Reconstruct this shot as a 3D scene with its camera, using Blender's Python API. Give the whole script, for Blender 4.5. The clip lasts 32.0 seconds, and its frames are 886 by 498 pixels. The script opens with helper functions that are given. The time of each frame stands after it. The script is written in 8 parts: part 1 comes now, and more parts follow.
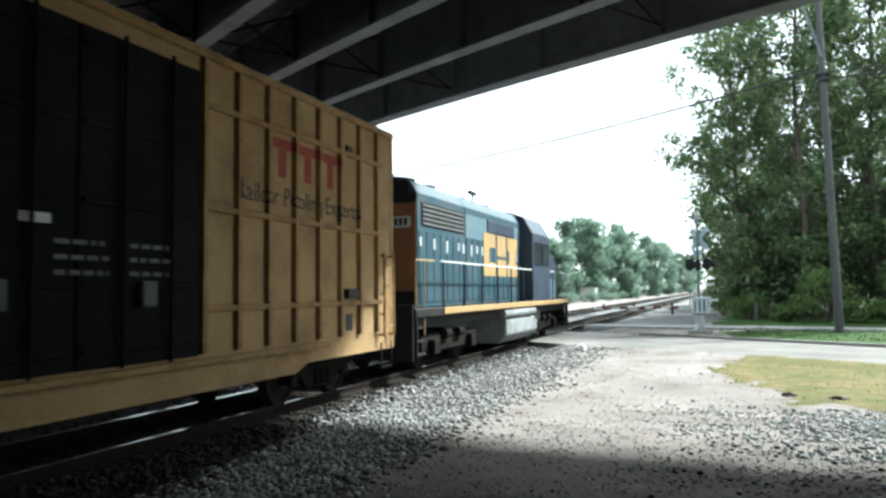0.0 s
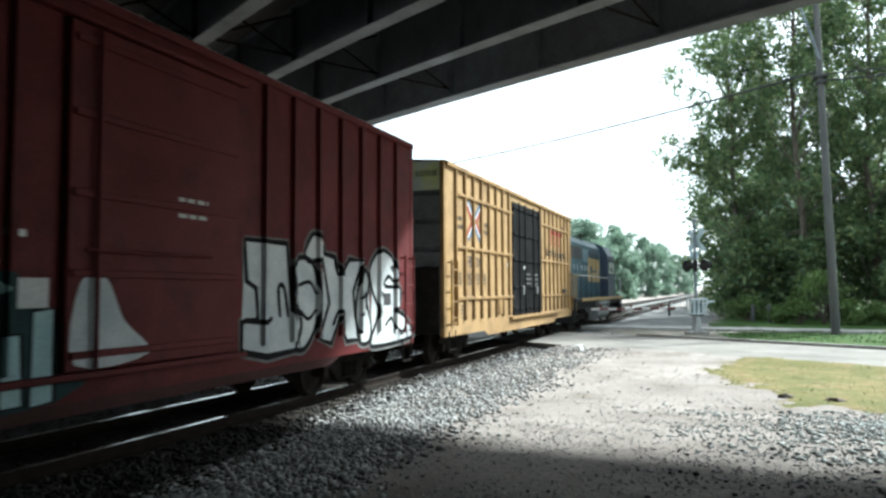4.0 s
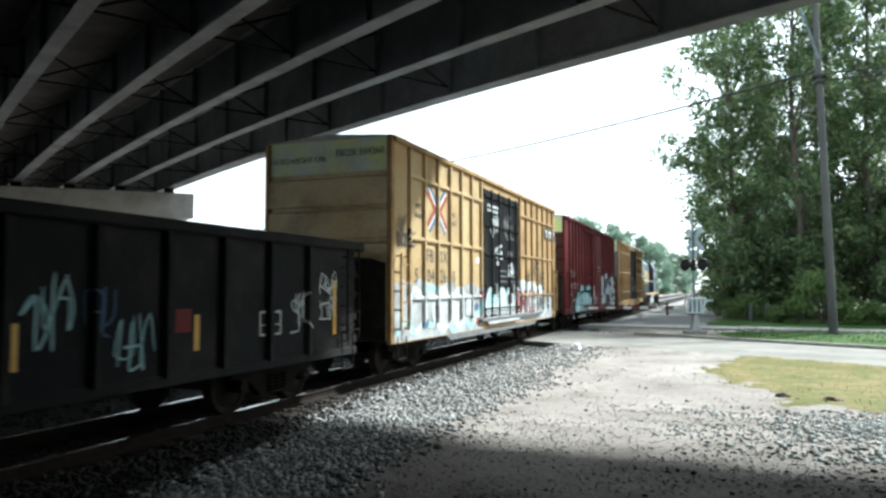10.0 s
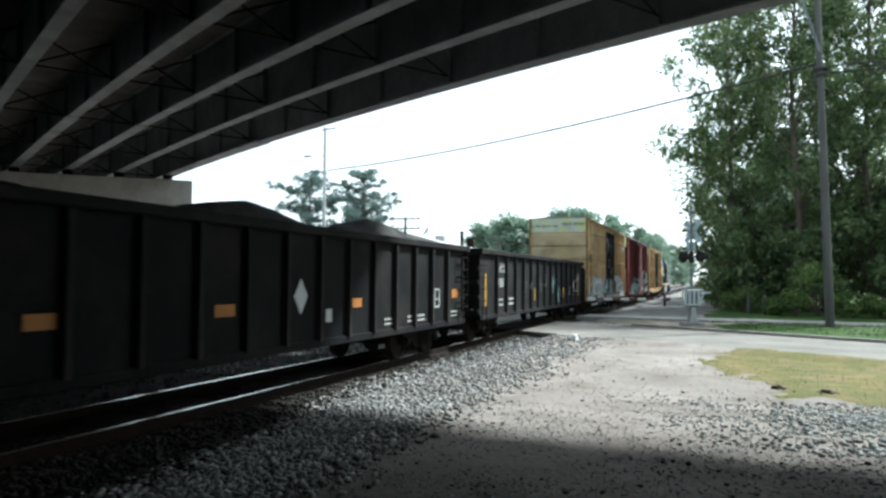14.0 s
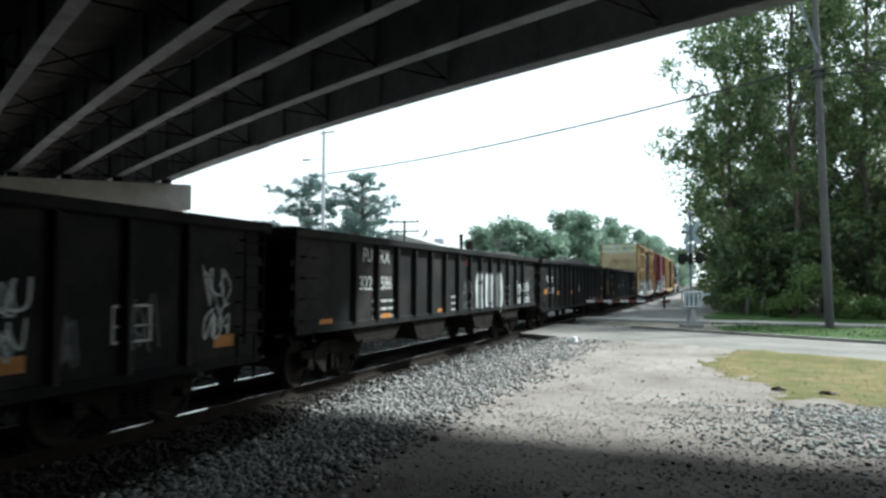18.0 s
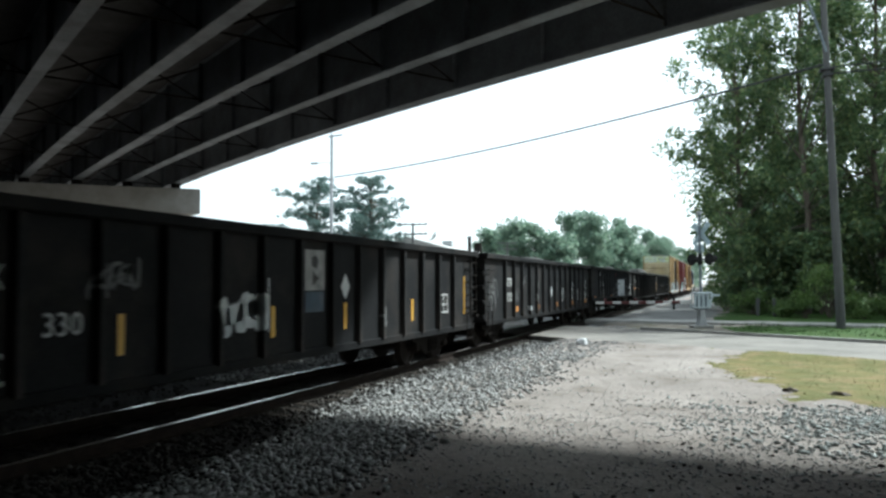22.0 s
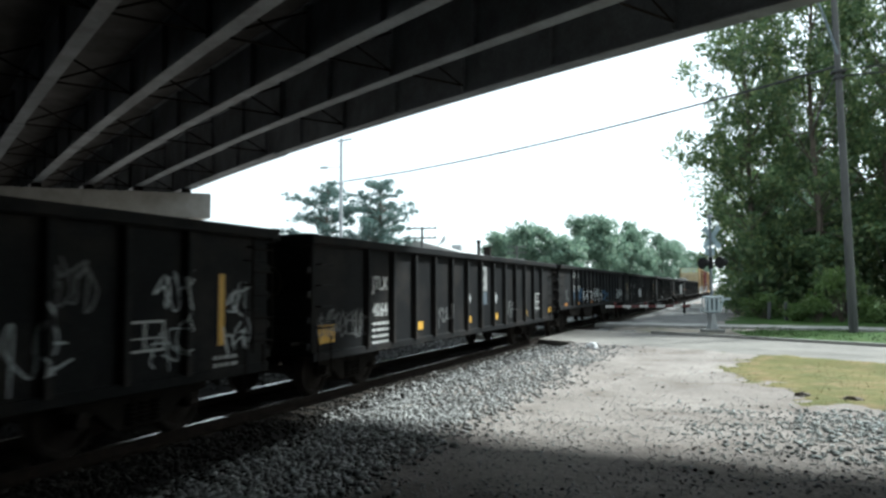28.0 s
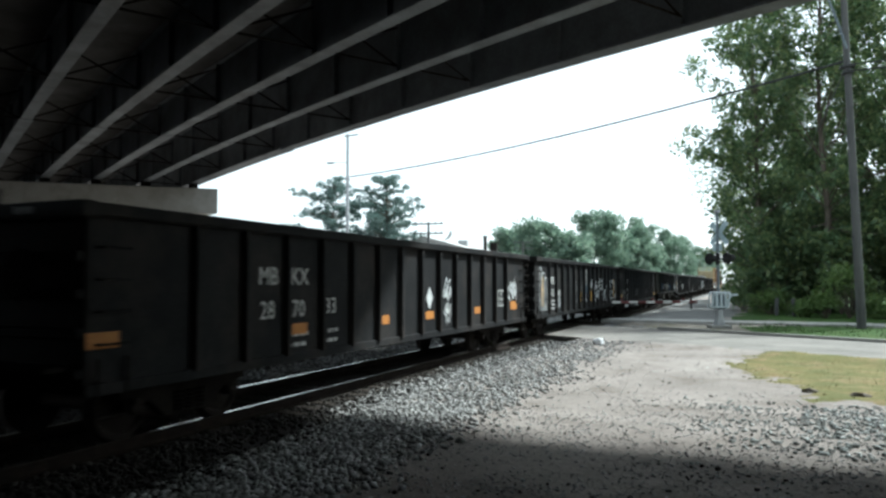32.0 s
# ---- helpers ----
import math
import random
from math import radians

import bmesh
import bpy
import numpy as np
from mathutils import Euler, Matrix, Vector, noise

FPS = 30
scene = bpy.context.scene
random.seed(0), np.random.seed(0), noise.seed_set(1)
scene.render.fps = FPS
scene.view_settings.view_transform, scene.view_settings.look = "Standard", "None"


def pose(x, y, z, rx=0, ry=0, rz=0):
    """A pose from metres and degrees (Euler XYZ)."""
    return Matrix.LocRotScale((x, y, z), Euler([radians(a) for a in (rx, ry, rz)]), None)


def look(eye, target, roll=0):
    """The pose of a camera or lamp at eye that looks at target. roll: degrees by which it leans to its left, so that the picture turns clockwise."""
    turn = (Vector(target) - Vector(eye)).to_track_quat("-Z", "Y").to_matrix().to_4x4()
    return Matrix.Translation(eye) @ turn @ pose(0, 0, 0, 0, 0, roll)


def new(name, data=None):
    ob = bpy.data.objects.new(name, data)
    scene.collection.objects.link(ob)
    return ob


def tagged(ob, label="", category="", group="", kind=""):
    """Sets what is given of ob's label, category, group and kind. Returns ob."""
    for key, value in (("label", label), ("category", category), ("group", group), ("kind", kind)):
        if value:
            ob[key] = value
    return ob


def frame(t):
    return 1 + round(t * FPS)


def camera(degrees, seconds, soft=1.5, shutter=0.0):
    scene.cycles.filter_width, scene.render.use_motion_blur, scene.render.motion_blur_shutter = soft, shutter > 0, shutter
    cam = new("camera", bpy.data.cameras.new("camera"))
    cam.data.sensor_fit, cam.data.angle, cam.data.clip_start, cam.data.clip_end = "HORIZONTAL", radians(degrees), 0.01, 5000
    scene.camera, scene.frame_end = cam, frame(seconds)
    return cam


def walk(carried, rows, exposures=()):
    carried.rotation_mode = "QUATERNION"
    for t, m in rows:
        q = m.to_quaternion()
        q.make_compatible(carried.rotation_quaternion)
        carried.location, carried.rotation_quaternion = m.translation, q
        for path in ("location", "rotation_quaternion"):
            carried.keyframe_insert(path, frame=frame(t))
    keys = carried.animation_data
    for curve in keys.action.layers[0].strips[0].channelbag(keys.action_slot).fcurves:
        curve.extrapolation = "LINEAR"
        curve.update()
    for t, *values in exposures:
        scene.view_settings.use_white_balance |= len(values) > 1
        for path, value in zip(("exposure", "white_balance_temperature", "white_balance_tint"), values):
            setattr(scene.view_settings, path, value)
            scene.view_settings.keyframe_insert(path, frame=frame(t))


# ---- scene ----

# The place: the railway runs along +Y, rail heads at z = 0; the eye is 1.9 m above them.
EYE = (0.0, 0.0, 1.9)
PATH = [
    (0.0, 21.33, 3.31, 0.61), (0.5, 21.40, 3.08, 0.34), (1.0, 21.68, 3.18, 0.25), (1.5, 21.52, 3.07, 0.43),
    (2.0, 21.35, 2.99, 0.19), (2.5, 21.28, 3.16, 0.36), (3.0, 21.18, 3.01, 0.11), (3.5, 21.16, 3.36, 0.35),
    (5.5, 20.87, 2.99, 0.07), (6.0, 20.97, 3.10, 0.17), (6.5, 20.79, 3.09, 0.03), (7.0, 20.93, 2.98, 0.06),
    (7.5, 20.75, 3.09, 0.25), (8.0, 20.69, 3.03, 0.04), (8.5, 20.86, 3.18, 0.04), (9.0, 21.01, 3.22, 0.24),
    (9.5, 21.04, 3.14, -0.01), (10.0, 20.98, 3.17, 0.14), (10.5, 20.88, 3.03, -0.22), (11.0, 20.68, 2.86, -0.17),
    (11.5, 20.97, 2.83, -0.23), (12.0, 20.68, 2.39, -0.66), (12.5, 20.67, 2.32, -0.45), (13.0, 21.04, 2.54, -0.77),
    (13.5, 20.88, 2.51, -0.44), (14.0, 20.83, 2.35, -0.39), (14.5, 20.83, 2.45, -0.46), (16.5, 20.53, 2.39, -0.30),
    (17.0, 20.72, 2.50, -0.06), (17.5, 20.82, 2.46, -0.18), (18.0, 20.78, 2.58, -0.14), (18.5, 20.92, 2.59, 0.06),
    (19.0, 21.14, 2.64, 0.10), (19.5, 21.15, 2.67, -0.02), (20.0, 21.21, 2.79, 0.24), (20.5, 21.40, 2.76, 0.01),
    (21.0, 21.07, 2.54, 0.09), (21.5, 21.19, 2.72, 0.03), (22.0, 21.46, 2.77, 0.21), (22.5, 21.51, 2.70, 0.19),
    (23.0, 21.28, 2.67, 0.20), (23.5, 21.12, 2.57, 0.25), (24.0, 21.30, 2.41, 0.09), (24.5, 21.30, 2.42, 0.36),
    (25.0, 21.39, 2.44, 0.21), (25.5, 21.16, 2.52, 0.03), (27.5, 21.87, 2.74, 0.08), (28.0, 22.20, 3.08, 0.25),
    (28.5, 22.37, 2.87, 0.24), (29.0, 22.47, 2.58, 0.03), (29.5, 22.22, 2.71, 0.07), (30.0, 22.15, 2.62, 0.22),
    (30.5, 22.14, 2.73, 0.28), (31.0, 22.23, 2.76, 0.14), (31.5, 22.55, 2.68, 0.13), (32.0, 22.70, 2.72, 0.16),
]
cam = camera(63.0, 32.0, soft=2.7, shutter=0.35)
EXPOSURES = [(t, e, 5750.0, -1.5) for t, e in ((0.0, 1.58), (3.5, 1.58), (5.5, 1.53), (9.0, 1.58), (11.0, 1.50), (14.0, 1.16), (19.0, 1.03), (25.5, 1.00), (28.0, 1.06), (32.0, 1.03))]
walk(cam, [(t, pose(*EYE, 90 + pitch, roll, yaw)) for t, yaw, pitch, roll in PATH], EXPOSURES)

# ---- light ----
SUN_LEFT, SUN_UP = -40.0, 42.0          # degrees left of the track's direction, and above the horizon
world = bpy.data.worlds.new("sky")
scene.world = world
world.use_nodes = True
wn = world.node_tree
wn.nodes.clear()
w_out = wn.nodes.new("ShaderNodeOutputWorld")
w_bg = wn.nodes.new("ShaderNodeBackground")
w_sky = wn.nodes.new("ShaderNodeTexSky")
w_sky.sky_type, w_sky.sun_disc = "NISHITA", False
w_sky.sun_elevation, w_sky.sun_rotation = radians(SUN_UP), radians(-SUN_LEFT)
w_sky.dust_density, w_sky.air_density, w_sky.ozone_density = 1.5, 1.2, 1.0
w_hsv = wn.nodes.new("ShaderNodeHueSaturation")
w_hsv.inputs["Saturation"].default_value = 0.22
wn.links.new(w_sky.outputs[0], w_hsv.inputs["Color"])
w_haze = wn.nodes.new("ShaderNodeMix")      # thin even cloud over the blue
w_haze.data_type, w_haze.blend_type = "RGBA", "ADD"
w_haze.inputs[0].default_value = 1.0
w_haze.inputs[7].default_value = (3.2, 3.3, 3.35, 1)
wn.links.new(w_hsv.outputs[0], w_haze.inputs[6])
wn.links.new(w_haze.outputs[2], w_bg.inputs[0])
w_bg.inputs[1].default_value = 0.088
wn.links.new(w_bg.outputs[0], w_out.inputs[0])
sun_data = bpy.data.lights.new("sun", "SUN")
sun_data.energy, sun_data.angle, sun_data.color = 5.0, radians(4.0), (1.0, 0.97, 0.92)
sun = new("sun", sun_data)
sun.matrix_world = look((0, 0, 60), (60 * math.sin(radians(SUN_LEFT)) * math.cos(radians(SUN_UP)), -60 * math.cos(radians(SUN_LEFT)) * math.cos(radians(SUN_UP)), 60 - 60 * math.sin(radians(SUN_UP))))

# ---- tools ----
RNG = random.Random(11)
NP = np.random.default_rng(5)


def part(name, mesh, material, parent=None, label=""):
    """Link a mesh, a bmesh or (verts, faces) as one object, under a thing or a part."""
    if isinstance(mesh, bmesh.types.BMesh):
        data = bpy.data.meshes.new(name)
        mesh.to_mesh(data)
        mesh.free()
    elif isinstance(mesh, tuple):
        data = bpy.data.meshes.new(name)
        data.from_pydata(*[list(map(tuple, mesh[0])), [], [tuple(f) for f in mesh[1]]])
    else:
        data = mesh
    if material and not data.materials:
        data.materials.append(material)
    ob = new(name, data)
    if parent:
        ob.parent = parent
    if label:
        tagged(ob, label)
    return ob


def thing(name, label, category, group="", kind="", at=None):
    ob = tagged(new(name), label, category, group, kind)
    ob.empty_display_size = 0.3
    if at is not None:
        ob.matrix_basis = at
    return ob


def smooth(ob, angle=40):
    data = ob.data
    data.shade_smooth()
    data.set_sharp_from_angle(angle=radians(angle))
    return ob


def boxes(*rows, bevel=0.0):
    """A bmesh of boxes, each (x0, x1, y0, y1, z0, z1), with bevelled edges."""
    bm = bmesh.new()
    for x0, x1, y0, y1, z0, z1 in rows:
        m = Matrix.Translation(((x0 + x1) / 2, (y0 + y1) / 2, (z0 + z1) / 2)) @ Matrix.Diagonal((x1 - x0, y1 - y0, z1 - z0, 1))
        bmesh.ops.create_cube(bm, size=1, matrix=m)
    if bevel:
        bmesh.ops.bevel(bm, geom=bm.edges[:], offset=bevel, segments=1, affect="EDGES")
    return bm


def rod(bm, a, b, r, r2=None, seg=8, caps=True):
    """A tapered round bar from a to b, added to bm."""
    a, b = Vector(a), Vector(b)
    m = Matrix.Translation((a + b) / 2) @ (b - a).to_track_quat("Z", "Y").to_matrix().to_4x4()
    bmesh.ops.create_cone(bm, cap_ends=caps, segments=seg, radius1=r, radius2=r if r2 is None else r2, depth=(b - a).length, matrix=m)
    return bm


def rods(*rows, seg=8):
    bm = bmesh.new()
    for a, b, r in rows:
        rod(bm, a, b, r, seg=seg)
    return bm


def prism(outline, axis, a, b, bevel=0.0):
    """A polygon extruded along an axis ('x', 'y' or 'z') from a to b. The outline holds the other two coordinates."""
    bm = bmesh.new()

    def at(p, w):
        return {"x": (w, p[0], p[1]), "y": (p[0], w, p[1]), "z": (p[0], p[1], w)}[axis]
    v0 = [bm.verts.new(at(p, a)) for p in outline]
    v1 = [bm.verts.new(at(p, b)) for p in outline]
    n = len(outline)
    bm.faces.new(v0)
    bm.faces.new(v1[::-1])
    for i in range(n):
        bm.faces.new((v0[(i + 1) % n], v0[i], v1[i], v1[(i + 1) % n]))
    bmesh.ops.recalc_face_normals(bm, faces=bm.faces[:])
    if bevel:
        bmesh.ops.bevel(bm, geom=[e for e in bm.edges], offset=bevel, segments=1, affect="EDGES")
    return bm


def lettering(text, size, depth=0.004):
    """A flat mesh of the words, thin, centred."""
    cu = bpy.data.curves.new("words", "FONT")
    cu.body, cu.size, cu.extrude, cu.align_x, cu.align_y = text, size, depth / 2, "CENTER", "CENTER"
    cu.resolution_u = 2
    tmp = bpy.data.objects.new("words", cu)
    data = bpy.data.meshes.new_from_object(tmp)
    bpy.data.objects.remove(tmp)
    return data


def painted(text, size, material, parent, x, y, z, wide=1.0, name="lettering"):
    """Words on a side that faces +X."""
    ob = part(name, lettering(text, size), material, parent)
    ob.matrix_basis = Matrix(((0, 0, 1, x), (wide, 0, 0, y), (0, 1, 0, z), (0, 0, 0, 1)))
    return ob


# ---- materials ----
def surf(name, c1, c2, scale=3.0, rough=0.7, metal=0.0, bump=0.15, fine=40.0, dirt=None, dirt_amount=0.35, dirt_scale=0.7, vary=0.0, stretch=(1, 1, 1), island=False, spec=0.3):
    """A procedural surface: two tones at a large and a fine scale, stains, relief, and a different tone from object to object."""
    m = bpy.data.materials.new(name)
    m.use_nodes = True
    nt = m.node_tree
    N, L = nt.nodes.new, nt.links.new
    bsdf = nt.nodes["Principled BSDF"]
    co = N("ShaderNodeTexCoord")
    mp = N("ShaderNodeMapping")
    mp.inputs["Scale"].default_value = stretch
    L(co.outputs["Object"], mp.inputs[0])

    def noise_node(s, detail, rough_=0.6):
        n = N("ShaderNodeTexNoise")
        n.inputs["Scale"].default_value, n.inputs["Detail"].default_value, n.inputs["Roughness"].default_value = s, detail, rough_
        L(mp.outputs[0], n.inputs["Vector"])
        return n

    def ramp(src, a, b):
        r = N("ShaderNodeMapRange")
        r.inputs["From Min"].default_value, r.inputs["From Max"].default_value = a, b
        L(src, r.inputs["Value"])
        return r.outputs[0]

    def mix(fac, a, b):
        x = N("ShaderNodeMix")
        x.data_type = "RGBA"
        for sock, v in ((x.inputs[0], fac), (x.inputs[6], a), (x.inputs[7], b)):
            if isinstance(v, (int, float)):
                sock.default_value = v
            elif isinstance(v, tuple):
                sock.default_value = (*v, 1)
            else:
                L(v, sock)
        return x.outputs[2]
    big, small = noise_node(scale, 4), noise_node(fine, 3)
    col = mix(ramp(big.outputs[0], 0.35, 0.65), c1, c2)
    grain = N("ShaderNodeHueSaturation")
    gr = N("ShaderNodeMapRange")
    gr.inputs["To Min"].default_value, gr.inputs["To Max"].default_value = 0.78, 1.2
    gr.inputs["From Min"].default_value, gr.inputs["From Max"].default_value = 0.25, 0.75
    L(small.outputs[0], gr.inputs["Value"])
    L(gr.outputs[0], grain.inputs["Value"])
    L(col, grain.inputs["Color"])
    col = grain.outputs[0]
    if dirt:
        dn = noise_node(dirt_scale, 6, 0.7)
        f = N("ShaderNodeMath")
        f.operation = "MULTIPLY"
        L(ramp(dn.outputs[0], 0.48, 0.68), f.inputs[0])
        f.inputs[1].default_value = dirt_amount
        col = mix(f.outputs[0], col, dirt)
    if vary:
        info = N("ShaderNodeObjectInfo") if not island else N("ShaderNodeNewGeometry")
        rnd = info.outputs["Random"] if not island else info.outputs["Random Per Island"]
        v = N("ShaderNodeMapRange")
        v.inputs["To Min"].default_value, v.inputs["To Max"].default_value = 1 - vary, 1 + vary
        L(rnd, v.inputs["Value"])
        h = N("ShaderNodeHueSaturation")
        L(v.outputs[0], h.inputs["Value"])
        L(col, h.inputs["Color"])
        col = h.outputs[0]
    L(col, bsdf.inputs["Base Color"])
    bsdf.inputs["Metallic"].default_value = metal
    bsdf.inputs["Specular IOR Level"].default_value = spec
    rr = N("ShaderNodeMapRange")
    rr.inputs["To Min"].default_value, rr.inputs["To Max"].default_value = max(0.05, rough - 0.12), min(1, rough + 0.12)
    L(big.outputs[0], rr.inputs["Value"])
    L(rr.outputs[0], bsdf.inputs["Roughness"])
    if bump:
        b = N("ShaderNodeBump")
        b.inputs["Strength"].default_value, b.inputs["Distance"].default_value = bump, 0.02
        L(small.outputs[0], b.inputs["Height"])
        L(b.outputs[0], bsdf.inputs["Normal"])
    return m


def leafy(name, c1, c2, c3, through_light=0.35):
    """Leaves: a tone of their own from leaf to leaf, and some light through them."""
    m = bpy.data.materials.new(name)
    m.use_nodes = True
    nt = m.node_tree
    N, L = nt.nodes.new, nt.links.new
    bsdf, out = nt.nodes["Principled BSDF"], nt.nodes["Material Output"]
    geo = N("ShaderNodeNewGeometry")
    rp = N("ShaderNodeValToRGB")
    rp.color_ramp.elements[0].color, rp.color_ramp.elements[1].color = (*c1, 1), (*c3, 1)
    mid = rp.color_ramp.elements.new(0.5)
    mid.color = (*c2, 1)
    L(geo.outputs["Random Per Island"], rp.inputs[0])
    L(rp.outputs[0], bsdf.inputs["Base Color"])
    bsdf.inputs["Roughness"].default_value = 0.55
    tr = N("ShaderNodeBsdfTranslucent")
    L(rp.outputs[0], tr.inputs["Color"])
    ms = N("ShaderNodeMixShader")
    ms.inputs[0].default_value = through_light
    L(bsdf.outputs[0], ms.inputs[1])
    L(tr.outputs[0], ms.inputs[2])
    L(ms.outputs[0], out.inputs["Surface"])
    return m


M_GROUND = surf("gravelly_dirt", (0.2648, 0.2329, 0.2113), (0.2016, 0.1754, 0.1588), 0.45, 0.95, bump=1.0, fine=15, dirt=(0.1344, 0.1096, 0.0937), dirt_amount=0.85, dirt_scale=0.6, spec=0.1)
# Near bed kept almost black to carry the shade under train and bridge.
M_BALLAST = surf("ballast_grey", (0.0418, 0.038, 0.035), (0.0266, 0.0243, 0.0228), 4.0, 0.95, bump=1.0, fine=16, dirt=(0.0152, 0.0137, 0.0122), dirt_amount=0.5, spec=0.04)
M_STONE = surf("crushed_stone", (0.304, 0.2979, 0.285), (0.2052, 0.2022, 0.1976), 6.0, 0.9, bump=0.4, fine=60, vary=0.5, island=True, spec=0.12)
M_STONE_DARK = surf("dark_crushed_stone", (0.199, 0.2166, 0.2128), (0.2949, 0.3116, 0.3002), 6.0, 0.9, bump=0.4, fine=60, vary=0.6, island=True, spec=0.12)
M_ROAD = surf("worn_pale_asphalt", (0.205, 0.188, 0.168), (0.16, 0.147, 0.132), 0.5, 0.9, bump=0.5, fine=45, dirt=(0.10, 0.094, 0.086), dirt_amount=0.8, dirt_scale=0.45, spec=0.15)
M_CONCRETE = surf("weathered_concrete", (0.3192, 0.3116, 0.2926), (0.2508, 0.2432, 0.228), 0.8, 0.9, bump=0.25, fine=30, dirt=(0.152, 0.1444, 0.1292), dirt_amount=0.5)
# Soffit set darker than the other concrete to deepen shade under the bridge.
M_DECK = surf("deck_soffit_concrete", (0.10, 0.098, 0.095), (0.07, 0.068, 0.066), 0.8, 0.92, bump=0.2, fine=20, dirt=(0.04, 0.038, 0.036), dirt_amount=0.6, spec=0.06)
M_GIRDER = surf("grey_painted_steel", (0.15, 0.165, 0.18), (0.10, 0.11, 0.12), 0.9, 0.6, bump=0.08, fine=15, dirt=(0.055, 0.05, 0.045), dirt_amount=0.5, spec=0.25)
M_GRASS = leafy("grass_blades", (0.0219, 0.0517, 0.0098), (0.0316, 0.0646, 0.0126), (0.0535, 0.0775, 0.0194), 0.3)
M_LAWN = surf("lawn", (0.0296, 0.0622, 0.013), (0.0403, 0.0741, 0.0166), 1.2, 0.95, bump=0.8, fine=40, dirt=(0.0652, 0.0771, 0.0296), dirt_amount=0.5, spec=0.1)
M_DRYLAWN = surf("dry_lawn", (0.0896, 0.096, 0.031), (0.1433, 0.1217, 0.0477), 0.9, 0.95, bump=0.9, fine=30, dirt=(0.2007, 0.1409, 0.0763), dirt_amount=0.95, dirt_scale=1.2, spec=0.1)
M_RAIL = surf("rusty_rail_web", (0.022, 0.016, 0.013), (0.015, 0.012, 0.01), 5, 0.85, 0.0, 0.2, spec=0.05)
M_RAILTOP = surf("polished_rail_head", (0.72, 0.71, 0.69), (0.62, 0.61, 0.6), 5, 0.17, 1.0, 0.0)
M_TIE = surf("creosoted_wood", (0.03, 0.025, 0.021), (0.045, 0.038, 0.032), 4, 0.9, bump=0.6, fine=25, vary=0.35, stretch=(1, 6, 6), spec=0.04)
M_BARK = surf("bark", (0.11, 0.09, 0.07), (0.07, 0.058, 0.048), 6, 0.95, bump=1.0, fine=18, stretch=(1, 1, 0.25))
M_POLE = surf("weathered_pole_wood", (0.115, 0.115, 0.112), (0.075, 0.075, 0.075), 5, 0.9, bump=0.5, fine=20, stretch=(1, 1, 0.12), spec=0.1)
M_LEAF = leafy("poplar_leaves", (0.0589, 0.1025, 0.0476), (0.101, 0.1587, 0.0675), (0.2115, 0.2522, 0.0991), 0.45)
# Distance haze is mixed into this leaf colour: paler and bluer.
M_LEAF_HAZE = leafy("haze_paled_leaves", (0.1102, 0.1742, 0.1266), (0.154, 0.2301, 0.1662), (0.2274, 0.2996, 0.2137), 0.5)
# Needle colour lifted towards blue to paint the haze before the pines.
M_NEEDLE = leafy("hazed_pine_needles", (0.0825, 0.1349, 0.1238), (0.1099, 0.1686, 0.1522), (0.143, 0.2023, 0.1746), 0.35)
M_SHRUB = leafy("shrub_leaves", (0.0595, 0.1105, 0.0255), (0.0935, 0.153, 0.0382), (0.136, 0.187, 0.051))
M_GALV = surf("galvanised_steel", (0.42, 0.43, 0.44), (0.33, 0.34, 0.35), 4, 0.45, 0.6, 0.05)
M_BLACK = surf("black_paint", (0.02, 0.02, 0.021), (0.03, 0.029, 0.028), 2, 0.6, bump=0.1, spec=0.06)
M_WHITE = surf("white_paint", (0.5472, 0.5472, 0.532), (0.456, 0.456, 0.4408), 3, 0.6, bump=0.05, dirt=(0.266, 0.2508, 0.228))
M_YELLOW = surf("boxcar_yellow", (0.3268, 0.217, 0.1032), (0.2698, 0.1716, 0.0787), 0.7, 0.65, bump=0.06, fine=25, dirt=(0.1368, 0.0838, 0.0437), dirt_amount=0.65, dirt_scale=0.9, spec=0.15)
M_YELLOWRIB = surf("boxcar_yellow_grimy", (0.2812, 0.1778, 0.0752), (0.2204, 0.1344, 0.0543), 1.2, 0.65, bump=0.06, fine=25, dirt=(0.076, 0.0474, 0.0293), dirt_amount=0.7, dirt_scale=1.4, spec=0.15)
M_OXIDE = surf("boxcar_red", (0.0994, 0.0162, 0.0167), (0.0752, 0.0125, 0.0128), 0.8, 0.65, bump=0.06, fine=25, dirt=(0.0361, 0.0105, 0.0098), dirt_amount=0.65, dirt_scale=1.1, spec=0.12)
M_BOXROOF = surf("galvanised_roof", (0.2888, 0.2888, 0.2812), (0.2128, 0.2052, 0.19), 1.0, 0.5, 0.5, 0.05, dirt=(0.152, 0.0988, 0.0608))
M_DOORBLACK = surf("grimy_black_door", (0.007, 0.007, 0.0075), (0.012, 0.012, 0.0125), 1.0, 0.7, bump=0.06, dirt=(0.03, 0.028, 0.025), dirt_amount=0.35, spec=0.03)
M_GONDOLA = surf("gondola_black", (0.0115, 0.0118, 0.0125), (0.0194, 0.0194, 0.0198), 0.9, 0.7, bump=0.1, fine=20, dirt=(0.045, 0.0375, 0.0325), dirt_amount=0.45, dirt_scale=1.0, vary=0.3, spec=0.04)
M_UNDER = surf("grimy_running_gear", (0.011, 0.0095, 0.0085), (0.018, 0.0155, 0.0135), 3, 0.9, 0.0, 0.4, fine=20, spec=0.03)
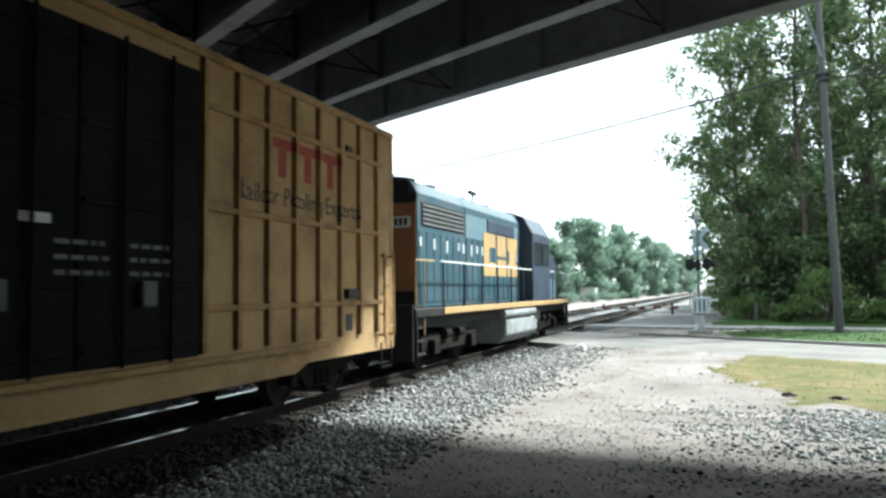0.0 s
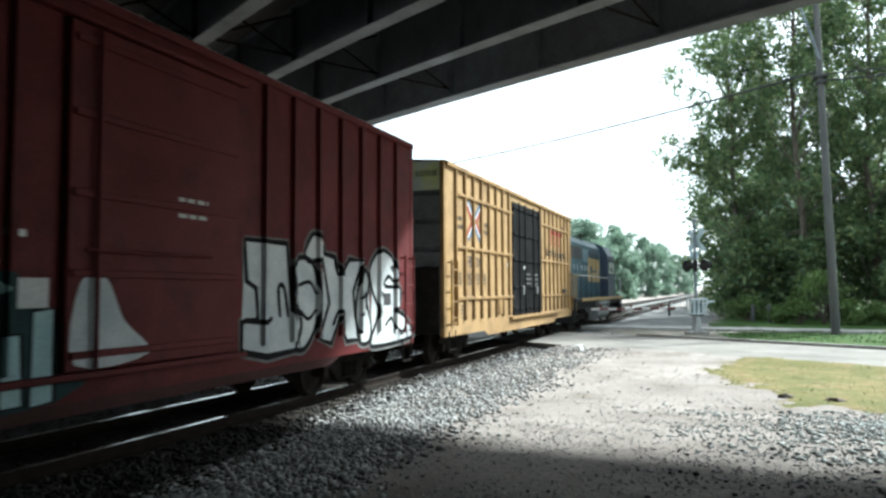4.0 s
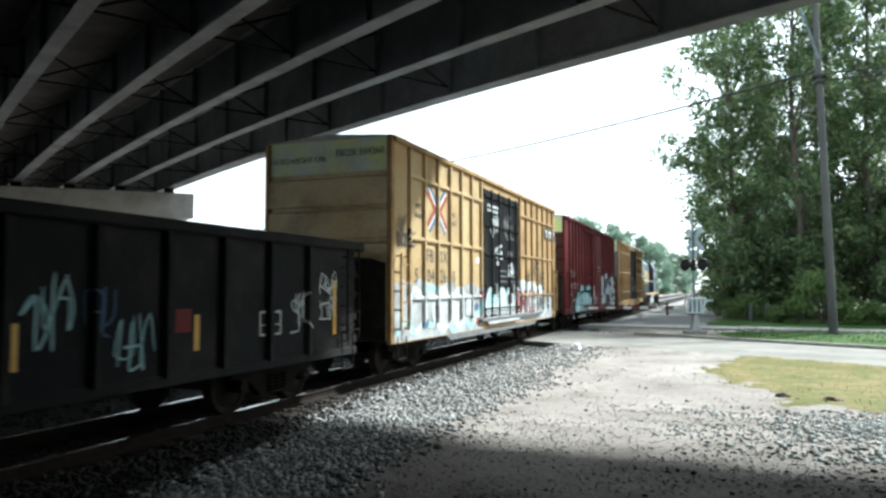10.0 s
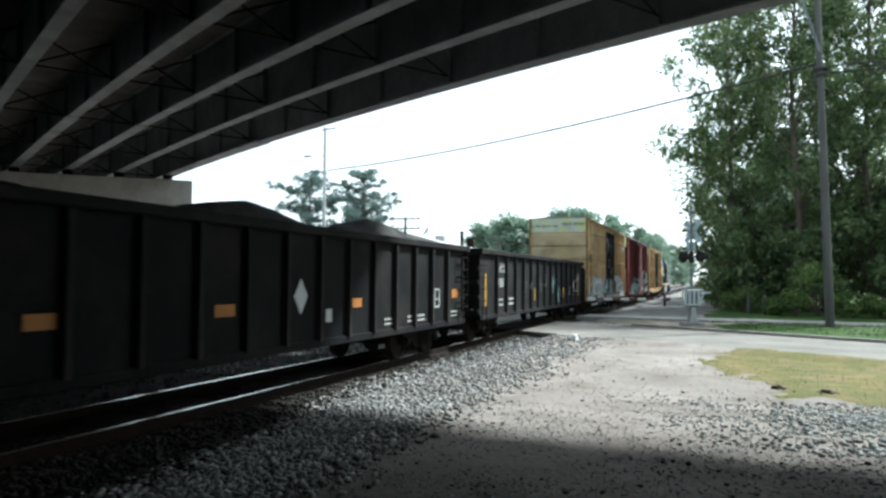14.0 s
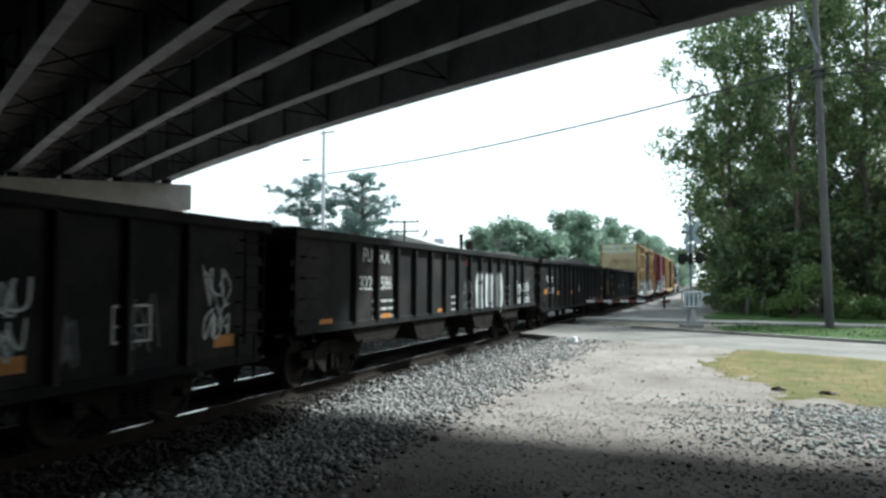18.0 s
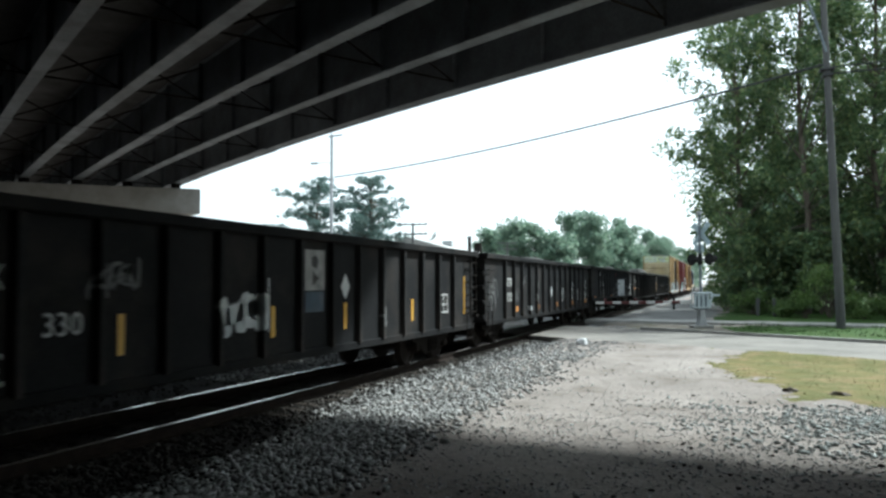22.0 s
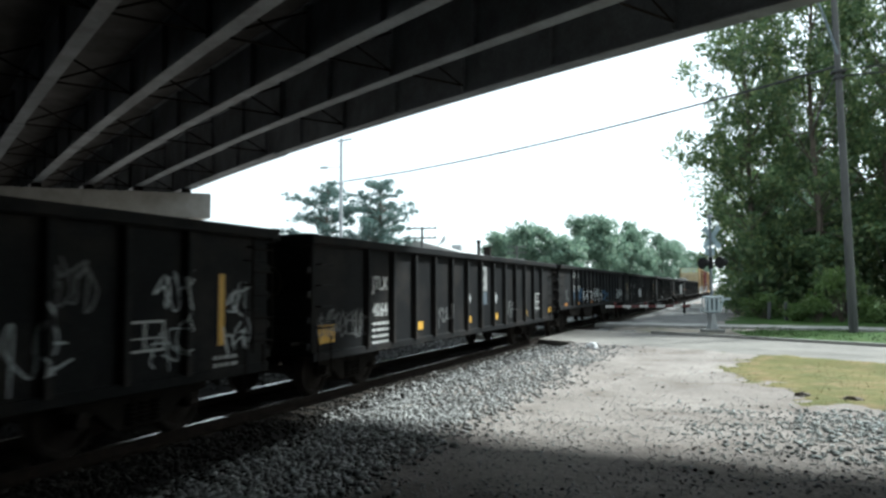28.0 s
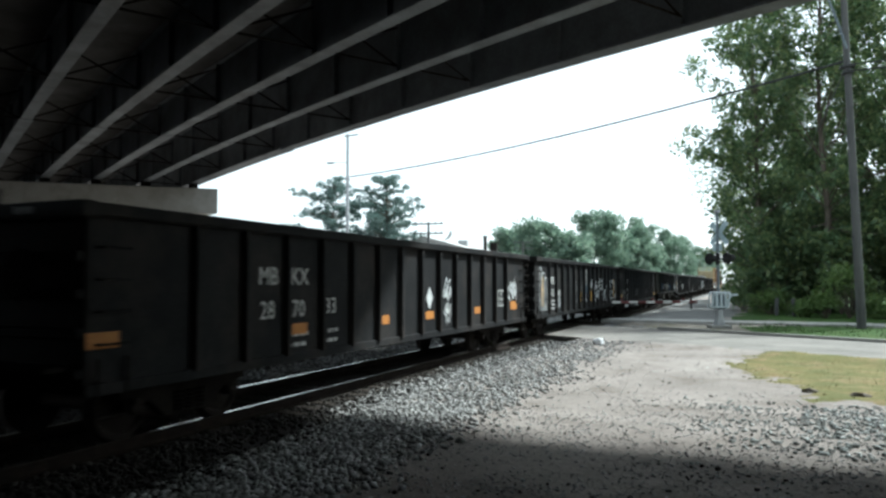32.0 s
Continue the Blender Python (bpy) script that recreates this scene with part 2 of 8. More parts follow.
M_WHEEL = surf("worn_wheel_steel", (0.025, 0.02, 0.017), (0.016, 0.013, 0.011), 4, 0.7, 0.0, 0.1, spec=0.06)
M_LOAD = surf("scrap_load", (0.034, 0.033, 0.032), (0.056, 0.054, 0.052), 2.2, 0.95, bump=1.0, fine=12, spec=0.1)
M_LOADPALE = surf("pale_load_cover", (0.38, 0.3724, 0.3572), (0.2888, 0.2812, 0.266), 1.2, 0.9, bump=0.6, fine=8)
M_BLUE = surf("locomotive_blue", (0.0262, 0.0593, 0.0771), (0.0393, 0.0741, 0.0904), 0.9, 0.5, bump=0.04, dirt=(0.0874, 0.08, 0.0798), dirt_amount=0.5, spec=0.2)
M_GREYBLUE = surf("locomotive_grey_blue", (0.0912, 0.1444, 0.171), (0.114, 0.171, 0.19), 0.9, 0.5, bump=0.04, dirt=(0.076, 0.076, 0.076), dirt_amount=0.35)
M_LOCOYEL = surf("locomotive_yellow", (0.38, 0.2584, 0.114), (0.3344, 0.2204, 0.0912), 0.9, 0.5, bump=0.04, dirt=(0.152, 0.1064, 0.0608), dirt_amount=0.4)
M_DARKBLUE = surf("locomotive_dark_cab", (0.02, 0.03, 0.05), (0.03, 0.04, 0.06), 0.9, 0.5, bump=0.04)
M_RUSTORANGE = surf("faded_orange_end", (0.2736, 0.1216, 0.0456), (0.228, 0.0988, 0.038), 0.9, 0.6, bump=0.04, dirt=(0.0912, 0.0532, 0.0304))
M_LETTER_W = surf("white_lettering", (0.4712, 0.4712, 0.456), (0.38, 0.38, 0.3648), 4, 0.7, bump=0.0)
M_LETTER_B = surf("dark_blue_lettering", (0.02, 0.03, 0.05), (0.03, 0.04, 0.06), 4, 0.7, bump=0.0)
M_ENDPANEL = surf("pale_panel_paint", (0.56, 0.62, 0.24), (0.48, 0.54, 0.54), 2, 0.6, bump=0.03, dirt=(0.30, 0.31, 0.30), dirt_amount=0.5)
M_LETTER_K = surf("black_lettering", (0.02, 0.02, 0.025), (0.04, 0.035, 0.03), 4, 0.7, bump=0.0)
M_LETTER_R = surf("faded_red_lettering", (0.228, 0.0532, 0.0342), (0.2736, 0.0836, 0.0456), 4, 0.7, bump=0.0)
M_REFLECT = surf("yellow_reflector", (0.532, 0.304, 0.038), (0.4712, 0.2584, 0.0304), 4, 0.4, bump=0.0)
M_ORANGE = surf("orange_patch", (0.38, 0.152, 0.0228), (0.3192, 0.1216, 0.0228), 4, 0.6, bump=0.0)
M_CYAN = surf("pale_cyan_spray", (0.2128, 0.38, 0.3952), (0.304, 0.4256, 0.4256), 2, 0.6, bump=0.0)
M_SOOTEND = surf("grimy_end_soot", (0.022, 0.02, 0.019), (0.014, 0.013, 0.012), 1.2, 0.85, bump=0.2, fine=25, dirt=(0.06, 0.055, 0.05), dirt_amount=0.6, dirt_scale=1.5, spec=0.08)
M_SPRAYBLACK = surf("black_spray", (0.008, 0.008, 0.009), (0.013, 0.012, 0.012), 3, 0.8, bump=0.0, spec=0.05)
M_PALECYAN = surf("chalky_cyan_spray", (0.36, 0.47, 0.47), (0.30, 0.42, 0.43), 2, 0.7, bump=0.0, spec=0.1)
M_SPRAYBLUE = surf("blue_spray", (0.0418, 0.0836, 0.1444), (0.0646, 0.114, 0.1748), 2, 0.7, bump=0.0, spec=0.1)
M_SPRAYWHITE = surf("white_spray", (0.494, 0.5039, 0.494), (0.3754, 0.3952, 0.4051), 2, 0.7, bump=0.0, spec=0.1)
M_SPRAYGREY = surf("grey_spray", (0.1444, 0.1444, 0.1406), (0.0988, 0.0988, 0.0988), 2, 0.7, bump=0.0, spec=0.1)
M_SPRAYRED = surf("red_spray", (0.1421, 0.0304, 0.0285), (0.1034, 0.0243, 0.0228), 2, 0.7, bump=0.0, spec=0.1)
M_ROOF = surf("pale_flat_roof", (0.418, 0.4104, 0.3952), (0.342, 0.3344, 0.3192), 0.8, 0.85, bump=0.1)
M_BRICKISH = surf("painted_block_wall", (0.5, 0.48, 0.44), (0.42, 0.4, 0.37), 0.8, 0.85, bump=0.1)
M_GLASS = surf("dark_window_glass", (0.02, 0.025, 0.03), (0.03, 0.035, 0.04), 2, 0.12, bump=0.0)
M_PLASTIC = surf("white_sack", (0.75, 0.75, 0.75), (0.65, 0.65, 0.65), 3, 0.5, bump=0.2)
M_FADEDRED = surf("faded_red_paint", (0.1976, 0.0418, 0.0304), (0.228, 0.0646, 0.038), 3, 0.7, bump=0.0, spec=0.1)
M_OVERPAINT = surf("grey_overpaint", (0.3678, 0.3754, 0.3836), (0.2796, 0.2758, 0.2669), 1.6, 0.75, bump=0.03, fine=30, dirt=(0.0792, 0.0765, 0.0744), dirt_amount=0.7, dirt_scale=1.6, vary=0.15)
M_YELLOWEND = surf("faded_cream_end", (0.462, 0.396, 0.264), (0.396, 0.308, 0.165), 0.6, 0.7, bump=0.06, fine=20, dirt=(0.176, 0.132, 0.088), dirt_amount=0.7, dirt_scale=0.9)
M_OXIDEEND = surf("sooty_red_end", (0.07, 0.03, 0.028), (0.045, 0.022, 0.02), 0.8, 0.8, bump=0.06, fine=20, dirt=(0.025, 0.018, 0.018), dirt_amount=0.6, spec=0.08)
# Near-black stone: oily by the rail, and shade painted under the bridge.
M_STONE_OILSHADE = surf("oily_and_shade_dark_stone", (0.0274, 0.0246, 0.0219), (0.0465, 0.0427, 0.0383), 6.0, 0.9, bump=0.4, fine=60, vary=0.5, island=True, spec=0.05)
M_DRYBLADE = leafy("dry_grass_blades", (0.0696, 0.0797, 0.0215), (0.1098, 0.0997, 0.0335), (0.1611, 0.1262, 0.0527), 0.35)
# Wall concrete darkened so that little light bounces back under the bridge.
M_DARKWALL = surf("darkened_wall_concrete", (0.06, 0.057, 0.054), (0.042, 0.04, 0.038), 0.8, 0.92, bump=0.2, fine=20, dirt=(0.025, 0.024, 0.022), dirt_amount=0.6, spec=0.04)
M_PALEBLUE = surf("pale_blue_grey_paint", (0.52, 0.58, 0.60), (0.42, 0.48, 0.50), 3, 0.45, bump=0.03)
M_DIRT = surf("brown_dirt", (0.1292, 0.1102, 0.0912), (0.1748, 0.1558, 0.133), 1.2, 0.95, bump=0.8, fine=30, dirt=(0.0912, 0.0988, 0.0456), dirt_amount=0.6, spec=0.1)
M_CINDER = surf("grey_cinder", (0.1292, 0.1254, 0.1216), (0.1824, 0.1786, 0.171), 0.8, 0.95, bump=0.8, fine=30, dirt=(0.0912, 0.0874, 0.0836), dirt_amount=0.6, spec=0.1)
# A lighter copy of the boxcar yellow, painting sun on one half.
M_SUNLIT_YELLOW = surf("sunlit_cream_tone", (0.3572, 0.266, 0.1406), (0.304, 0.2052, 0.0988), 0.8, 0.7, bump=0.06, fine=25, dirt=(0.1672, 0.1064, 0.0532), dirt_amount=0.6, dirt_scale=1.1, spec=0.15)
M_GREYEND = surf("dull_blue_grey_end", (0.1725, 0.1875, 0.2025), (0.105, 0.1125, 0.12), 0.8, 0.75, bump=0.06, fine=20, dirt=(0.045, 0.045, 0.045), dirt_amount=0.7, dirt_scale=0.9, spec=0.1)

# ---- the ground, the tracks and the road ----
TRACK_X, TRACK2_X = -7.9, -12.3
PHI = radians(58.63)                   # the road and the bridge cross the railway on the skew
U = Vector((-math.sin(PHI), math.cos(PHI)))
NV = Vector((math.cos(PHI), math.sin(PHI)))


def un(u, n, z=0.0):
    """A place from its way along the bridge and the road (u) and across them (n)."""
    p = U * u + NV * n
    return Vector((p.x, p.y, z))


def ease(a, b, v):
    t = min(1.0, max(0.0, (v - a) / (b - a)))
    return t * t * (3 - 2 * t)


def ground_z(x, y):
    z = -0.07 + 0.05 * noise.noise((x * 0.35, y * 0.35, 0)) + 0.03 * noise.noise((x * 1.3, y * 1.3, 4))
    bed = ease(-17.5, -14.8, x) * (1 - ease(-6.6, -5.2, x))
    z -= 0.4 * bed
    n = NV.x * x + NV.y * y
    z -= 0.12 * ease(19.0, 19.7, n) * (1 - ease(24.5, 25.2, n))
    z += 0.07 * ease(17.8, 18.9, n) * (1 - ease(19.0, 19.7, n))
    z += 0.03 * ease(1.2, 3.5, x) * ease(5.0, 8.0, y) * (1 - ease(12.5, 14, y))
    ramp = 0.5 * (x + 4.6 + math.hypot(x + 4.6, 0.9))          # the lot climbs gently away from the track, towards the abutment
    z += min(0.55, 0.080 * max(0.0, ramp - 0.05)) * (1 - ease(7.4, 13.6, y + 0.12 * x))
    far = ease(60, 400, math.hypot(x, y - 40))
    return z * (1 - far) - 0.15 * far


def sheet(xs, ys, zf):
    v = [(x, y, zf(x, y)) for y in ys for x in xs]
    w = len(xs)
    f = [(j * w + i, j * w + i + 1, (j + 1) * w + i + 1, (j + 1) * w + i) for j in range(len(ys) - 1) for i in range(w - 1)]
    return v, f


far_side = [2600, 1500, 800, 420, 240, 140, 90, 62, 45]
gx = [-v for v in far_side] + [-36 + 2 * i for i in range(8)] + [-20 + 0.25 * i for i in range(0, 121)] + [12 + 2 * i for i in range(16)] + far_side[::-1]
gy = [-v for v in far_side] + [-36 + 3 * i for i in range(13)] + [2 + 0.25 * i for i in range(0, 153)] + [42 + 3 * i for i in range(17)] + [v + 50 for v in far_side[::-1]]
ground = part("ground", sheet(gx, gy, ground_z), M_GROUND)
ground.data.shade_smooth()
tagged(ground, "pale dusty ground of packed gravel and dirt", "ground", kind="structure")

by = [-70 + 5 * i for i in range(14)] + [0.4 * i for i in range(0, 126)] + [52 + 6 * i for i in range(70)]
bx = [-15.2, -14.6, -14.0, -13.0, -12.3, -11.0, -10.2, -9.6, -9.0, -8.4, -7.9, -7.4, -7.0, -6.6, -6.3, -6.0, -5.7, -5.4, -5.0]


def bed_z(x, y):
    edge = ease(-15.2, -14.2, x) * (1 - 0.75 * ease(-6.2, -5.2, x))
    lump = 0.03 * noise.noise((x * 2.2, y * 2.2, 1))
    return -0.5 + 0.31 * edge + lump + 0.13 * ease(-5.9, -5.2, x)


for name, rows, material, label in (("ballast_bed", [y for y in by if y <= 32], M_BALLAST, "oily crushed-stone ballast bed, darkened for shade under the train"), ("far_ballast_bed", [y for y in by if y >= 31.9], M_CINDER, "pale dusty ballast bed beyond the crossing")):
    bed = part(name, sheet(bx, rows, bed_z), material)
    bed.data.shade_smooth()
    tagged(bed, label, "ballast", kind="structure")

# Rails: foot, web and head, in one rolled section; the worn top is a strip of its own.
RAIL_FOOT = [(-0.075, -0.172), (0.075, -0.172), (0.075, -0.155), (0.012, -0.13), (0.012, -0.05), (0.036, -0.04), (0.036, -0.006), (0.028, -0.002),
             (-0.028, -0.002), (-0.036, -0.006), (-0.036, -0.04), (-0.012, -0.05), (-0.012, -0.13), (-0.075, -0.155)]


def railway(xc, label, picked):
    tr = thing("railway_track", label, "railway track", kind="structure", at=pose(xc, 0, 0))
    for side in (-0.7525, 0.7525):
        r = part("rail", prism([(x + side, z) for x, z in RAIL_FOOT], "y", -80, 440), M_RAIL, tr, "rusty steel rail")
        part("rail_head", boxes((side - 0.026, side + 0.026, -80, 440, -0.002, 0.002)), M_RAILTOP, r, "polished running surface")
    tie = boxes((-1.3, 1.3, -0.115, 0.115, -0.35, -0.174), bevel=0.012)
    data = bpy.data.meshes.new("tie")
    tie.to_mesh(data)
    tie.free()
    data.materials.append(M_TIE)
    plate = bpy.data.meshes.new("tie_plate")
    b = boxes((-0.10, 0.10, -0.09, 0.09, -0.176, -0.166))
    b.to_mesh(b and plate)
    b.free()
    plate.materials.append(M_RAIL)
    rest_v, rest_f = [], []
    k, y = 0, -40.0
    while y < 300:
        y += 0.52
        if picked[0] < y < picked[1]:
            ob = part("tie", data, None, tr)
            ob.matrix_basis = pose(RNG.uniform(-0.04, 0.04), y, 0, 0, 0, RNG.uniform(-0.8, 0.8))
        else:
            o = len(rest_v)
            rest_v += [(sx * 1.3, y + sy * 0.115, sz) for sz in (-0.35, -0.174) for sx, sy in ((-1, -1), (1, -1), (1, 1), (-1, 1))]
            rest_f += [(o + a, o + b_, o + c, o + d) for a, b_, c, d in ((4, 5, 6, 7), (0, 1, 5, 4), (1, 2, 6, 5), (2, 3, 7, 6), (3, 0, 4, 7))]
    tagged(part("far_ties", (rest_v, rest_f), M_TIE, tr), kind="stuff")
    return tr


railway(TRACK_X, "main railway track with rusty rails on dark wooden ties", (4, 70))
railway(TRACK2_X, "second railway track with rusty rails on dark wooden ties", (24, 60))


def strip(n0, n1, x0, x1, z0, z1, name, material, parent, steps=1):
    """A slab of the skewed road between two lines across and two places along x."""
    vs, fs = [], []
    for i in range(steps + 1):
        x = x0 + (x1 - x0) * i / steps
        for n in (n0, n1):
            y = (n - NV.x * x) / NV.y
            vs += [(x, y, z0), (x, y, z1)]
    for i in range(steps):
        a, b = i * 4, i * 4 + 4
        fs += [(a + 1, b + 1, b + 3, a + 3), (a, b, b + 1, a + 1), (a + 2, a + 3, b + 3, b + 2)]
    e = steps * 4
    fs += [(0, 1, 3, 2), (e, e + 2, e + 3, e + 1)]
    return part(name, (vs, fs), material, parent)


road = thing("road", "worn pale asphalt road over the level crossing", "road", kind="structure")
strip(18.9, 24.7, -6.95, 40, -0.2, -0.015, "carriageway", M_ROAD, road, 30)
strip(18.9, 24.7, -11.35, -8.85, -0.2, -0.015, "carriageway", M_ROAD, road, 3)
strip(18.9, 24.7, -60, -13.25, -0.2, -0.015, "carriageway", M_ROAD, road, 20)
for xc in (TRACK_X, TRACK2_X):
    for j in range(6):
        strip(18.9 + j * 0.97, 18.9 + j * 0.97 + 0.955, xc - 0.64, xc + 0.64, -0.16, -0.006, "crossing_panel", M_TIE, road)
kerb = thing("kerb", "low concrete kerb along the road", "kerb", kind="structure")
for i in range(11):
    x = -3.4 + i * 2.4
    strip(24.7, 24.86, x, x + 2.385, -0.2, 0.085, "kerb_stone", M_CONCRETE, kerb)

# The pavement beyond the road: separate slabs.
pave = thing("pavement", "pale concrete pavement of square slabs", "pavement", kind="structure")
slab = bpy.data.meshes.new("slab")
b = boxes((-0.745, 0.745, -1.0, 1.0, -0.2, 0.0), bevel=0.012)
b.to_mesh(slab)
b.free()
slab.materials.append(M_CONCRETE)
for i in range(17):
    ob = part("slab", slab, None, pave)
    ob.matrix_basis = pose(-6.0 + i * 1.5 * 0.99, 38.3 - i * 1.5 * 0.13, 0.035 + RNG.uniform(-0.006, 0.006), RNG.uniform(-0.3, 0.3), RNG.uniform(-0.3, 0.3), -7.5)


def blob_patch(points, z, name, material, label, category, cell=0.4, ragged=0.8):
    """Ground cover inside an outline: a thin sheet that follows the ground."""
    bm = bmesh.new()
    poly = [Vector(p) for p in points]

    def inside(x, y):
        c = False
        for i in range(len(poly)):
            a, b_ = poly[i], poly[i - 1]
            if (a.y > y) != (b_.y > y) and x < (b_.x - a.x) * (y - a.y) / (b_.y - a.y) + a.x:
                c = not c
        return c
    xs = np.arange(min(p.x for p in poly) - 1, max(p.x for p in poly) + 1, cell)
    ys = np.arange(min(p.y for p in poly) - 1, max(p.y for p in poly) + 1, cell)
    A = np.array([tuple(p) for p in poly])
    D = np.roll(A, -1, 0) - A

    def depth(x, y):
        """How far inside the ragged outline a place lies."""
        w = np.array((x, y)) - A
        t = np.clip((w * D).sum(1) / (D * D).sum(1), 0, 1)
        d = np.sqrt(((w - D * t[:, None]) ** 2).sum(1).min())
        d = d if inside(x, y) else -d
        return d + ragged * (0.9 * noise.noise((x * 0.9, y * 0.9, 3)) + 0.6 * noise.noise((x * 2.7, y * 2.7, 5)) + 0.4 * noise.noise((x * 7, y * 7, 8)))
    vs = {}

    def vert(i, j):
        if (i, j) not in vs:
            x, y = xs[0] + i * cell, ys[0] + j * cell
            d = depth(x, y)
            vs[i, j] = (bm.verts.new((x, y, ground_z(x, y) + max(-0.06, min(z, 0.07 * d)) + (0.012 * noise.noise((x * 3, y * 3, 2)) if d > 0.3 else 0))), d)
        return vs[i, j]
    for i in range(len(xs)):
        for j in range(len(ys)):
            q = (vert(i, j), vert(i + 1, j), vert(i + 1, j + 1), vert(i, j + 1))
            if max(v[1] for v in q) > -0.05:
                bm.faces.new([v[0] for v in q])
    bmesh.ops.delete(bm, geom=[v for v in bm.verts if not v.link_faces], context="VERTS")
    ob = part(name, bm, material)
    ob.data.shade_smooth()
    tagged(ob, label, category, kind="structure")
    return (lambda x, y: depth(x, y) > 0.05), (xs[0], xs[-1], ys[0], ys[-1])


def grass(name, region, count, hmin, hmax, label, material=M_GRASS, lift=0.0, wide=0.02):
    """Blades of grass, one sheet of stuff."""
    inside, (x0, x1, y0, y1) = region
    v, f = [], []
    while count > 0:
        count -= 1
        x, y = RNG.uniform(x0, x1), RNG.uniform(y0, y1)
        if not inside(x, y) or noise.noise((x * 0.9, y * 0.9, 12)) < RNG.uniform(-0.7, 0.25):
            continue
        z, h, a = ground_z(x, y) + lift, RNG.uniform(hmin, hmax), RNG.uniform(0, 6.28)
        lx, ly = math.cos(a) * wide, math.sin(a) * wide
        bx_, by_ = RNG.uniform(-0.5, 0.5) * h, RNG.uniform(-0.5, 0.5) * h
        o = len(v)
        v += [(x - lx, y - ly, z), (x + lx, y + ly, z), (x + bx_, y + by_, z + h)]
        f.append((o, o + 1, o + 2))
    return tagged(part(name, (v, f), material), label, "grass", kind="stuff")


dry = blob_patch([(0.5, 22.8), (-0.4, 19.0), (0.5, 15.3), (1.1, 13.6), (3.0, 12.4), (9, 9.5), (16, 5.5), (16, 13.5), (8, 18.6)], 0.02, "dry_lawn", M_DRYLAWN, "patch of dry yellowish grass at the lot's edge", "grass", 0.16, 1.0)
lawn = blob_patch([(-0.4, 35.2), (0.3, 30.2), (6, 26.8), (14, 22.2), (24, 16.2), (24, 31.5), (12, 34.6), (4, 35.6)], 0.13, "lawn", M_LAWN, "mown green verge between kerb and pavement", "grass", 0.25)
blob_patch([(-6.6, 36.6), (-0.4, 35.4), (0.6, 30.6), (-2.6, 31.8), (-6.6, 34.4)], 0.05, "dirt_strip", M_DIRT, "bare brown dirt between road and pavement", "dirt", 0.3)
blob_patch([(-6.0, 40.4), (-0.9, 39.6), (-0.4, 52), (-1.2, 75), (-4.6, 78), (-5.6, 55)], 0.04, "cinder_path", M_CINDER, "grey cinder strip beside the track", "gravel", 0.5)
under = blob_patch([(-1.0, 42), (1.5, 39.6), (26, 36.4), (40, 60), (8, 120), (-2, 110), (0.2, 60)], 0.03, "woodland_floor", M_LAWN, "shaded weedy ground under the trees", "undergrowth", 1.2, 0.5)
grass("dry_grass", dry, 40000, 0.015, 0.055, "dry yellow-green grass blades", M_DRYBLADE, 0.0, 0.012)
grass("green_grass", lawn, 16000, 0.05, 0.11, "short green grass blades", M_GRASS, 0.12, 0.025)

# ---- the overpass ----
# Girders and deck run on behind the eye, added unseen to block light.
GIRDERS, SPACING, FASCIA = 17, 2.55, 13.48


def under_z(u):
    """The underside of the girders, which climb to a crest beyond the railway."""
    return 6.9 + 0.0643 * u - 0.0008985 * u * u


def sweep(section, u0, u1, step=3.0):
    """A section (across, up from the girders' underside) drawn along the bridge."""
    us = np.arange(u0, u1 + 0.01, (u1 - u0) / max(1, round((u1 - u0) / step)))
    vs, fs = [], []
    w = len(section)
    for u in us:
        for n, z in section:
            vs.append(un(u, n, under_z(u) + z))
    for i in range(len(us) - 1):
        for k in range(w):
            a, b = i * w + k, i * w + (k + 1) % w
            fs.append((a, b, b + w, a + w))
    fs += [tuple(range(w))[::-1], tuple(range((len(us) - 1) * w, len(us) * w))]
    return vs, fs


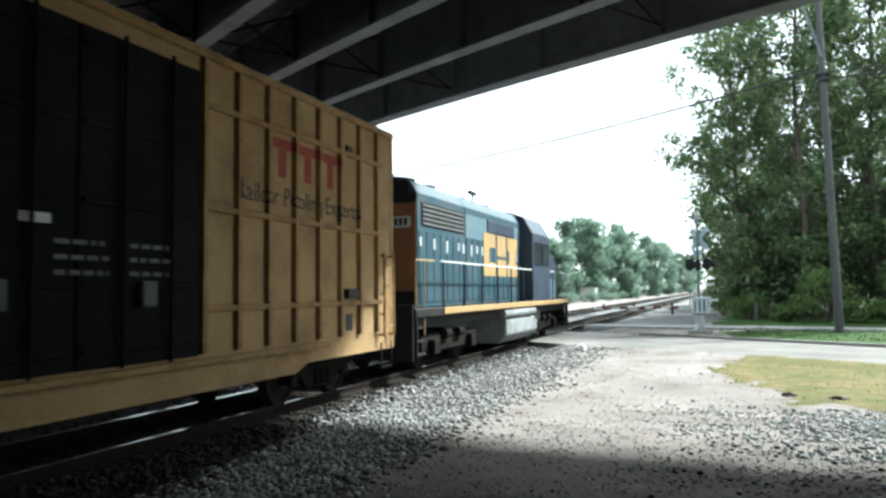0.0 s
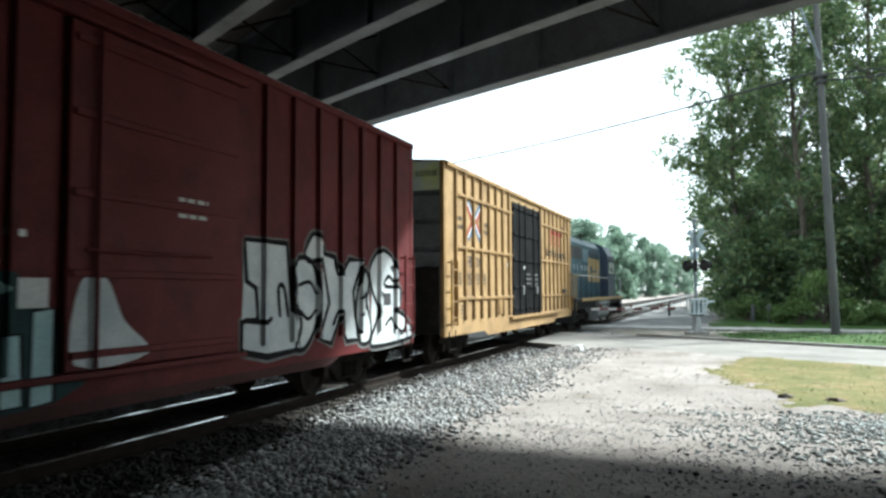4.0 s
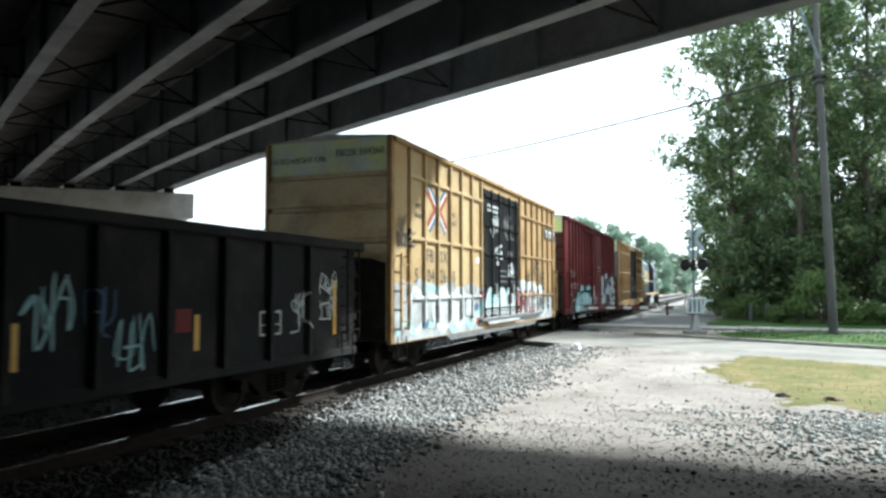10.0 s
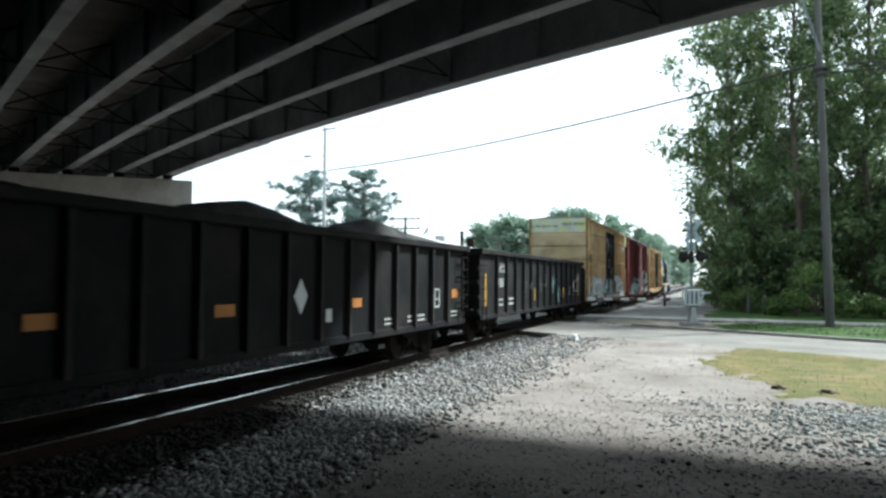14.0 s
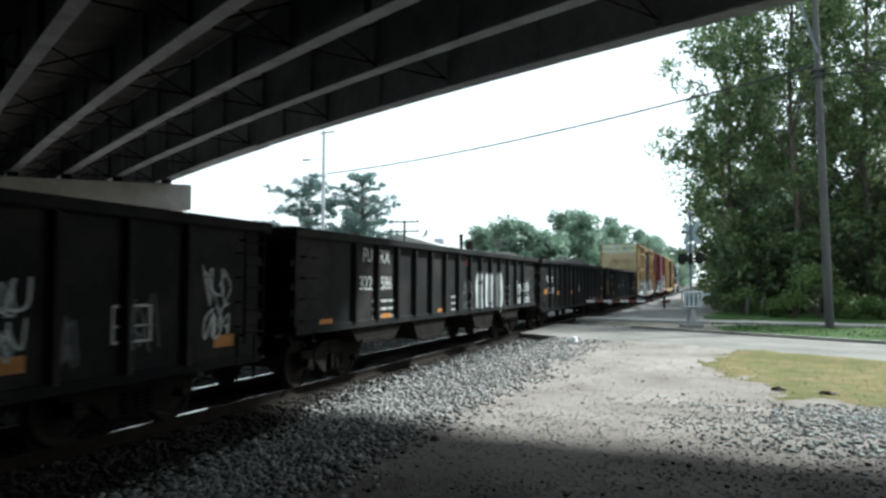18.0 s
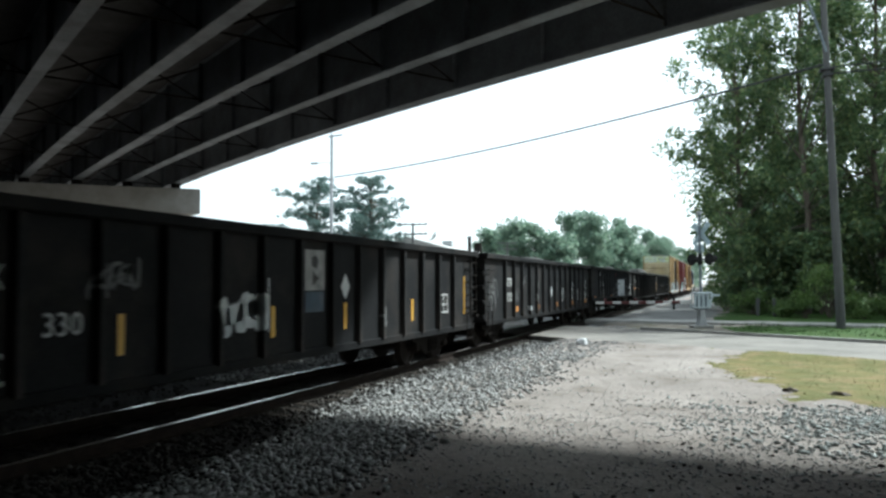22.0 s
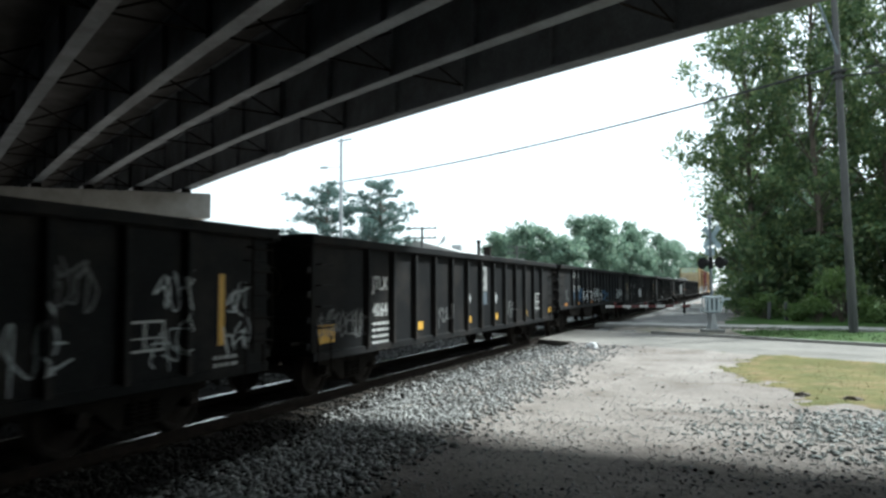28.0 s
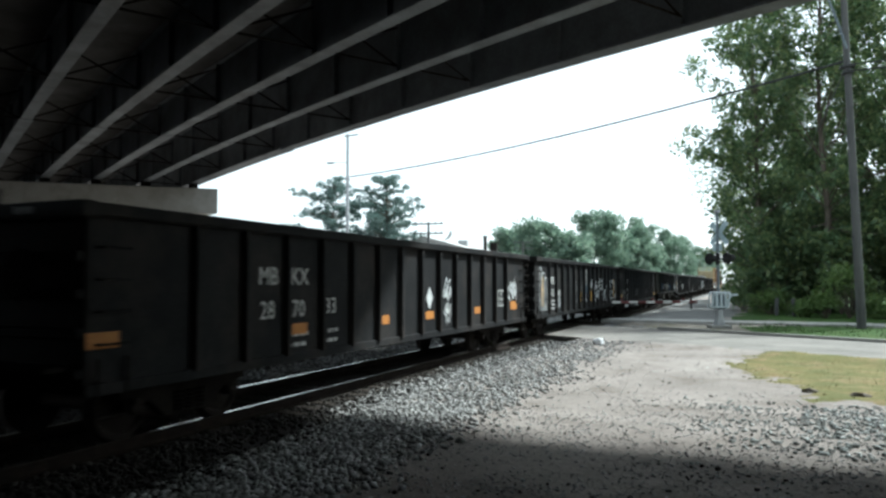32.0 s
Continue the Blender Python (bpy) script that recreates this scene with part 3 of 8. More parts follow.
bridge = thing("overpass_bridge", "steel girder road bridge with a concrete deck over the railway", "bridge", kind="structure")
U_A, U_B, U_C = -9.0, 30.5, 75.0
for i in range(GIRDERS):
    n = FASCIA - 0.2 - i * SPACING
    g = part("girder", sweep([(n - 0.012, 0.03), (n + 0.012, 0.03), (n + 0.012, 1.5), (n - 0.012, 1.5)], U_A - 40, U_C), M_GIRDER, bridge, "grey painted steel plate girder")
    out = 0.40 if i == 0 else 0.19                  # the outer girder carries a wider flange
    low = -0.03 if i == 0 else 0.0
    inn = 0.10 if i == 0 else 0.19
    part("bottom_flange", sweep([(n - inn, low), (n + out, low), (n + out, 0.032), (n - inn, 0.032)], U_A - 40, U_B), M_GIRDER, g)
    part("bottom_flange", sweep([(n - 0.23, low - 0.02), (n + out + 0.04, low - 0.02), (n + out + 0.04, 0.032), (n - 0.23, 0.032)], U_B + 0.03, U_C), M_GIRDER, g)
    part("top_flange", sweep([(n - 0.17, 1.47), (n + 0.17, 1.47), (n + 0.17, 1.5), (n - 0.17, 1.5)], U_A - 40, U_C, 6), M_GIRDER, g)
    for k in range(-6, 18 if i < 12 else -6):
        u = k * 3.7 + 2
        for s in (-1, 1):
            z = under_z(u)
            vs = [un(u + du, n + s * (0.014 + dn), z + dz) for du in (-0.008, 0.008) for dn, dz in ((0, 0.05), (0.15, 0.05), (0.15, 1.46), (0, 1.46))]
            part("stiffener", (vs, [(0, 1, 2, 3), (7, 6, 5, 4), (0, 4, 5, 1), (1, 5, 6, 2), (2, 6, 7, 3), (3, 7, 4, 0)]), M_GIRDER, g)
    if i < 11:
        for k in range(-3, 8):
            u = k * 7.4 + 2
            z = under_z(u)
            a, b_ = n - 0.1, n - SPACING + 0.1
            bm = bmesh.new()
            for p, q in (((a, 0.2), (b_, 1.3)), ((a, 1.3), (b_, 0.2)), ((a, 0.22), (b_, 0.22))):
                rod(bm, un(u, p[0], z + p[1]), un(u, q[0], z + q[1]), 0.032, seg=4)
            # bracing coloured near black to paint the shade between the girders
            part("cross_frame", bm, M_UNDER, bridge, "steel angle cross bracing, darkened to sink into shade")
deck_in = FASCIA - (GIRDERS - 1) * SPACING - 1.4
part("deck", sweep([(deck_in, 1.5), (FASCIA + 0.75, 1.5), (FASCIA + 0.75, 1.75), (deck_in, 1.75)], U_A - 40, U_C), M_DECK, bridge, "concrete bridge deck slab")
part("parapet", sweep([(FASCIA + 0.35, 1.75), (FASCIA + 0.73, 1.75), (FASCIA + 0.6, 2.65), (FASCIA + 0.4, 2.65)], U_A - 40, U_C), M_CONCRETE, bridge, "concrete parapet wall")
part("parapet", sweep([(deck_in + 0.02, 1.75), (deck_in + 0.38, 1.75), (deck_in + 0.3, 2.65), (deck_in + 0.1, 2.65)], U_A - 40, U_C), M_CONCRETE, bridge, "concrete parapet wall")


def pier(u_right, skew, top, name):
    """A hammerhead row: a cap across the bridge on round columns; u shifts by skew per metre across."""
    p = thing(name, "pale concrete bridge pier with a long cap beam", "bridge pier", kind="structure")
    n1, n0 = FASCIA + 0.95, deck_in
    ends = []
    for n in (n1, n0):
        uc = u_right + (n1 - n) * skew
        ends.append([un(uc - 0.65, n), un(uc + 0.65, n)])
    vs = [Vector((q.x, q.y, z)) for z in (top - 1.5, top) for e in ends for q in e]
    bm = bmesh.new()
    bv = [bm.verts.new(v) for v in vs]
    for f in ((0, 1, 3, 2), (4, 6, 7, 5), (0, 2, 6, 4), (1, 5, 7, 3), (0, 4, 5, 1), (2, 3, 7, 6)):
        bm.faces.new([bv[k] for k in f])
    bmesh.ops.recalc_face_normals(bm, faces=bm.faces[:])
    bmesh.ops.bevel(bm, geom=bm.edges[:], offset=0.04, segments=2, affect="EDGES")
    part("pier_cap", bm, M_CONCRETE, p, "pale concrete cap beam")
    for k in range(4):
        n = n1 - 1.6 - k * (n1 - n0 - 3.2) / 3
        q = un(u_right + (n1 - n) * skew, n)
        smooth(part("column", rods(((q.x, q.y, -0.6), (q.x, q.y, top - 1.48), 0.55), seg=24), M_CONCRETE, p))
    for i in range(GIRDERS):
        n = FASCIA - 0.2 - i * SPACING
        u = u_right + (n1 - n) * skew
        q = un(u, n)
        part("bearing", boxes((q.x - 0.2, q.x + 0.2, q.y - 0.2, q.y + 0.2, top - 0.004, under_z(u) - 0.021), bevel=0.02), M_UNDER, p, "dark steel bearing block")
    return p


pier(43.6, 0.31, 7.62, "bridge_pier")
# abutment walls at both bridge ends; the near one is added unseen, blocking light
for ua, ub, skew in ((66, 68, 0.31), (-10.5, -8.5, 0.31)):
    bank = thing("abutment", "dark concrete wall added at the bridge end", "abutment", kind="structure")
    n0, n1 = deck_in - 1, FASCIA + 3.0
    base = [un(u + (n1 - n) * (skew if ua > 0 else 0), n) for u, n in ((ua, n0), (ua, n1), (ub, n0), (ub, n1))]
    vs = [Vector((q.x, q.y, z)) for z in (-1, under_z(ub if ua < 0 else ua) + 0.9) for q in base]
    part("wall", (vs, [(0, 2, 3, 1), (4, 5, 7, 6), (0, 1, 5, 4), (2, 6, 7, 3), (0, 4, 6, 2), (1, 3, 7, 5)]), M_DARKWALL, bank)

# an unseen wall, added only to shut out light from the right
light_wall = thing("light_block_wall", "long plain wall added out of view to block side light", "retaining wall", kind="structure")
part("wall", boxes((10.2, 10.8, -60, 3, -1, 7.2), bevel=0.03), M_DARKWALL, light_wall)

# ---- trees and shrubs ----
def leaves(centres, radii, per, size, seed, flat=0.8, down=0.0):
    """Many small leaf blades in clumps, as verts and faces."""
    rng = np.random.default_rng(seed)
    C, Rr = np.repeat(np.array(centres), per, 0), np.repeat(np.array(radii), per)
    n = len(C)
    d = rng.normal(size=(n, 3))
    d /= np.linalg.norm(d, axis=1)[:, None]
    rad = Rr * rng.uniform(0.25, 1.0, n) ** 0.6
    p = C + d * rad[:, None] * np.array([1, 1, flat])
    a = rng.normal(size=(n, 3))
    a[:, 2] -= down
    a /= np.linalg.norm(a, axis=1)[:, None]
    b = np.cross(a, rng.normal(size=(n, 3)))
    b /= np.linalg.norm(b, axis=1)[:, None]
    s = size * rng.uniform(0.6, 1.4, n)[:, None]
    v = np.stack([p - a * s, p + b * s * 0.45, p + a * s, p - b * s * 0.45], 1).reshape(-1, 3)
    f = np.arange(n * 4).reshape(-1, 4)
    return v, f


def mesh_np(name, v, f, material, parent=None, label=""):
    data = bpy.data.meshes.new(name)
    k = f.shape[1]
    data.vertices.add(len(v))
    data.vertices.foreach_set("co", np.asarray(v, np.float32).ravel())
    data.loops.add(f.size)
    data.loops.foreach_set("vertex_index", f.astype(np.int32).ravel())
    data.polygons.add(len(f))
    data.polygons.foreach_set("loop_start", (np.arange(len(f)) * k).astype(np.int32))
    data.update(calc_edges=True)
    data.validate()
    return part(name, data, material, parent, label)


def tree(x, y, h, spread, seed, label, material, trunk_r=0.3, bare=0.25, clumps=42, per=170, size=0.17, lean=0.0, category="tree", clump_r=1.25, peak=1.0):
    rng = random.Random(seed)
    t = thing("tree", label, category, group="trees", at=pose(x, y, ground_z(x, y) - 0.1, 0, 0, rng.uniform(0, 360)))
    bm = bmesh.new()
    p, top = Vector((0, 0, 0)), []
    r = trunk_r
    pts = [p]
    for i in range(7):
        q = p + Vector((rng.uniform(-0.25, 0.25) + lean * h / 50, rng.uniform(-0.25, 0.25), h * 0.86 / 7))
        rod(bm, p, q, r, r * 0.84, 8, False)
        p, r = q, r * 0.84
        pts.append(p)
    centres, radii = [], []
    for k in range(clumps):
        f = bare + (1 - bare) * (k + rng.random()) / clumps
        i = min(6, int(f * 6.3))
        base = pts[i].lerp(pts[i + 1], rng.random())
        prof = math.sin(math.pi * min(0.97, 0.16 + 0.80 * ((f - bare) / (1 - bare)) ** peak)) ** 0.7
        a = rng.uniform(0, 2 * math.pi)
        reach = spread * prof * rng.uniform(0.35, 1.0)
        tip = Vector((base.x + reach * math.cos(a), base.y + reach * math.sin(a), max(h * bare * 0.8, f * h + rng.uniform(-0.5, 0.5))))
        mid = base.lerp(tip, 0.55) + Vector((0, 0, -0.2))
        rl = max(0.03, trunk_r * 0.28 * (1 - f * 0.6))
        rod(bm, base, mid, rl, rl * 0.6, 5, False)
        rod(bm, mid, tip, rl * 0.6, rl * 0.25, 5, False)
        for j in range(3):
            c = mid.lerp(tip, 0.35 + 0.35 * j) + Vector((rng.uniform(-0.7, 0.7), rng.uniform(-0.7, 0.7), rng.uniform(-0.5, 0.5))) * clump_r * 0.7
            centres.append(c)
            radii.append(clump_r * rng.uniform(0.55, 1.1))
    part("trunk", bm, M_BARK, t, "rough brown trunk and limbs")
    v, f = leaves(centres, radii, per // 3, size, seed)
    mesh_np("crown", v, f, material, t, "crown of many small leaves")
    return t


P1 = "tall broad-leaved tree with dense dark green foliage"
# trees from x = 29 on stand unseen, added to block low sky light
for x, y, h, s, seed, n in ((1.0, 52.5, 22, 4.9, 203, 80), (4.6, 51, 25, 4.8, 4, 60), (9.0, 52, 26, 5, 5, 60), (13.4, 50, 25, 5.2, 6, 60), (3.0, 60, 19, 4.5, 7, 46), (18.2, 52, 23, 5, 8, 54), (8, 62, 20, 5, 9, 46), (15, 65, 20, 5.5, 10, 46), (0.6, 68, 15, 4.2, 11, 44), (23.5, 50, 21, 5, 12, 54), (7, 56.5, 25, 5, 13, 54), (11.5, 57, 26, 5, 14, 54), (29, 48, 21, 5.5, 15, 40), (35, 44, 20, 5.5, 16, 40), (41, 39, 20, 6, 17, 40), (46, 33, 20, 6, 18, 40), (49, 26, 20, 6, 19, 40), (51, 19, 19, 6, 20, 40), (53, 12, 19, 6, 26, 40), (55, 5, 19, 6, 27, 40)):
    tree(x, y, h, s, seed, P1, M_LEAF, 0.26, 0.06, n, 270 if x < 20 else 205, 0.16, clump_r=1.15, peak=2.0 if x < 2 else 1.2)
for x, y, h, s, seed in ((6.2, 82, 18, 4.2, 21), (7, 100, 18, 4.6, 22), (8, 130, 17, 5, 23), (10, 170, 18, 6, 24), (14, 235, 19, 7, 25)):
    tree(x, y, h, s, seed, "tree beside the railway in full green leaf", M_LEAF_HAZE, 0.3, 0.05, 40, 120, 0.3)
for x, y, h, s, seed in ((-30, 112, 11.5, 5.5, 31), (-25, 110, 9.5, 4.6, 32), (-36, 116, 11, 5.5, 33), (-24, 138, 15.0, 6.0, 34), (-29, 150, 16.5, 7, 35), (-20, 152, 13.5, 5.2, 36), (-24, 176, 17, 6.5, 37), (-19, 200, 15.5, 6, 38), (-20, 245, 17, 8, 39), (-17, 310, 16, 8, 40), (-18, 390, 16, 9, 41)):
    tree(x, y, h, s, seed, "rounded roadside tree, leaf colour paled for haze", M_LEAF_HAZE, 0.3, 0.03, 52, 240, 0.30, clump_r=1.6)


def pine(x, y, h, spread, seed, low=0.3, tilt=0.2):
    """A pine: a trunk, boughs in uneven tiers that sweep up at their tips, and tufts of needles along them."""
    rng = random.Random(seed)
    t = thing("pine_tree", "dark green pine with layered uneven boughs", "pine tree", group="trees", at=pose(x, y, -0.2))
    bm = bmesh.new()
    rod(bm, (0, 0, 0), (tilt, 0, h), 0.26, 0.05, 8, False)
    centres, radii = [], []
    for k in range(62):
        f = low + (0.98 - low) * (k + rng.random()) / 62
        g = (f - low) / (1 - low)
        a = k * 2.4 + rng.uniform(-0.6, 0.6)
        reach = spread * (1.0 - 0.75 * g ** 2.6) * (0.62 + 0.38 * math.sin(k * 1.7)) * rng.uniform(0.7, 1.1)
        base = Vector((tilt * f, 0, h * f - 0.5 * (1 - g)))
        tip = base + Vector((reach * math.cos(a), reach * math.sin(a), rng.uniform(0.1, 1.2)))
        rod(bm, base, tip, 0.07, 0.02, 4, False)
        n = max(3, int(reach * 2.2))
        for j in range(n):
            centres.append(base.lerp(tip, 0.3 + 0.7 * (j + 0.7) / n) + Vector((rng.uniform(-0.5, 0.5), rng.uniform(-0.5, 0.5), rng.uniform(-0.1, 0.35))))
            radii.append(rng.uniform(0.28, 0.6))
    part("trunk", bm, M_BARK, t, "straight brown trunk")
    v, f = leaves(centres, radii, 34, 0.13, seed, 0.6)
    mesh_np("crown", v, f, M_NEEDLE, t, "layered needle boughs")


pine(-37.0, 60.5, 12.0, 6.4, 51, 0.42)
pine(-30.9, 60.8, 12.1, 4.8, 54, 0.40, -0.3)
pine(-33.8, 64.0, 9.2, 4.6, 53, 0.35)


def shrub(x, y, r, h, seed, label, material=M_SHRUB):
    rng = random.Random(seed)
    s = thing("shrub", label, "shrub", group="shrubs", at=pose(x, y, ground_z(x, y)))
    bm = bmesh.new()
    cs, rs = [], []
    for k in range(14):
        a = rng.uniform(0, 6.28)
        tip = Vector((math.cos(a) * r * rng.random(), math.sin(a) * r * rng.random(), h * rng.uniform(0.25, 0.85)))
        rod(bm, (0, 0, -0.05), tip, 0.025, 0.008, 4, False)
        cs.append(tip)
        rs.append(rng.uniform(0.3, 0.55) * r)
    part("woody_base", bm, M_BARK, s)
    v, f = leaves(cs, rs, 110, 0.09 if h < 4 else 0.2, seed)
    mesh_np("foliage", v, f, material, s)


for k, (x, y, r, h) in enumerate(((5.2, 45, 1.5, 3.2), (4.0, 44.5, 1.1, 1.5), (2.9, 45.2, 0.8, 1.0), (6.6, 44, 1.2, 1.3), (8.2, 43.5, 1.1, 1.2), (10, 43, 1.3, 1.5), (12, 42.5, 1.2, 1.4), (-0.2, 56, 1.2, 2.2), (0.9, 60, 1.6, 3.5), (1.4, 48.5, 1.3, 1.6), (14.2, 42.2, 1.2, 1.3))):
    shrub(x, y, r, h, 60 + k, "bright green leafy shrub at the wood's edge")
for k in range(30):
    x, y = 1.6 + k * 0.75, 50 + (k % 5) * 2.6
    shrub(x, y, 2.2, 5.5 + 1.2 * (k % 4), 80 + k, "dark shaded understorey bush below the trees", M_LEAF)
for k in range(14):
    shrub(2.5 + k * 2.2, 66 + (k % 3) * 2.0, 2.6, 6.5, 140 + k, "dark shaded understorey bush below the trees", M_LEAF)
for k, (x, y) in enumerate(((-19, 70), (-20, 78), (-21, 88), (-20, 98), (-19, 112), (-18.5, 126), (-19, 140))):
    shrub(x, y, 1.6, 1.4, 120 + k, "low green scrub beside the far track", M_LEAF_HAZE)

# ---- the train ----
TRAIN, WHEELS = [], []                 # (thing, place along the train) and (wheelset, its axle's place in the truck)


def to_mesh(bm, material, name="mesh"):
    data = bpy.data.meshes.new(name)
    bm.to_mesh(data)
    bm.free()
    if material:
        data.materials.append(material)
    return data


def wheelset_mesh():
    bm = bmesh.new()
    for s in (-1, 1):
        x0 = 0.7525
        seg = 28
        ring = (0.11, 0.33, 0.36, 0.42, 0.45, 0.45, 0.36, 0.11)
        xs = [0.09, 0.03, 0.075, 0.07, -0.045, -0.07, -0.065, -0.04]
        rows = []
        for r, dx in zip(ring, xs):
            rows.append([bm.verts.new((s * (x0 + dx), r * math.cos(6.2832 * k / seg), r * math.sin(6.2832 * k / seg))) for k in range(seg)])
        for a, b in zip(rows, rows[1:]):
            for k in range(seg):
                bm.faces.new((a[k], a[(k + 1) % seg], b[(k + 1) % seg], b[k]))
        bm.faces.new(rows[0])
        bm.faces.new(rows[-1][::-1])
        rod(bm, (s * 0.84, 0, 0), (s * 1.10, 0, 0), 0.10, seg=10)
        for k in range(3):
            a = k * 2.094
            rod(bm, (s * 1.10, 0.06 * math.cos(a), 0.06 * math.sin(a)), (s * 1.125, 0.06 * math.cos(a), 0.06 * math.sin(a)), 0.018, seg=6)
    rod(bm, (-0.72, 0, 0), (0.72, 0, 0), 0.085, seg=10)
    bmesh.ops.recalc_face_normals(bm, faces=bm.faces[:])
    return to_mesh(bm, M_WHEEL, "wheelset")


SIDEFRAME = [(-1.16, 0.55), (-1.12, 0.66), (-0.70, 0.66), (-0.42, 0.80), (0.42, 0.80), (0.70, 0.66), (1.12, 0.66), (1.16, 0.55), (0.96, 0.52), (0.92, 0.33), (0.80, 0.33),
             (0.72, 0.48), (0.40, 0.22), (-0.40, 0.22), (-0.72, 0.48), (-0.80, 0.33), (-0.92, 0.33), (-0.96, 0.52)]
D_WHEELSET = wheelset_mesh()
D_FRAME = to_mesh(prism(SIDEFRAME, "x", -0.07, 0.07, 0.012), M_UNDER, "side_frame")
D_BOLSTER = to_mesh(boxes((-1.08, 1.08, -0.2, 0.2, 0.50, 0.74), (-0.25, 0.25, -0.25, 0.25, 0.74, 0.82), bevel=0.02), M_UNDER, "bolster")
b = bmesh.new()
for k in range(3):
    for j in range(5):
        rod(b, (0.085, -0.19 + 0.19 * k, 0.28 + 0.055 * j), (0.085, -0.19 + 0.19 * k, 0.31 + 0.055 * j), 0.075, seg=10)
D_SPRINGS = to_mesh(b, M_UNDER, "springs")


def truck(car, y):
    tk = part("truck", D_BOLSTER, None, car, "grimy cast steel freight truck")
    tk.matrix_basis = pose(0, y, 0)
    for s in (-1, 1):
        part("side_frame", D_FRAME, None, tk).matrix_basis = pose(s * 1.0, 0, 0)
        tagged(part("spring_nest", D_SPRINGS, None, tk), kind="stuff").matrix_basis = pose(s * 1.0, 0, 0, 0, 0, 0 if s > 0 else 180)
    for a in (-0.89, 0.89):
        w = part("wheelset", D_WHEELSET, None, tk, "worn steel wheels on their axle")
        w.matrix_basis = pose(0, a, 0.42)
        WHEELS.append((w, a))
    return tk


b = boxes((-0.12, 0.12, -0.05, 0.62, 0.74, 0.98), bevel=0.02)
bmesh.ops.create_cube(b, size=1, matrix=Matrix.Translation((0.09, 0.66, 0.86)) @ Matrix.Rotation(0.4, 4, "Z") @ Matrix.Diagonal((0.16, 0.26, 0.30, 1)))
rod(b, (0.3, 0.1, 0.75), (0.2, 0.55, 0.38), 0.025)
rod(b, (0.2, 0.55, 0.38), (0.1, 0.72, 0.5), 0.025)
D_COUPLER = to_mesh(b, M_UNDER, "coupler")


def couplers(car, half):
    part("coupler", D_COUPLER, None, car).matrix_basis = pose(0, half, 0)
    part("coupler", D_COUPLER, None, car).matrix_basis = pose(0, -half, 0, 0, 0, 180)


def patch(car, name, material, x, y0, y1, z0, z1, label=""):
    return part(name, boxes((x, x + 0.006, y0, y1, z0, z1)), material, car, label)


def ladder(car, x, y, z0, z1, material, width=0.42, rungs=6, name="ladder"):
    rows = [((x, y - width / 2, z0), (x, y - width / 2, z1), 0.018), ((x, y + width / 2, z0), (x, y + width / 2, z1), 0.018)]
    for k in range(rungs):
        z = z0 + (z1 - z0) * (k + 0.5) / rungs
        rows.append(((x + 0.02, y - width / 2, z), (x + 0.02, y + width / 2, z), 0.014))
    bm = rods(*rows, seg=6)
    for k in (0.08, 0.92):
        z = z0 + (z1 - z0) * k
        for s in (-1, 1):
            rod(bm, (x - 0.1, y + s * width / 2, z), (x, y + s * width / 2, z), 0.015, seg=6)
    return part(name, bm, material, car, "steel ladder")


def ribbon(path, width, x):
    """A flat brush stroke along a path of (y, z), on a side that faces +X."""
    vs, fs = [], []
    n = len(path)
    for i, (y, z) in enumerate(path):
        a, b = path[max(0, i - 1)], path[min(n - 1, i + 1)]
        dy, dz = b[0] - a[0], b[1] - a[1]
        ln = math.hypot(dy, dz) or 1
        w = width * (0.5 if i not in (0, n - 1) else 0.3)
        vs += [(x, y - dz / ln * w, z + dy / ln * w), (x, y + dz / ln * w, z - dy / ln * w)]
    for i in range(n - 1):
        fs.append((2 * i + 1, 2 * i + 3, 2 * i + 2, 2 * i))
    return vs, fs


def curve(points, steps=6, closed=False):
    """A smooth line through points."""
    out = []
    n = len(points)
    for i in range(n if closed else n - 1):
        p = [points[(i + k) % n] if closed else points[min(n - 1, max(0, i + k))] for k in (-1, 0, 1, 2)]
        for j in range(steps):
            t = j / steps
            out.append(tuple(0.5 * (2 * p[1][c] + (p[2][c] - p[0][c]) * t + (2 * p[0][c] - 5 * p[1][c] + 4 * p[2][c] - p[3][c]) * t * t + (3 * p[1][c] - p[0][c] - 3 * p[2][c] + p[3][c]) * t ** 3) for c in (0, 1)))
    out.append(points[0] if closed else points[-1])
    return out


POSTS = {}


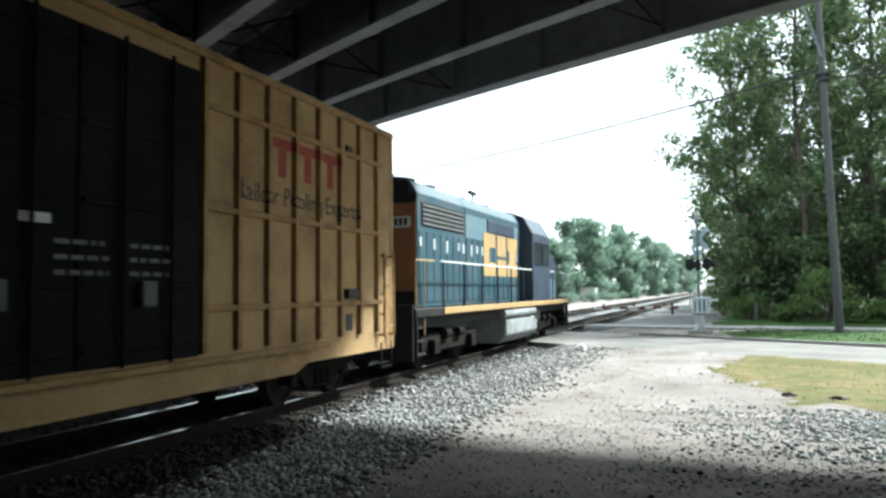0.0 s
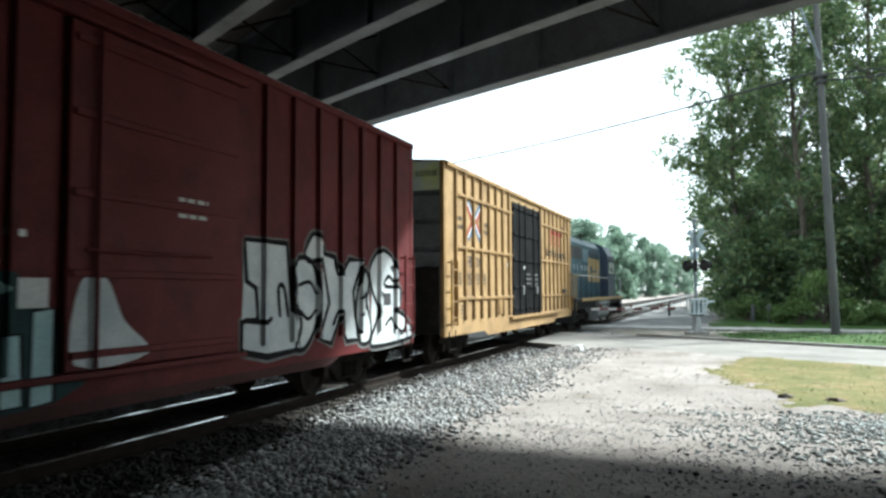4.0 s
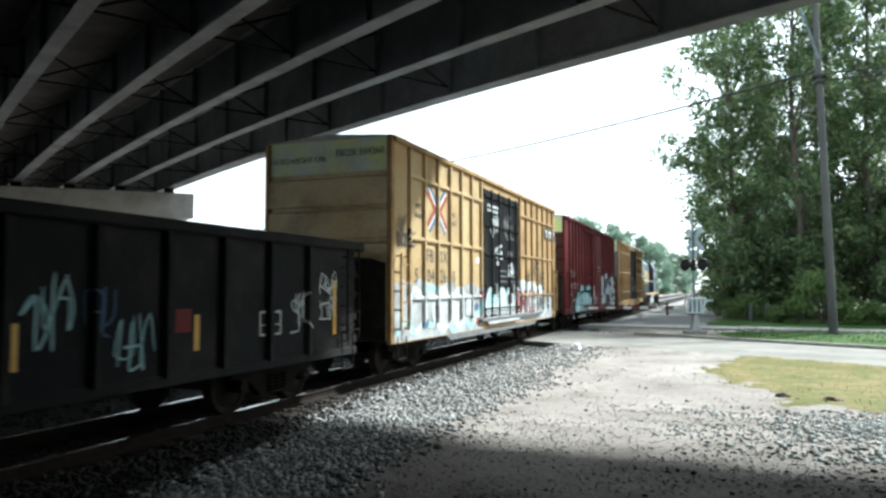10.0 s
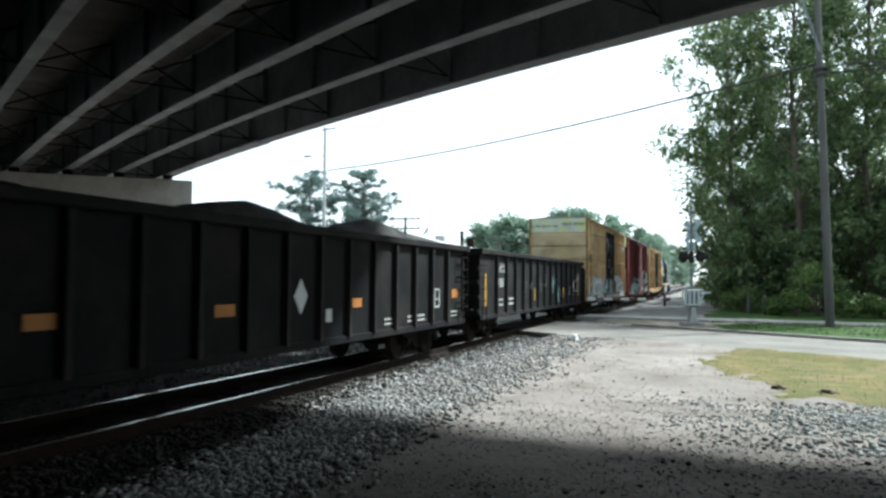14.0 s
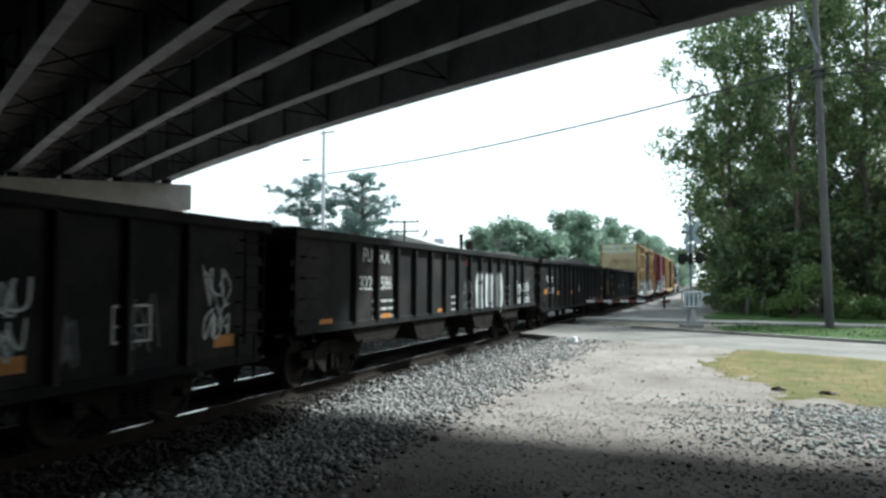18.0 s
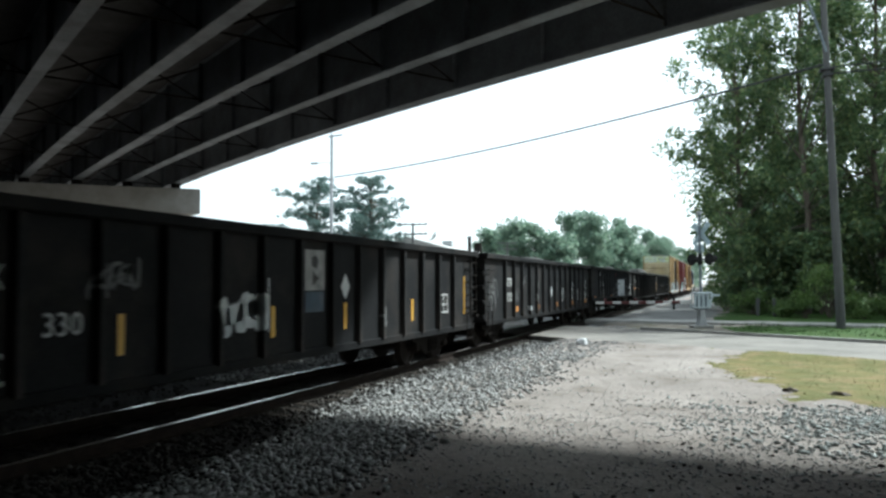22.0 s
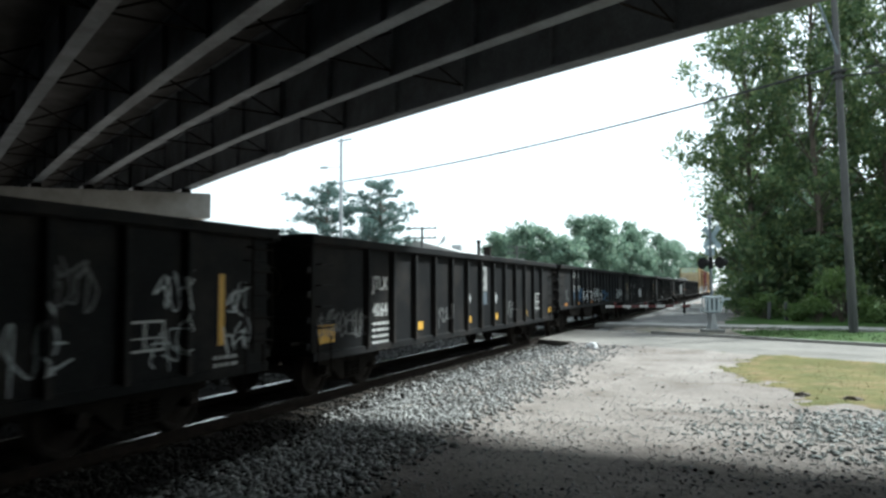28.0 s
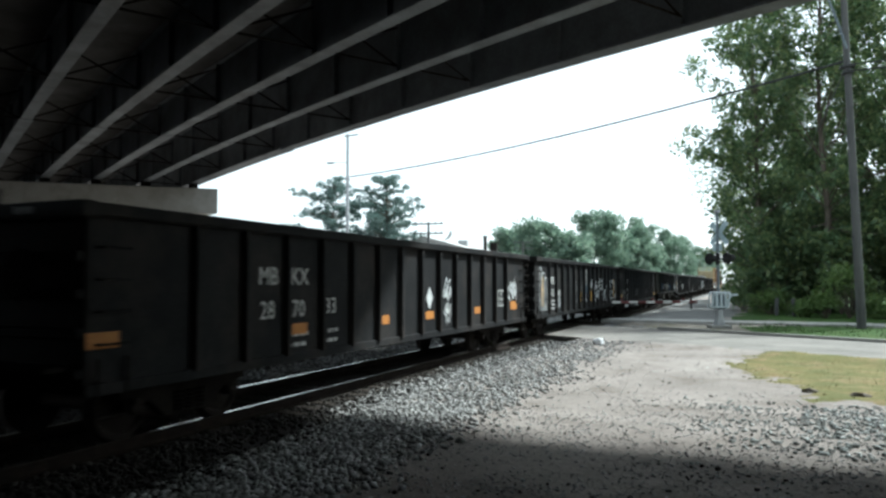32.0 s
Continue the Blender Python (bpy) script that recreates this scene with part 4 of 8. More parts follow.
def drape(geom, car):
    """Lays flat paint over a side and its posts: cut at each post's edges, then raised onto it."""
    if isinstance(geom, tuple):
        bm = bmesh.new()
        vs = [bm.verts.new(v) for v in geom[0]]
        for f in geom[1]:
            bm.faces.new([vs[i] for i in f])
    else:
        bm = bmesh.new()
        bm.from_mesh(geom)
    posts, rise, w0, w1, foot = POSTS.get(car.name, ((), 0, 1, 0, 0))
    if not bm.verts:
        return bm
    bmesh.ops.triangulate(bm, faces=[f for f in bm.faces if len(f.verts) > 4])
    y0, y1 = min(v.co.y for v in bm.verts), max(v.co.y for v in bm.verts)
    near = [p for p in posts if y0 - w0 < p < y1 + w0]
    for p in near:
        for off in (-w0, -w1, w1, w0):
            bmesh.ops.bisect_plane(bm, geom=bm.verts[:] + bm.edges[:] + bm.faces[:], plane_co=(0, p + off, 0), plane_no=(0, 1, 0))
    if near and min(v.co.z for v in bm.verts) < foot:
        for z in (foot - 0.02, foot):
            bmesh.ops.bisect_plane(bm, geom=bm.verts[:] + bm.edges[:] + bm.faces[:], plane_co=(0, 0, z), plane_no=(0, 0, 1))
    for v in bm.verts:
        if v.co.z < foot - 0.01:
            continue
        for p in near:
            v.co.x += rise * min(1.0, max(0.0, (w0 - abs(v.co.y - p)) / (w0 - w1)))
    return bm


def brushed(text, size, material, car, x, y, z, wide=1.0):
    """Words painted across a ribbed side that faces +X."""
    data = lettering(text, size)
    data.transform(Matrix(((0, 0, 1, x), (wide, 0, 0, y), (0, 1, 0, z), (0, 0, 0, 1))))
    return part("lettering", drape(data, car), material, car)


def piece(car, x, y0, y1, z0, z1, fill, rim, letters, seed, wide=0.13, edge=0.05, label="bold sprayed graffiti letter", back=None):
    """Big unreadable letters of thick strokes with a rim, standing close side by side, some over a sprayed haze."""
    rng = random.Random(seed)
    w = (y1 - y0) / letters
    if back is not None:
        top = [(y0 - 0.1 + (y1 - y0 + 0.2) * i / 24, z1 - 0.02 + 0.5 * noise.noise((i * 0.45, seed, 0))) for i in range(25)]
        vs = [(x + 0.002, y, z0) for y, z in top] + [(x + 0.002, y, max(z0 + 0.05, z)) for y, z in top]
        part("graffiti_haze", drape((vs, [(i, i + 1, 26 + i, 25 + i) for i in range(24)]), car), back, car, "thin sprayed haze behind the letters")
    for k in range(letters):
        a, b_ = y0 + (k + rng.uniform(0.0, 0.3)) * w, y0 + (k + rng.uniform(0.8, 1.25)) * w
        lo, hi = z0 + rng.uniform(0, 0.06), z1 - rng.uniform(0, 0.25) * (z1 - z0)
        lean = rng.uniform(-0.12, 0.12)
        strokes = [[(a + lean, lo), (a - lean, hi)]]
        kind = rng.randrange(5)
        mid = lo + (hi - lo) * rng.uniform(0.4, 0.6)
        if kind == 0:
            strokes += [[(a, hi), (b_, hi - 0.05)], [(a, mid), (b_ - 0.05, mid)], [(a, lo + 0.05), (b_, lo + 0.08)]]
        elif kind == 1:
            strokes += [[(b_ - lean, lo), (b_ + lean, hi)], [(a, mid), (b_, mid + 0.1)]]
        elif kind == 2:
            strokes += [[(a, hi), (b_, hi - 0.1), (b_ - 0.1, mid), (a, mid)], [(a + 0.1, mid), (b_, lo)]]
        elif kind == 3:
            strokes = [[(b_, hi), (a, hi - 0.1), (a, mid), (b_, mid - 0.05), (b_ - 0.04, lo + 0.05), (a, lo)]]
        else:
            strokes = [[(a, hi), (a + 0.05, lo), (b_, lo + 0.05), (b_ + 0.03, hi)]]
        dx = x + 0.004 + 0.0016 * k
        g = None
        for st in strokes:
            st[:] = [(p[0] + rng.uniform(-0.12, 0.12) * w, p[1] + rng.uniform(-0.06, 0.06) * (hi - lo)) for p in st]
            st.insert(1, (0.5 * (st[0][0] + st[1][0]) + rng.uniform(-0.22, 0.22) * w, 0.5 * (st[0][1] + st[1][1])))
            q = curve(st, 3)
            o = part("graffiti", drape(ribbon(q, wide + edge, dx), car), rim, g or car, "" if g else label)
            g = g or o
        for st in strokes:
            q = curve(st, 3)
            part("graffiti_fill", drape(ribbon(q, wide, dx + 0.0008), car), fill, g)


GLYPHS = (((((0, 0), (0.1, 1)), ((0.1, 1), (0.9, 0.75), (0.1, 0.5), (1, 0)))), (((0, 1), (0.45, 0), (0.6, 0.8), (1, 0.05)),), (((1, 0.95), (0.2, 0.85), (0.15, 0.5), (0.9, 0.42), (0.8, 0.05), (0, 0.1)),),
          (((0, 0), (0.15, 1), (0.85, 0.1), (1, 1)),), (((0.1, 1), (0.05, 0.1), (1, 0.05)), ((0.1, 0.55), (0.8, 0.6))), (((0.5, 1), (0.05, 0.5), (0.5, 0), (0.95, 0.5), (0.5, 1)),),
          (((0, 0.95), (1, 1)), ((0.5, 1), (0.45, 0))), (((0, 0), (0.5, 1), (1, 0)), ((0.15, 0.4), (0.9, 0.35))), (((0.9, 0.9), (0.1, 0.7), (0.2, 0.1), (0.95, 0.2), (0.85, 0.5), (0.5, 0.48)),))


def tag(car, x, y0, y1, z0, z1, material, seed, width=0.05, turns=9, label="thin sprayed scrawl"):
    """A quick tag of a few thin strokes, no words in it."""
    rng = random.Random(seed)
    w = (y1 - y0)
    h = z1 - z0
    lines = 2 if h > 0.75 and w < 0.9 else 1
    vs, fs = [], []
    for line in range(lines):
        lo = z0 + h * (0.52 * line if lines == 2 else 0)
        hh = h * (0.42 if lines == 2 else 0.9)
        n = max(3, min(6, round(w / (0.4 * hh + 0.04))))
        for k in range(n):
            for st in rng.choice(GLYPHS):
                q = [(min(y1, y0 + w * (0.8 * k + 0.05 + 1.25 * p[0] + rng.uniform(-0.24, 0.24)) / n), lo + hh * (p[1] + rng.uniform(-0.22, 0.22)) + 0.05 * hh * k) for p in st]
                q.insert(len(q) // 2, (q[0][0] + 0.3 * w / n * rng.uniform(-1, 1), lo + hh * rng.uniform(0.1, 0.9)))
                v, f = ribbon(curve(q, 4), width * 0.5 * rng.uniform(0.75, 1.25), x + 0.005 + 0.001 * (seed % 4) + 0.0004 * k)
                fs += [tuple(i + len(vs) for i in g) for g in f]
                vs += v
    flat = (vs, fs)
    return part("graffiti", drape(flat, car) if x < 1.6 else flat, material, car, label)


def loops(car, x, y, z0, z1, w, material, n=3):
    """Tall narrow loops drawn in one line beside each other."""
    vs, fs = [], []
    for k in range(n):
        c = y + k * w * 1.15
        hi = z1 - 0.16 * k
        q = [(c - w / 2, z0), (c - w / 2, hi - 0.1), (c, hi), (c + w / 2, hi - 0.1), (c + w / 2, z0), (c, z0 - 0.06), (c - w / 2, z0)]
        v, f = ribbon(curve(q, 4), 0.035, x + 0.006 + 0.0005 * k)
        fs += [tuple(i + len(vs) for i in g) for g in f]
        vs += v
    return part("graffiti", drape((vs, fs), car), material, car, "tall looped outline in pale spray")


def bubble(car, x, y0, y1, z0, z1, fill, edge, letters, seed, rim=0.05, label="bold sprayed graffiti letter", inner=2):
    """Swollen unreadable letters side by side: a filled outline each, with a rim and strokes inside."""
    rng = random.Random(seed)
    w = (y1 - y0) / letters
    for k in range(letters):
        yc, zc = y0 + (k + 0.5) * w, (z0 + z1) / 2 + rng.uniform(-0.04, 0.04) * (z1 - z0)
        n = 11
        pts = []
        for i in range(n):
            t = 6.2832 * i / n
            r = rng.uniform(0.80, 1.12)
            sq = max(abs(math.cos(t)), abs(math.sin(t))) ** -0.6
            pts.append((yc + 0.54 * w * r * sq * math.cos(t), min(z1 + 0.12, max(z0 - 0.02, zc + 0.5 * (z1 - z0) * r * sq * math.sin(t)))))
        loop = curve(pts, 4, True)[:-1]
        dx = x + 0.004 + 0.0015 * k
        vs = [(dx, yc, zc)] + [(dx, p[0], p[1]) for p in loop]
        m = len(loop)
        lay = (lambda flat: drape(flat, car)) if x < 1.6 else (lambda flat: flat)
        g = part("graffiti", lay((vs, [(0, 1 + i, 1 + (i + 1) % m) for i in range(m)])), fill, car, label)
        part("graffiti_rim", lay(ribbon(curve(pts, 4, True), rim, dx + 0.003)), edge, g)
        for j in range(inner):
            a = rng.uniform(0, 6.28)
            q = [(yc + 0.3 * w * math.cos(a + 0.9 * i) * rng.uniform(0.3, 1.1), zc + 0.34 * (z1 - z0) * math.sin(a + 0.9 * i) * rng.uniform(0.3, 1.1)) for i in range(4)]
            part("graffiti_stroke", lay(ribbon(curve(q, 5), rim * 0.9, dx + 0.004)), edge, g)


def drawn(car, x, outline, fill, rim=None, width=0.06, halo=None, soft=True, label="bold sprayed graffiti letter", lines=()):
    """One sprayed letter from its own outline of (y, z): a fill, a rim round it, a haze outside the rim and strokes inside."""
    edge = curve(outline, 4, True) if soft else list(outline) + [outline[0]]
    lay = (lambda flat: drape(flat, car)) if x < 1.59 else (lambda flat: flat)
    body = [(x + 0.002, p[0], p[1]) for p in edge[:-1]]
    g = part("graffiti", lay((body, [tuple(range(len(body)))])), fill, car, label)
    if halo:
        part("graffiti_haze", lay(ribbon(edge, width + 0.085, x)), halo, g)
    if rim:
        part("graffiti_rim", lay(ribbon(edge, width, x + 0.004)), rim, g)
    for k, q in enumerate(lines):
        part("graffiti_stroke", lay(ribbon(curve(q, 5), width * 0.8, x + 0.005 + 0.0005 * k)), rim or fill, g)
    return g


def stroke(car, x, path, width, material, label="thin sprayed line"):
    """One sprayed line along a path of (y, z)."""
    flat = ribbon(curve(path, 5), width, x)
    return part("graffiti", drape(flat, car) if x < 1.59 else flat, material, car, label)


def small_print(car, x, y, z, rows, wide, material, step=0.09, high=0.035, seed=1):
    """Lines of lettering too small to read: plain bars."""
    rng = random.Random(seed)
    bm = bmesh.new()
    for k in range(rows):
        a = y
        while a < y + wide * 0.97:
            w = rng.uniform(0.08, 0.26) * max(0.6, wide)
            w = min(w, y + wide - a)
            m = Matrix.Translation((x + 0.003, a + w / 2, z - k * step)) @ Matrix.Diagonal((0.005, w, high, 1))
            bmesh.ops.create_cube(bm, size=1, matrix=m)
            a += w + 0.05
    return tagged(part("small_print", bm, material, car, "small stencilled lines"), kind="stuff")


GRAB = {}


def grabs(car, s, X, y, heights, material, out=0.09, half=0.21):
    """Bent grab irons one above another, each a part."""
    key = (material.name, out, half)
    if key not in GRAB:
        GRAB[key] = to_mesh(rods(((out, -half, 0), (out, half, 0), 0.013), ((0, -half, 0), (out + 0.01, -half, 0), 0.013), ((0, half, 0), (out + 0.01, half, 0), 0.013), seg=6), material, "grab_iron")
    for z in heights:
        part("grab_iron", GRAB[key], None, car).matrix_basis = pose(s * X, y, z, 0, 0, 0 if s > 0 else 180)


def boxcar(place, half, label, skin, rib, posts, belts, door, end_mat, end_rows, lower_dirt=None):
    """A high-cube boxcar: sills, skins, posts, belts, doors, ends, roof, gear. Posts and belts stand proud of the skin."""
    car = thing("boxcar", label, "boxcar", group="boxcars of the train")
    X, Z0, Z1 = 1.55, 0.92, 5.11
    POSTS[car.name] = (tuple(posts), 0.07, 0.062, 0.04, Z0 + 0.2)
    for s in (-1, 1):
        side = part("side", boxes((min(s * X, s * (X - 0.04)), max(s * X, s * (X - 0.04)), -half, half, Z0, Z1)), skin, car, "ribbed steel side")
        xa, xb = sorted((s * X, s * (X + 0.075)))
        part("side_sill", boxes((*sorted((s * (X - 0.04), s * X)), -half, half, Z0 - 0.16, Z0)), skin, car)
        part("bolster_skirt", prism([(-half + 3.1, Z0 - 0.15), (half - 3.1, Z0 - 0.15), (half - 3.5, Z0 - 0.3), (-half + 3.5, Z0 - 0.3)], "x", *sorted((s * (X - 0.035), s * (X - 0.005)))), skin, car)
        part("top_chord", boxes((xa, xb, -half, half, Z1 - 0.10, Z1 + 0.02), bevel=0.015), rib, car)
        data = None
        for y in posts:
            if data is None:
                data = to_mesh(prism([(-0.06, X - 0.002), (0.06, X - 0.002), (0.04, X + 0.07), (-0.04, X + 0.07)], "z", Z0 + 0.2, Z1 - 0.10), rib, "post")
            ob = part("post", data, None, side)
            ob.matrix_basis = Matrix(((0, s, 0, 0), (1, 0, 0, y), (0, 0, 1, 0), (0, 0, 0, 1)))
        for y0, y1 in belts[1]:
            for z in belts[0]:
                part("belt_rail", boxes((*sorted((s * X, s * (X + 0.06))), y0, y1, z - 0.045, z + 0.045), bevel=0.012), rib, side)
    # the ends: bulged panels one above another
    for s in (-1, 1):
        prof = [(0.0, Z0 - 0.1)]
        z = Z0 - 0.1
        step = (Z1 - 0.75 - z) / end_rows
        for k in range(end_rows):
            prof += [(0.015, z + 0.02), (0.09, z + 0.05), (0.10, z + step - 0.09), (0.015, z + step - 0.05)]
            z += step
        prof += [(0.02, Z1 - 0.72), (0.02, Z1 + 0.03), (-0.05, Z1 + 0.03), (-0.05, Z0 - 0.1)]
        bm = prism([(s * (half + y), zz) for y, zz in prof], "x", -X + 0.10, X - 0.10)
        e = part("end_wall", bm, end_mat, car, "ribbed steel end wall")
        for c in (-1, 1):
            part("corner_post", boxes((*sorted((c * (X - 0.10), c * (X + 0.012))), *sorted((s * (half - 0.06), s * (half + 0.105))), Z0 - 0.16, Z1 + 0.03), bevel=0.015), rib, e)
        rag = [(-X + 0.12 + (2 * X - 0.24) * i / 24, 2.5 + 0.16 * noise.noise((i * 0.17, place * 0.1, s)) + 0.03 * noise.noise((i * 0.8, place, 3))) for i in range(25)]
        vs = [(x, s * (half + 0.104), Z0 - 0.09) for x, z in rag] + [(x, s * (half + 0.104), z) for x, z in rag]
        part("soot_stain", (vs, [(i, i + 1, 26 + i, 25 + i) for i in range(24)]), M_SOOTEND, e, "black soot and grime over the lower end panels")
        ya, yb = sorted((s * (half + 0.022), s * (half + 0.034)))
        part("height_panel", boxes((-X + 0.1, X - 0.1, ya, yb, Z1 - 0.70, Z1 + 0.02)), M_ENDPANEL, e, "pale painted excess-height panel")
        ladder(car, -s * 1.25, 0, 1.2, 2.6, M_UNDER).matrix_basis = pose(0, s * (half + 0.16), 0, 0, 0, 90 * s)
        part("crossover_platform", boxes((-0.7, 0.7, *sorted((s * (half + 0.05), s * (half + 0.42))), 1.05, 1.10), bevel=0.01), M_UNDER, car)
    # roof with its seams
    roof = prism([(-X - 0.03, Z1), (X + 0.03, Z1), (X + 0.03, Z1 + 0.04), (0, Z1 + 0.16), (-X - 0.03, Z1 + 0.04)], "y", -half - 0.02, half + 0.02)
    roof = part("roof", roof, M_BOXROOF, car, "shallow ridged metal roof")
    seam = to_mesh(prism([(-X, Z1 + 0.045), (0, Z1 + 0.165), (X, Z1 + 0.045), (X, Z1 + 0.075), (0, Z1 + 0.195), (-X, Z1 + 0.075)], "y", -0.03, 0.03), M_BOXROOF, "roof_seam")
    k = -half + 0.7
    while k < half:
        part("roof_seam", seam, None, roof).matrix_basis = pose(0, k, 0)
        k += 1.2
    part("underframe", boxes((-0.3, 0.3, -half, half, 0.72, 0.98), (-1.5, 1.5, -half, half, 0.86, 0.93), (-1.2, 1.2, -0.15, 0.15, 0.65, 0.86), bevel=0.01), M_UNDER, car, "grimy centre sill and floor")
    part("brake_reservoir", rods(((0.75, -1.0, 0.66), (0.75, 0.2, 0.66), 0.2), ((0.8, 0.6, 0.72), (0.8, 1.0, 0.72), 0.13), seg=14), M_UNDER, car)
    for s in (-1, 1):
        for y in (half - 0.35, -half + 0.35):
            lad = part("ladder", rods(((s * (X + 0.12), y - 0.21, 1.02), (s * (X + 0.12), y - 0.21, 2.66), 0.024), ((s * (X + 0.12), y + 0.21, 1.02), (s * (X + 0.12), y + 0.21, 2.66), 0.024), seg=6), rib, car, "steel corner ladder")
            for z in (1.22, 1.62, 2.02, 2.42):
                part("rung", rods(((s * (X + 0.12), y - 0.21, z), (s * (X + 0.12), y + 0.21, z), 0.017), seg=6), rib, lad)
            part("ladder_bracket", rods(*[((s * X, y + d, z), (s * (X + 0.12), y + d, z), 0.018) for d in (-0.21, 0.21) for z in (1.06, 2.6)], seg=6), rib, lad)
            part("sill_step", rods(((s * (X + 0.05), y - 0.22, 0.9), (s * (X + 0.05), y - 0.22, 0.42), 0.016), ((s * (X + 0.05), y + 0.22, 0.9), (s * (X + 0.05), y + 0.22, 0.42), 0.016), ((s * (X + 0.05), y - 0.22, 0.43), (s * (X + 0.05), y + 0.22, 0.43), 0.018), seg=6), M_UNDER, car)
    truck(car, -half + 1.95)
    truck(car, half - 1.95)
    couplers(car, half)
    door(car, X)
    TRAIN.append((car, place))
    return car


def plug_door(y0, y1, material, bars):
    """A pair of flush plug doors with locking rods, on each side."""
    def build(car, X):
        for s in (-1, 1):
            mid = (y0 + y1) / 2
            for a, b_ in ((y0, mid - 0.012), (mid + 0.012, y1)):
                leaf = part("door", boxes((*sorted((s * X, s * (X + 0.05))), a, b_, 1.1, 4.8), bevel=0.012), material, car, "grimy black plug door")
                for z in (1.3, 2.0, 2.9, 3.75, 4.6):
                    part("door_rib", boxes((*sorted((s * (X + 0.05), s * (X + 0.085))), a + 0.05, b_ - 0.05, z - 0.04, z + 0.04), bevel=0.01), material, leaf)
                for f in bars:
                    y = a + (b_ - a) * f
                    part("locking_rod", rods(((s * (X + 0.11), y, 1.08), (s * (X + 0.11), y, 4.82), 0.025), seg=8), material, leaf)
                part("latch_box", boxes((*sorted((s * (X + 0.05), s * (X + 0.15))), (a + b_) / 2 - 0.12, (a + b_) / 2 + 0.12, 1.75, 2.05), bevel=0.02), M_SPRAYGREY, leaf)
            part("door_track", boxes((*sorted((s * X, s * (X + 0.12))), y0 - 0.4, y1 + 3.2, 0.98, 1.06), bevel=0.01), M_YELLOWRIB, car)
    return build


def slide_door(y0, y1, material):
    """A single ribbed sliding door on each side."""
    def build(car, X):
        for s in (-1, 1):
            d = part("door", boxes((*sorted((s * X, s * (X + 0.09))), y0, y1, 1.08, 4.78), bevel=0.015), material, car, "dull red sliding door")
            for z in (1.25, 2.1, 2.95, 3.8, 4.6):
                part("door_rib", boxes((*sorted((s * (X + 0.09), s * (X + 0.125))), y0 + 0.05, y1 - 0.05, z - 0.04, z + 0.04), bevel=0.01), material, d)
            part("door_bar", rods(((s * (X + 0.14), y0 + 0.35, 1.1), (s * (X + 0.14), y0 + 0.35, 4.75), 0.025), ((s * (X + 0.14), y0 + 0.2, 2.35), (s * (X + 0.14), y1 - 0.6, 2.35), 0.02), seg=8), material, d)
            for z in (1.03, 4.84):
                part("door_track", boxes((*sorted((s * X, s * (X + 0.13))), y0 - 2.6, y1 + 0.2, z - 0.035, z + 0.035), bevel=0.01), material, car)
    return build


HALF = 7.85
Y_POSTS = [-7.06 + 0.845 * k for k in range(7)] + [2.25 + 0.84 * k for k in range(7)]
Y_BELTS = ((1.70, 3.03, 4.40), ((-7.06, -1.85), (2.15, 7.35)))


def rail_cross(car, X, yc, zc=3.79):
    """The faded crossed emblem as plain bands: two arrowheads point to point, dark blue above and below, red beside."""
    tilt = 0.70
    for sy in (-1, 1):
        for sz in (-1, 1):
            d, n = (sy * math.cos(tilt), sz * math.sin(tilt)), (-sy * math.sin(tilt), sz * math.cos(tilt))
            for a, b_, m in ((0.03, 0.13, M_SPRAYBLUE), (-0.03, 0.03, M_SPRAYWHITE), (-0.17, -0.03, M_FADEDRED)):
                pts = [(yc + r * d[0] + o * n[0], zc + r * d[1] + o * n[1]) for r, o in ((0.12, a), (0.74, a), (0.74, b_), (0.12, b_))]
                part("emblem", prism(pts, "x", X + 0.003, X + 0.008 + 0.001 * (sz > 0)), m, car, "faded red and blue crossed emblem")


def end_words(car, half, number):
    """The words on the white panel of the rear end."""
    for text, size, x, z in (("EXCESS HEIGHT CAR", 0.17, -0.75, 4.72), (number, 0.22, 0.78, 4.82)):
        ob = part("lettering", lettering(text, size), M_LETTER_B, car)
        ob.matrix_basis = Matrix(((0.9, 0, 0, x), (0, 0, -1, -half - 0.042), (0, 1, 0, z), (0, 0, 0, 1)))


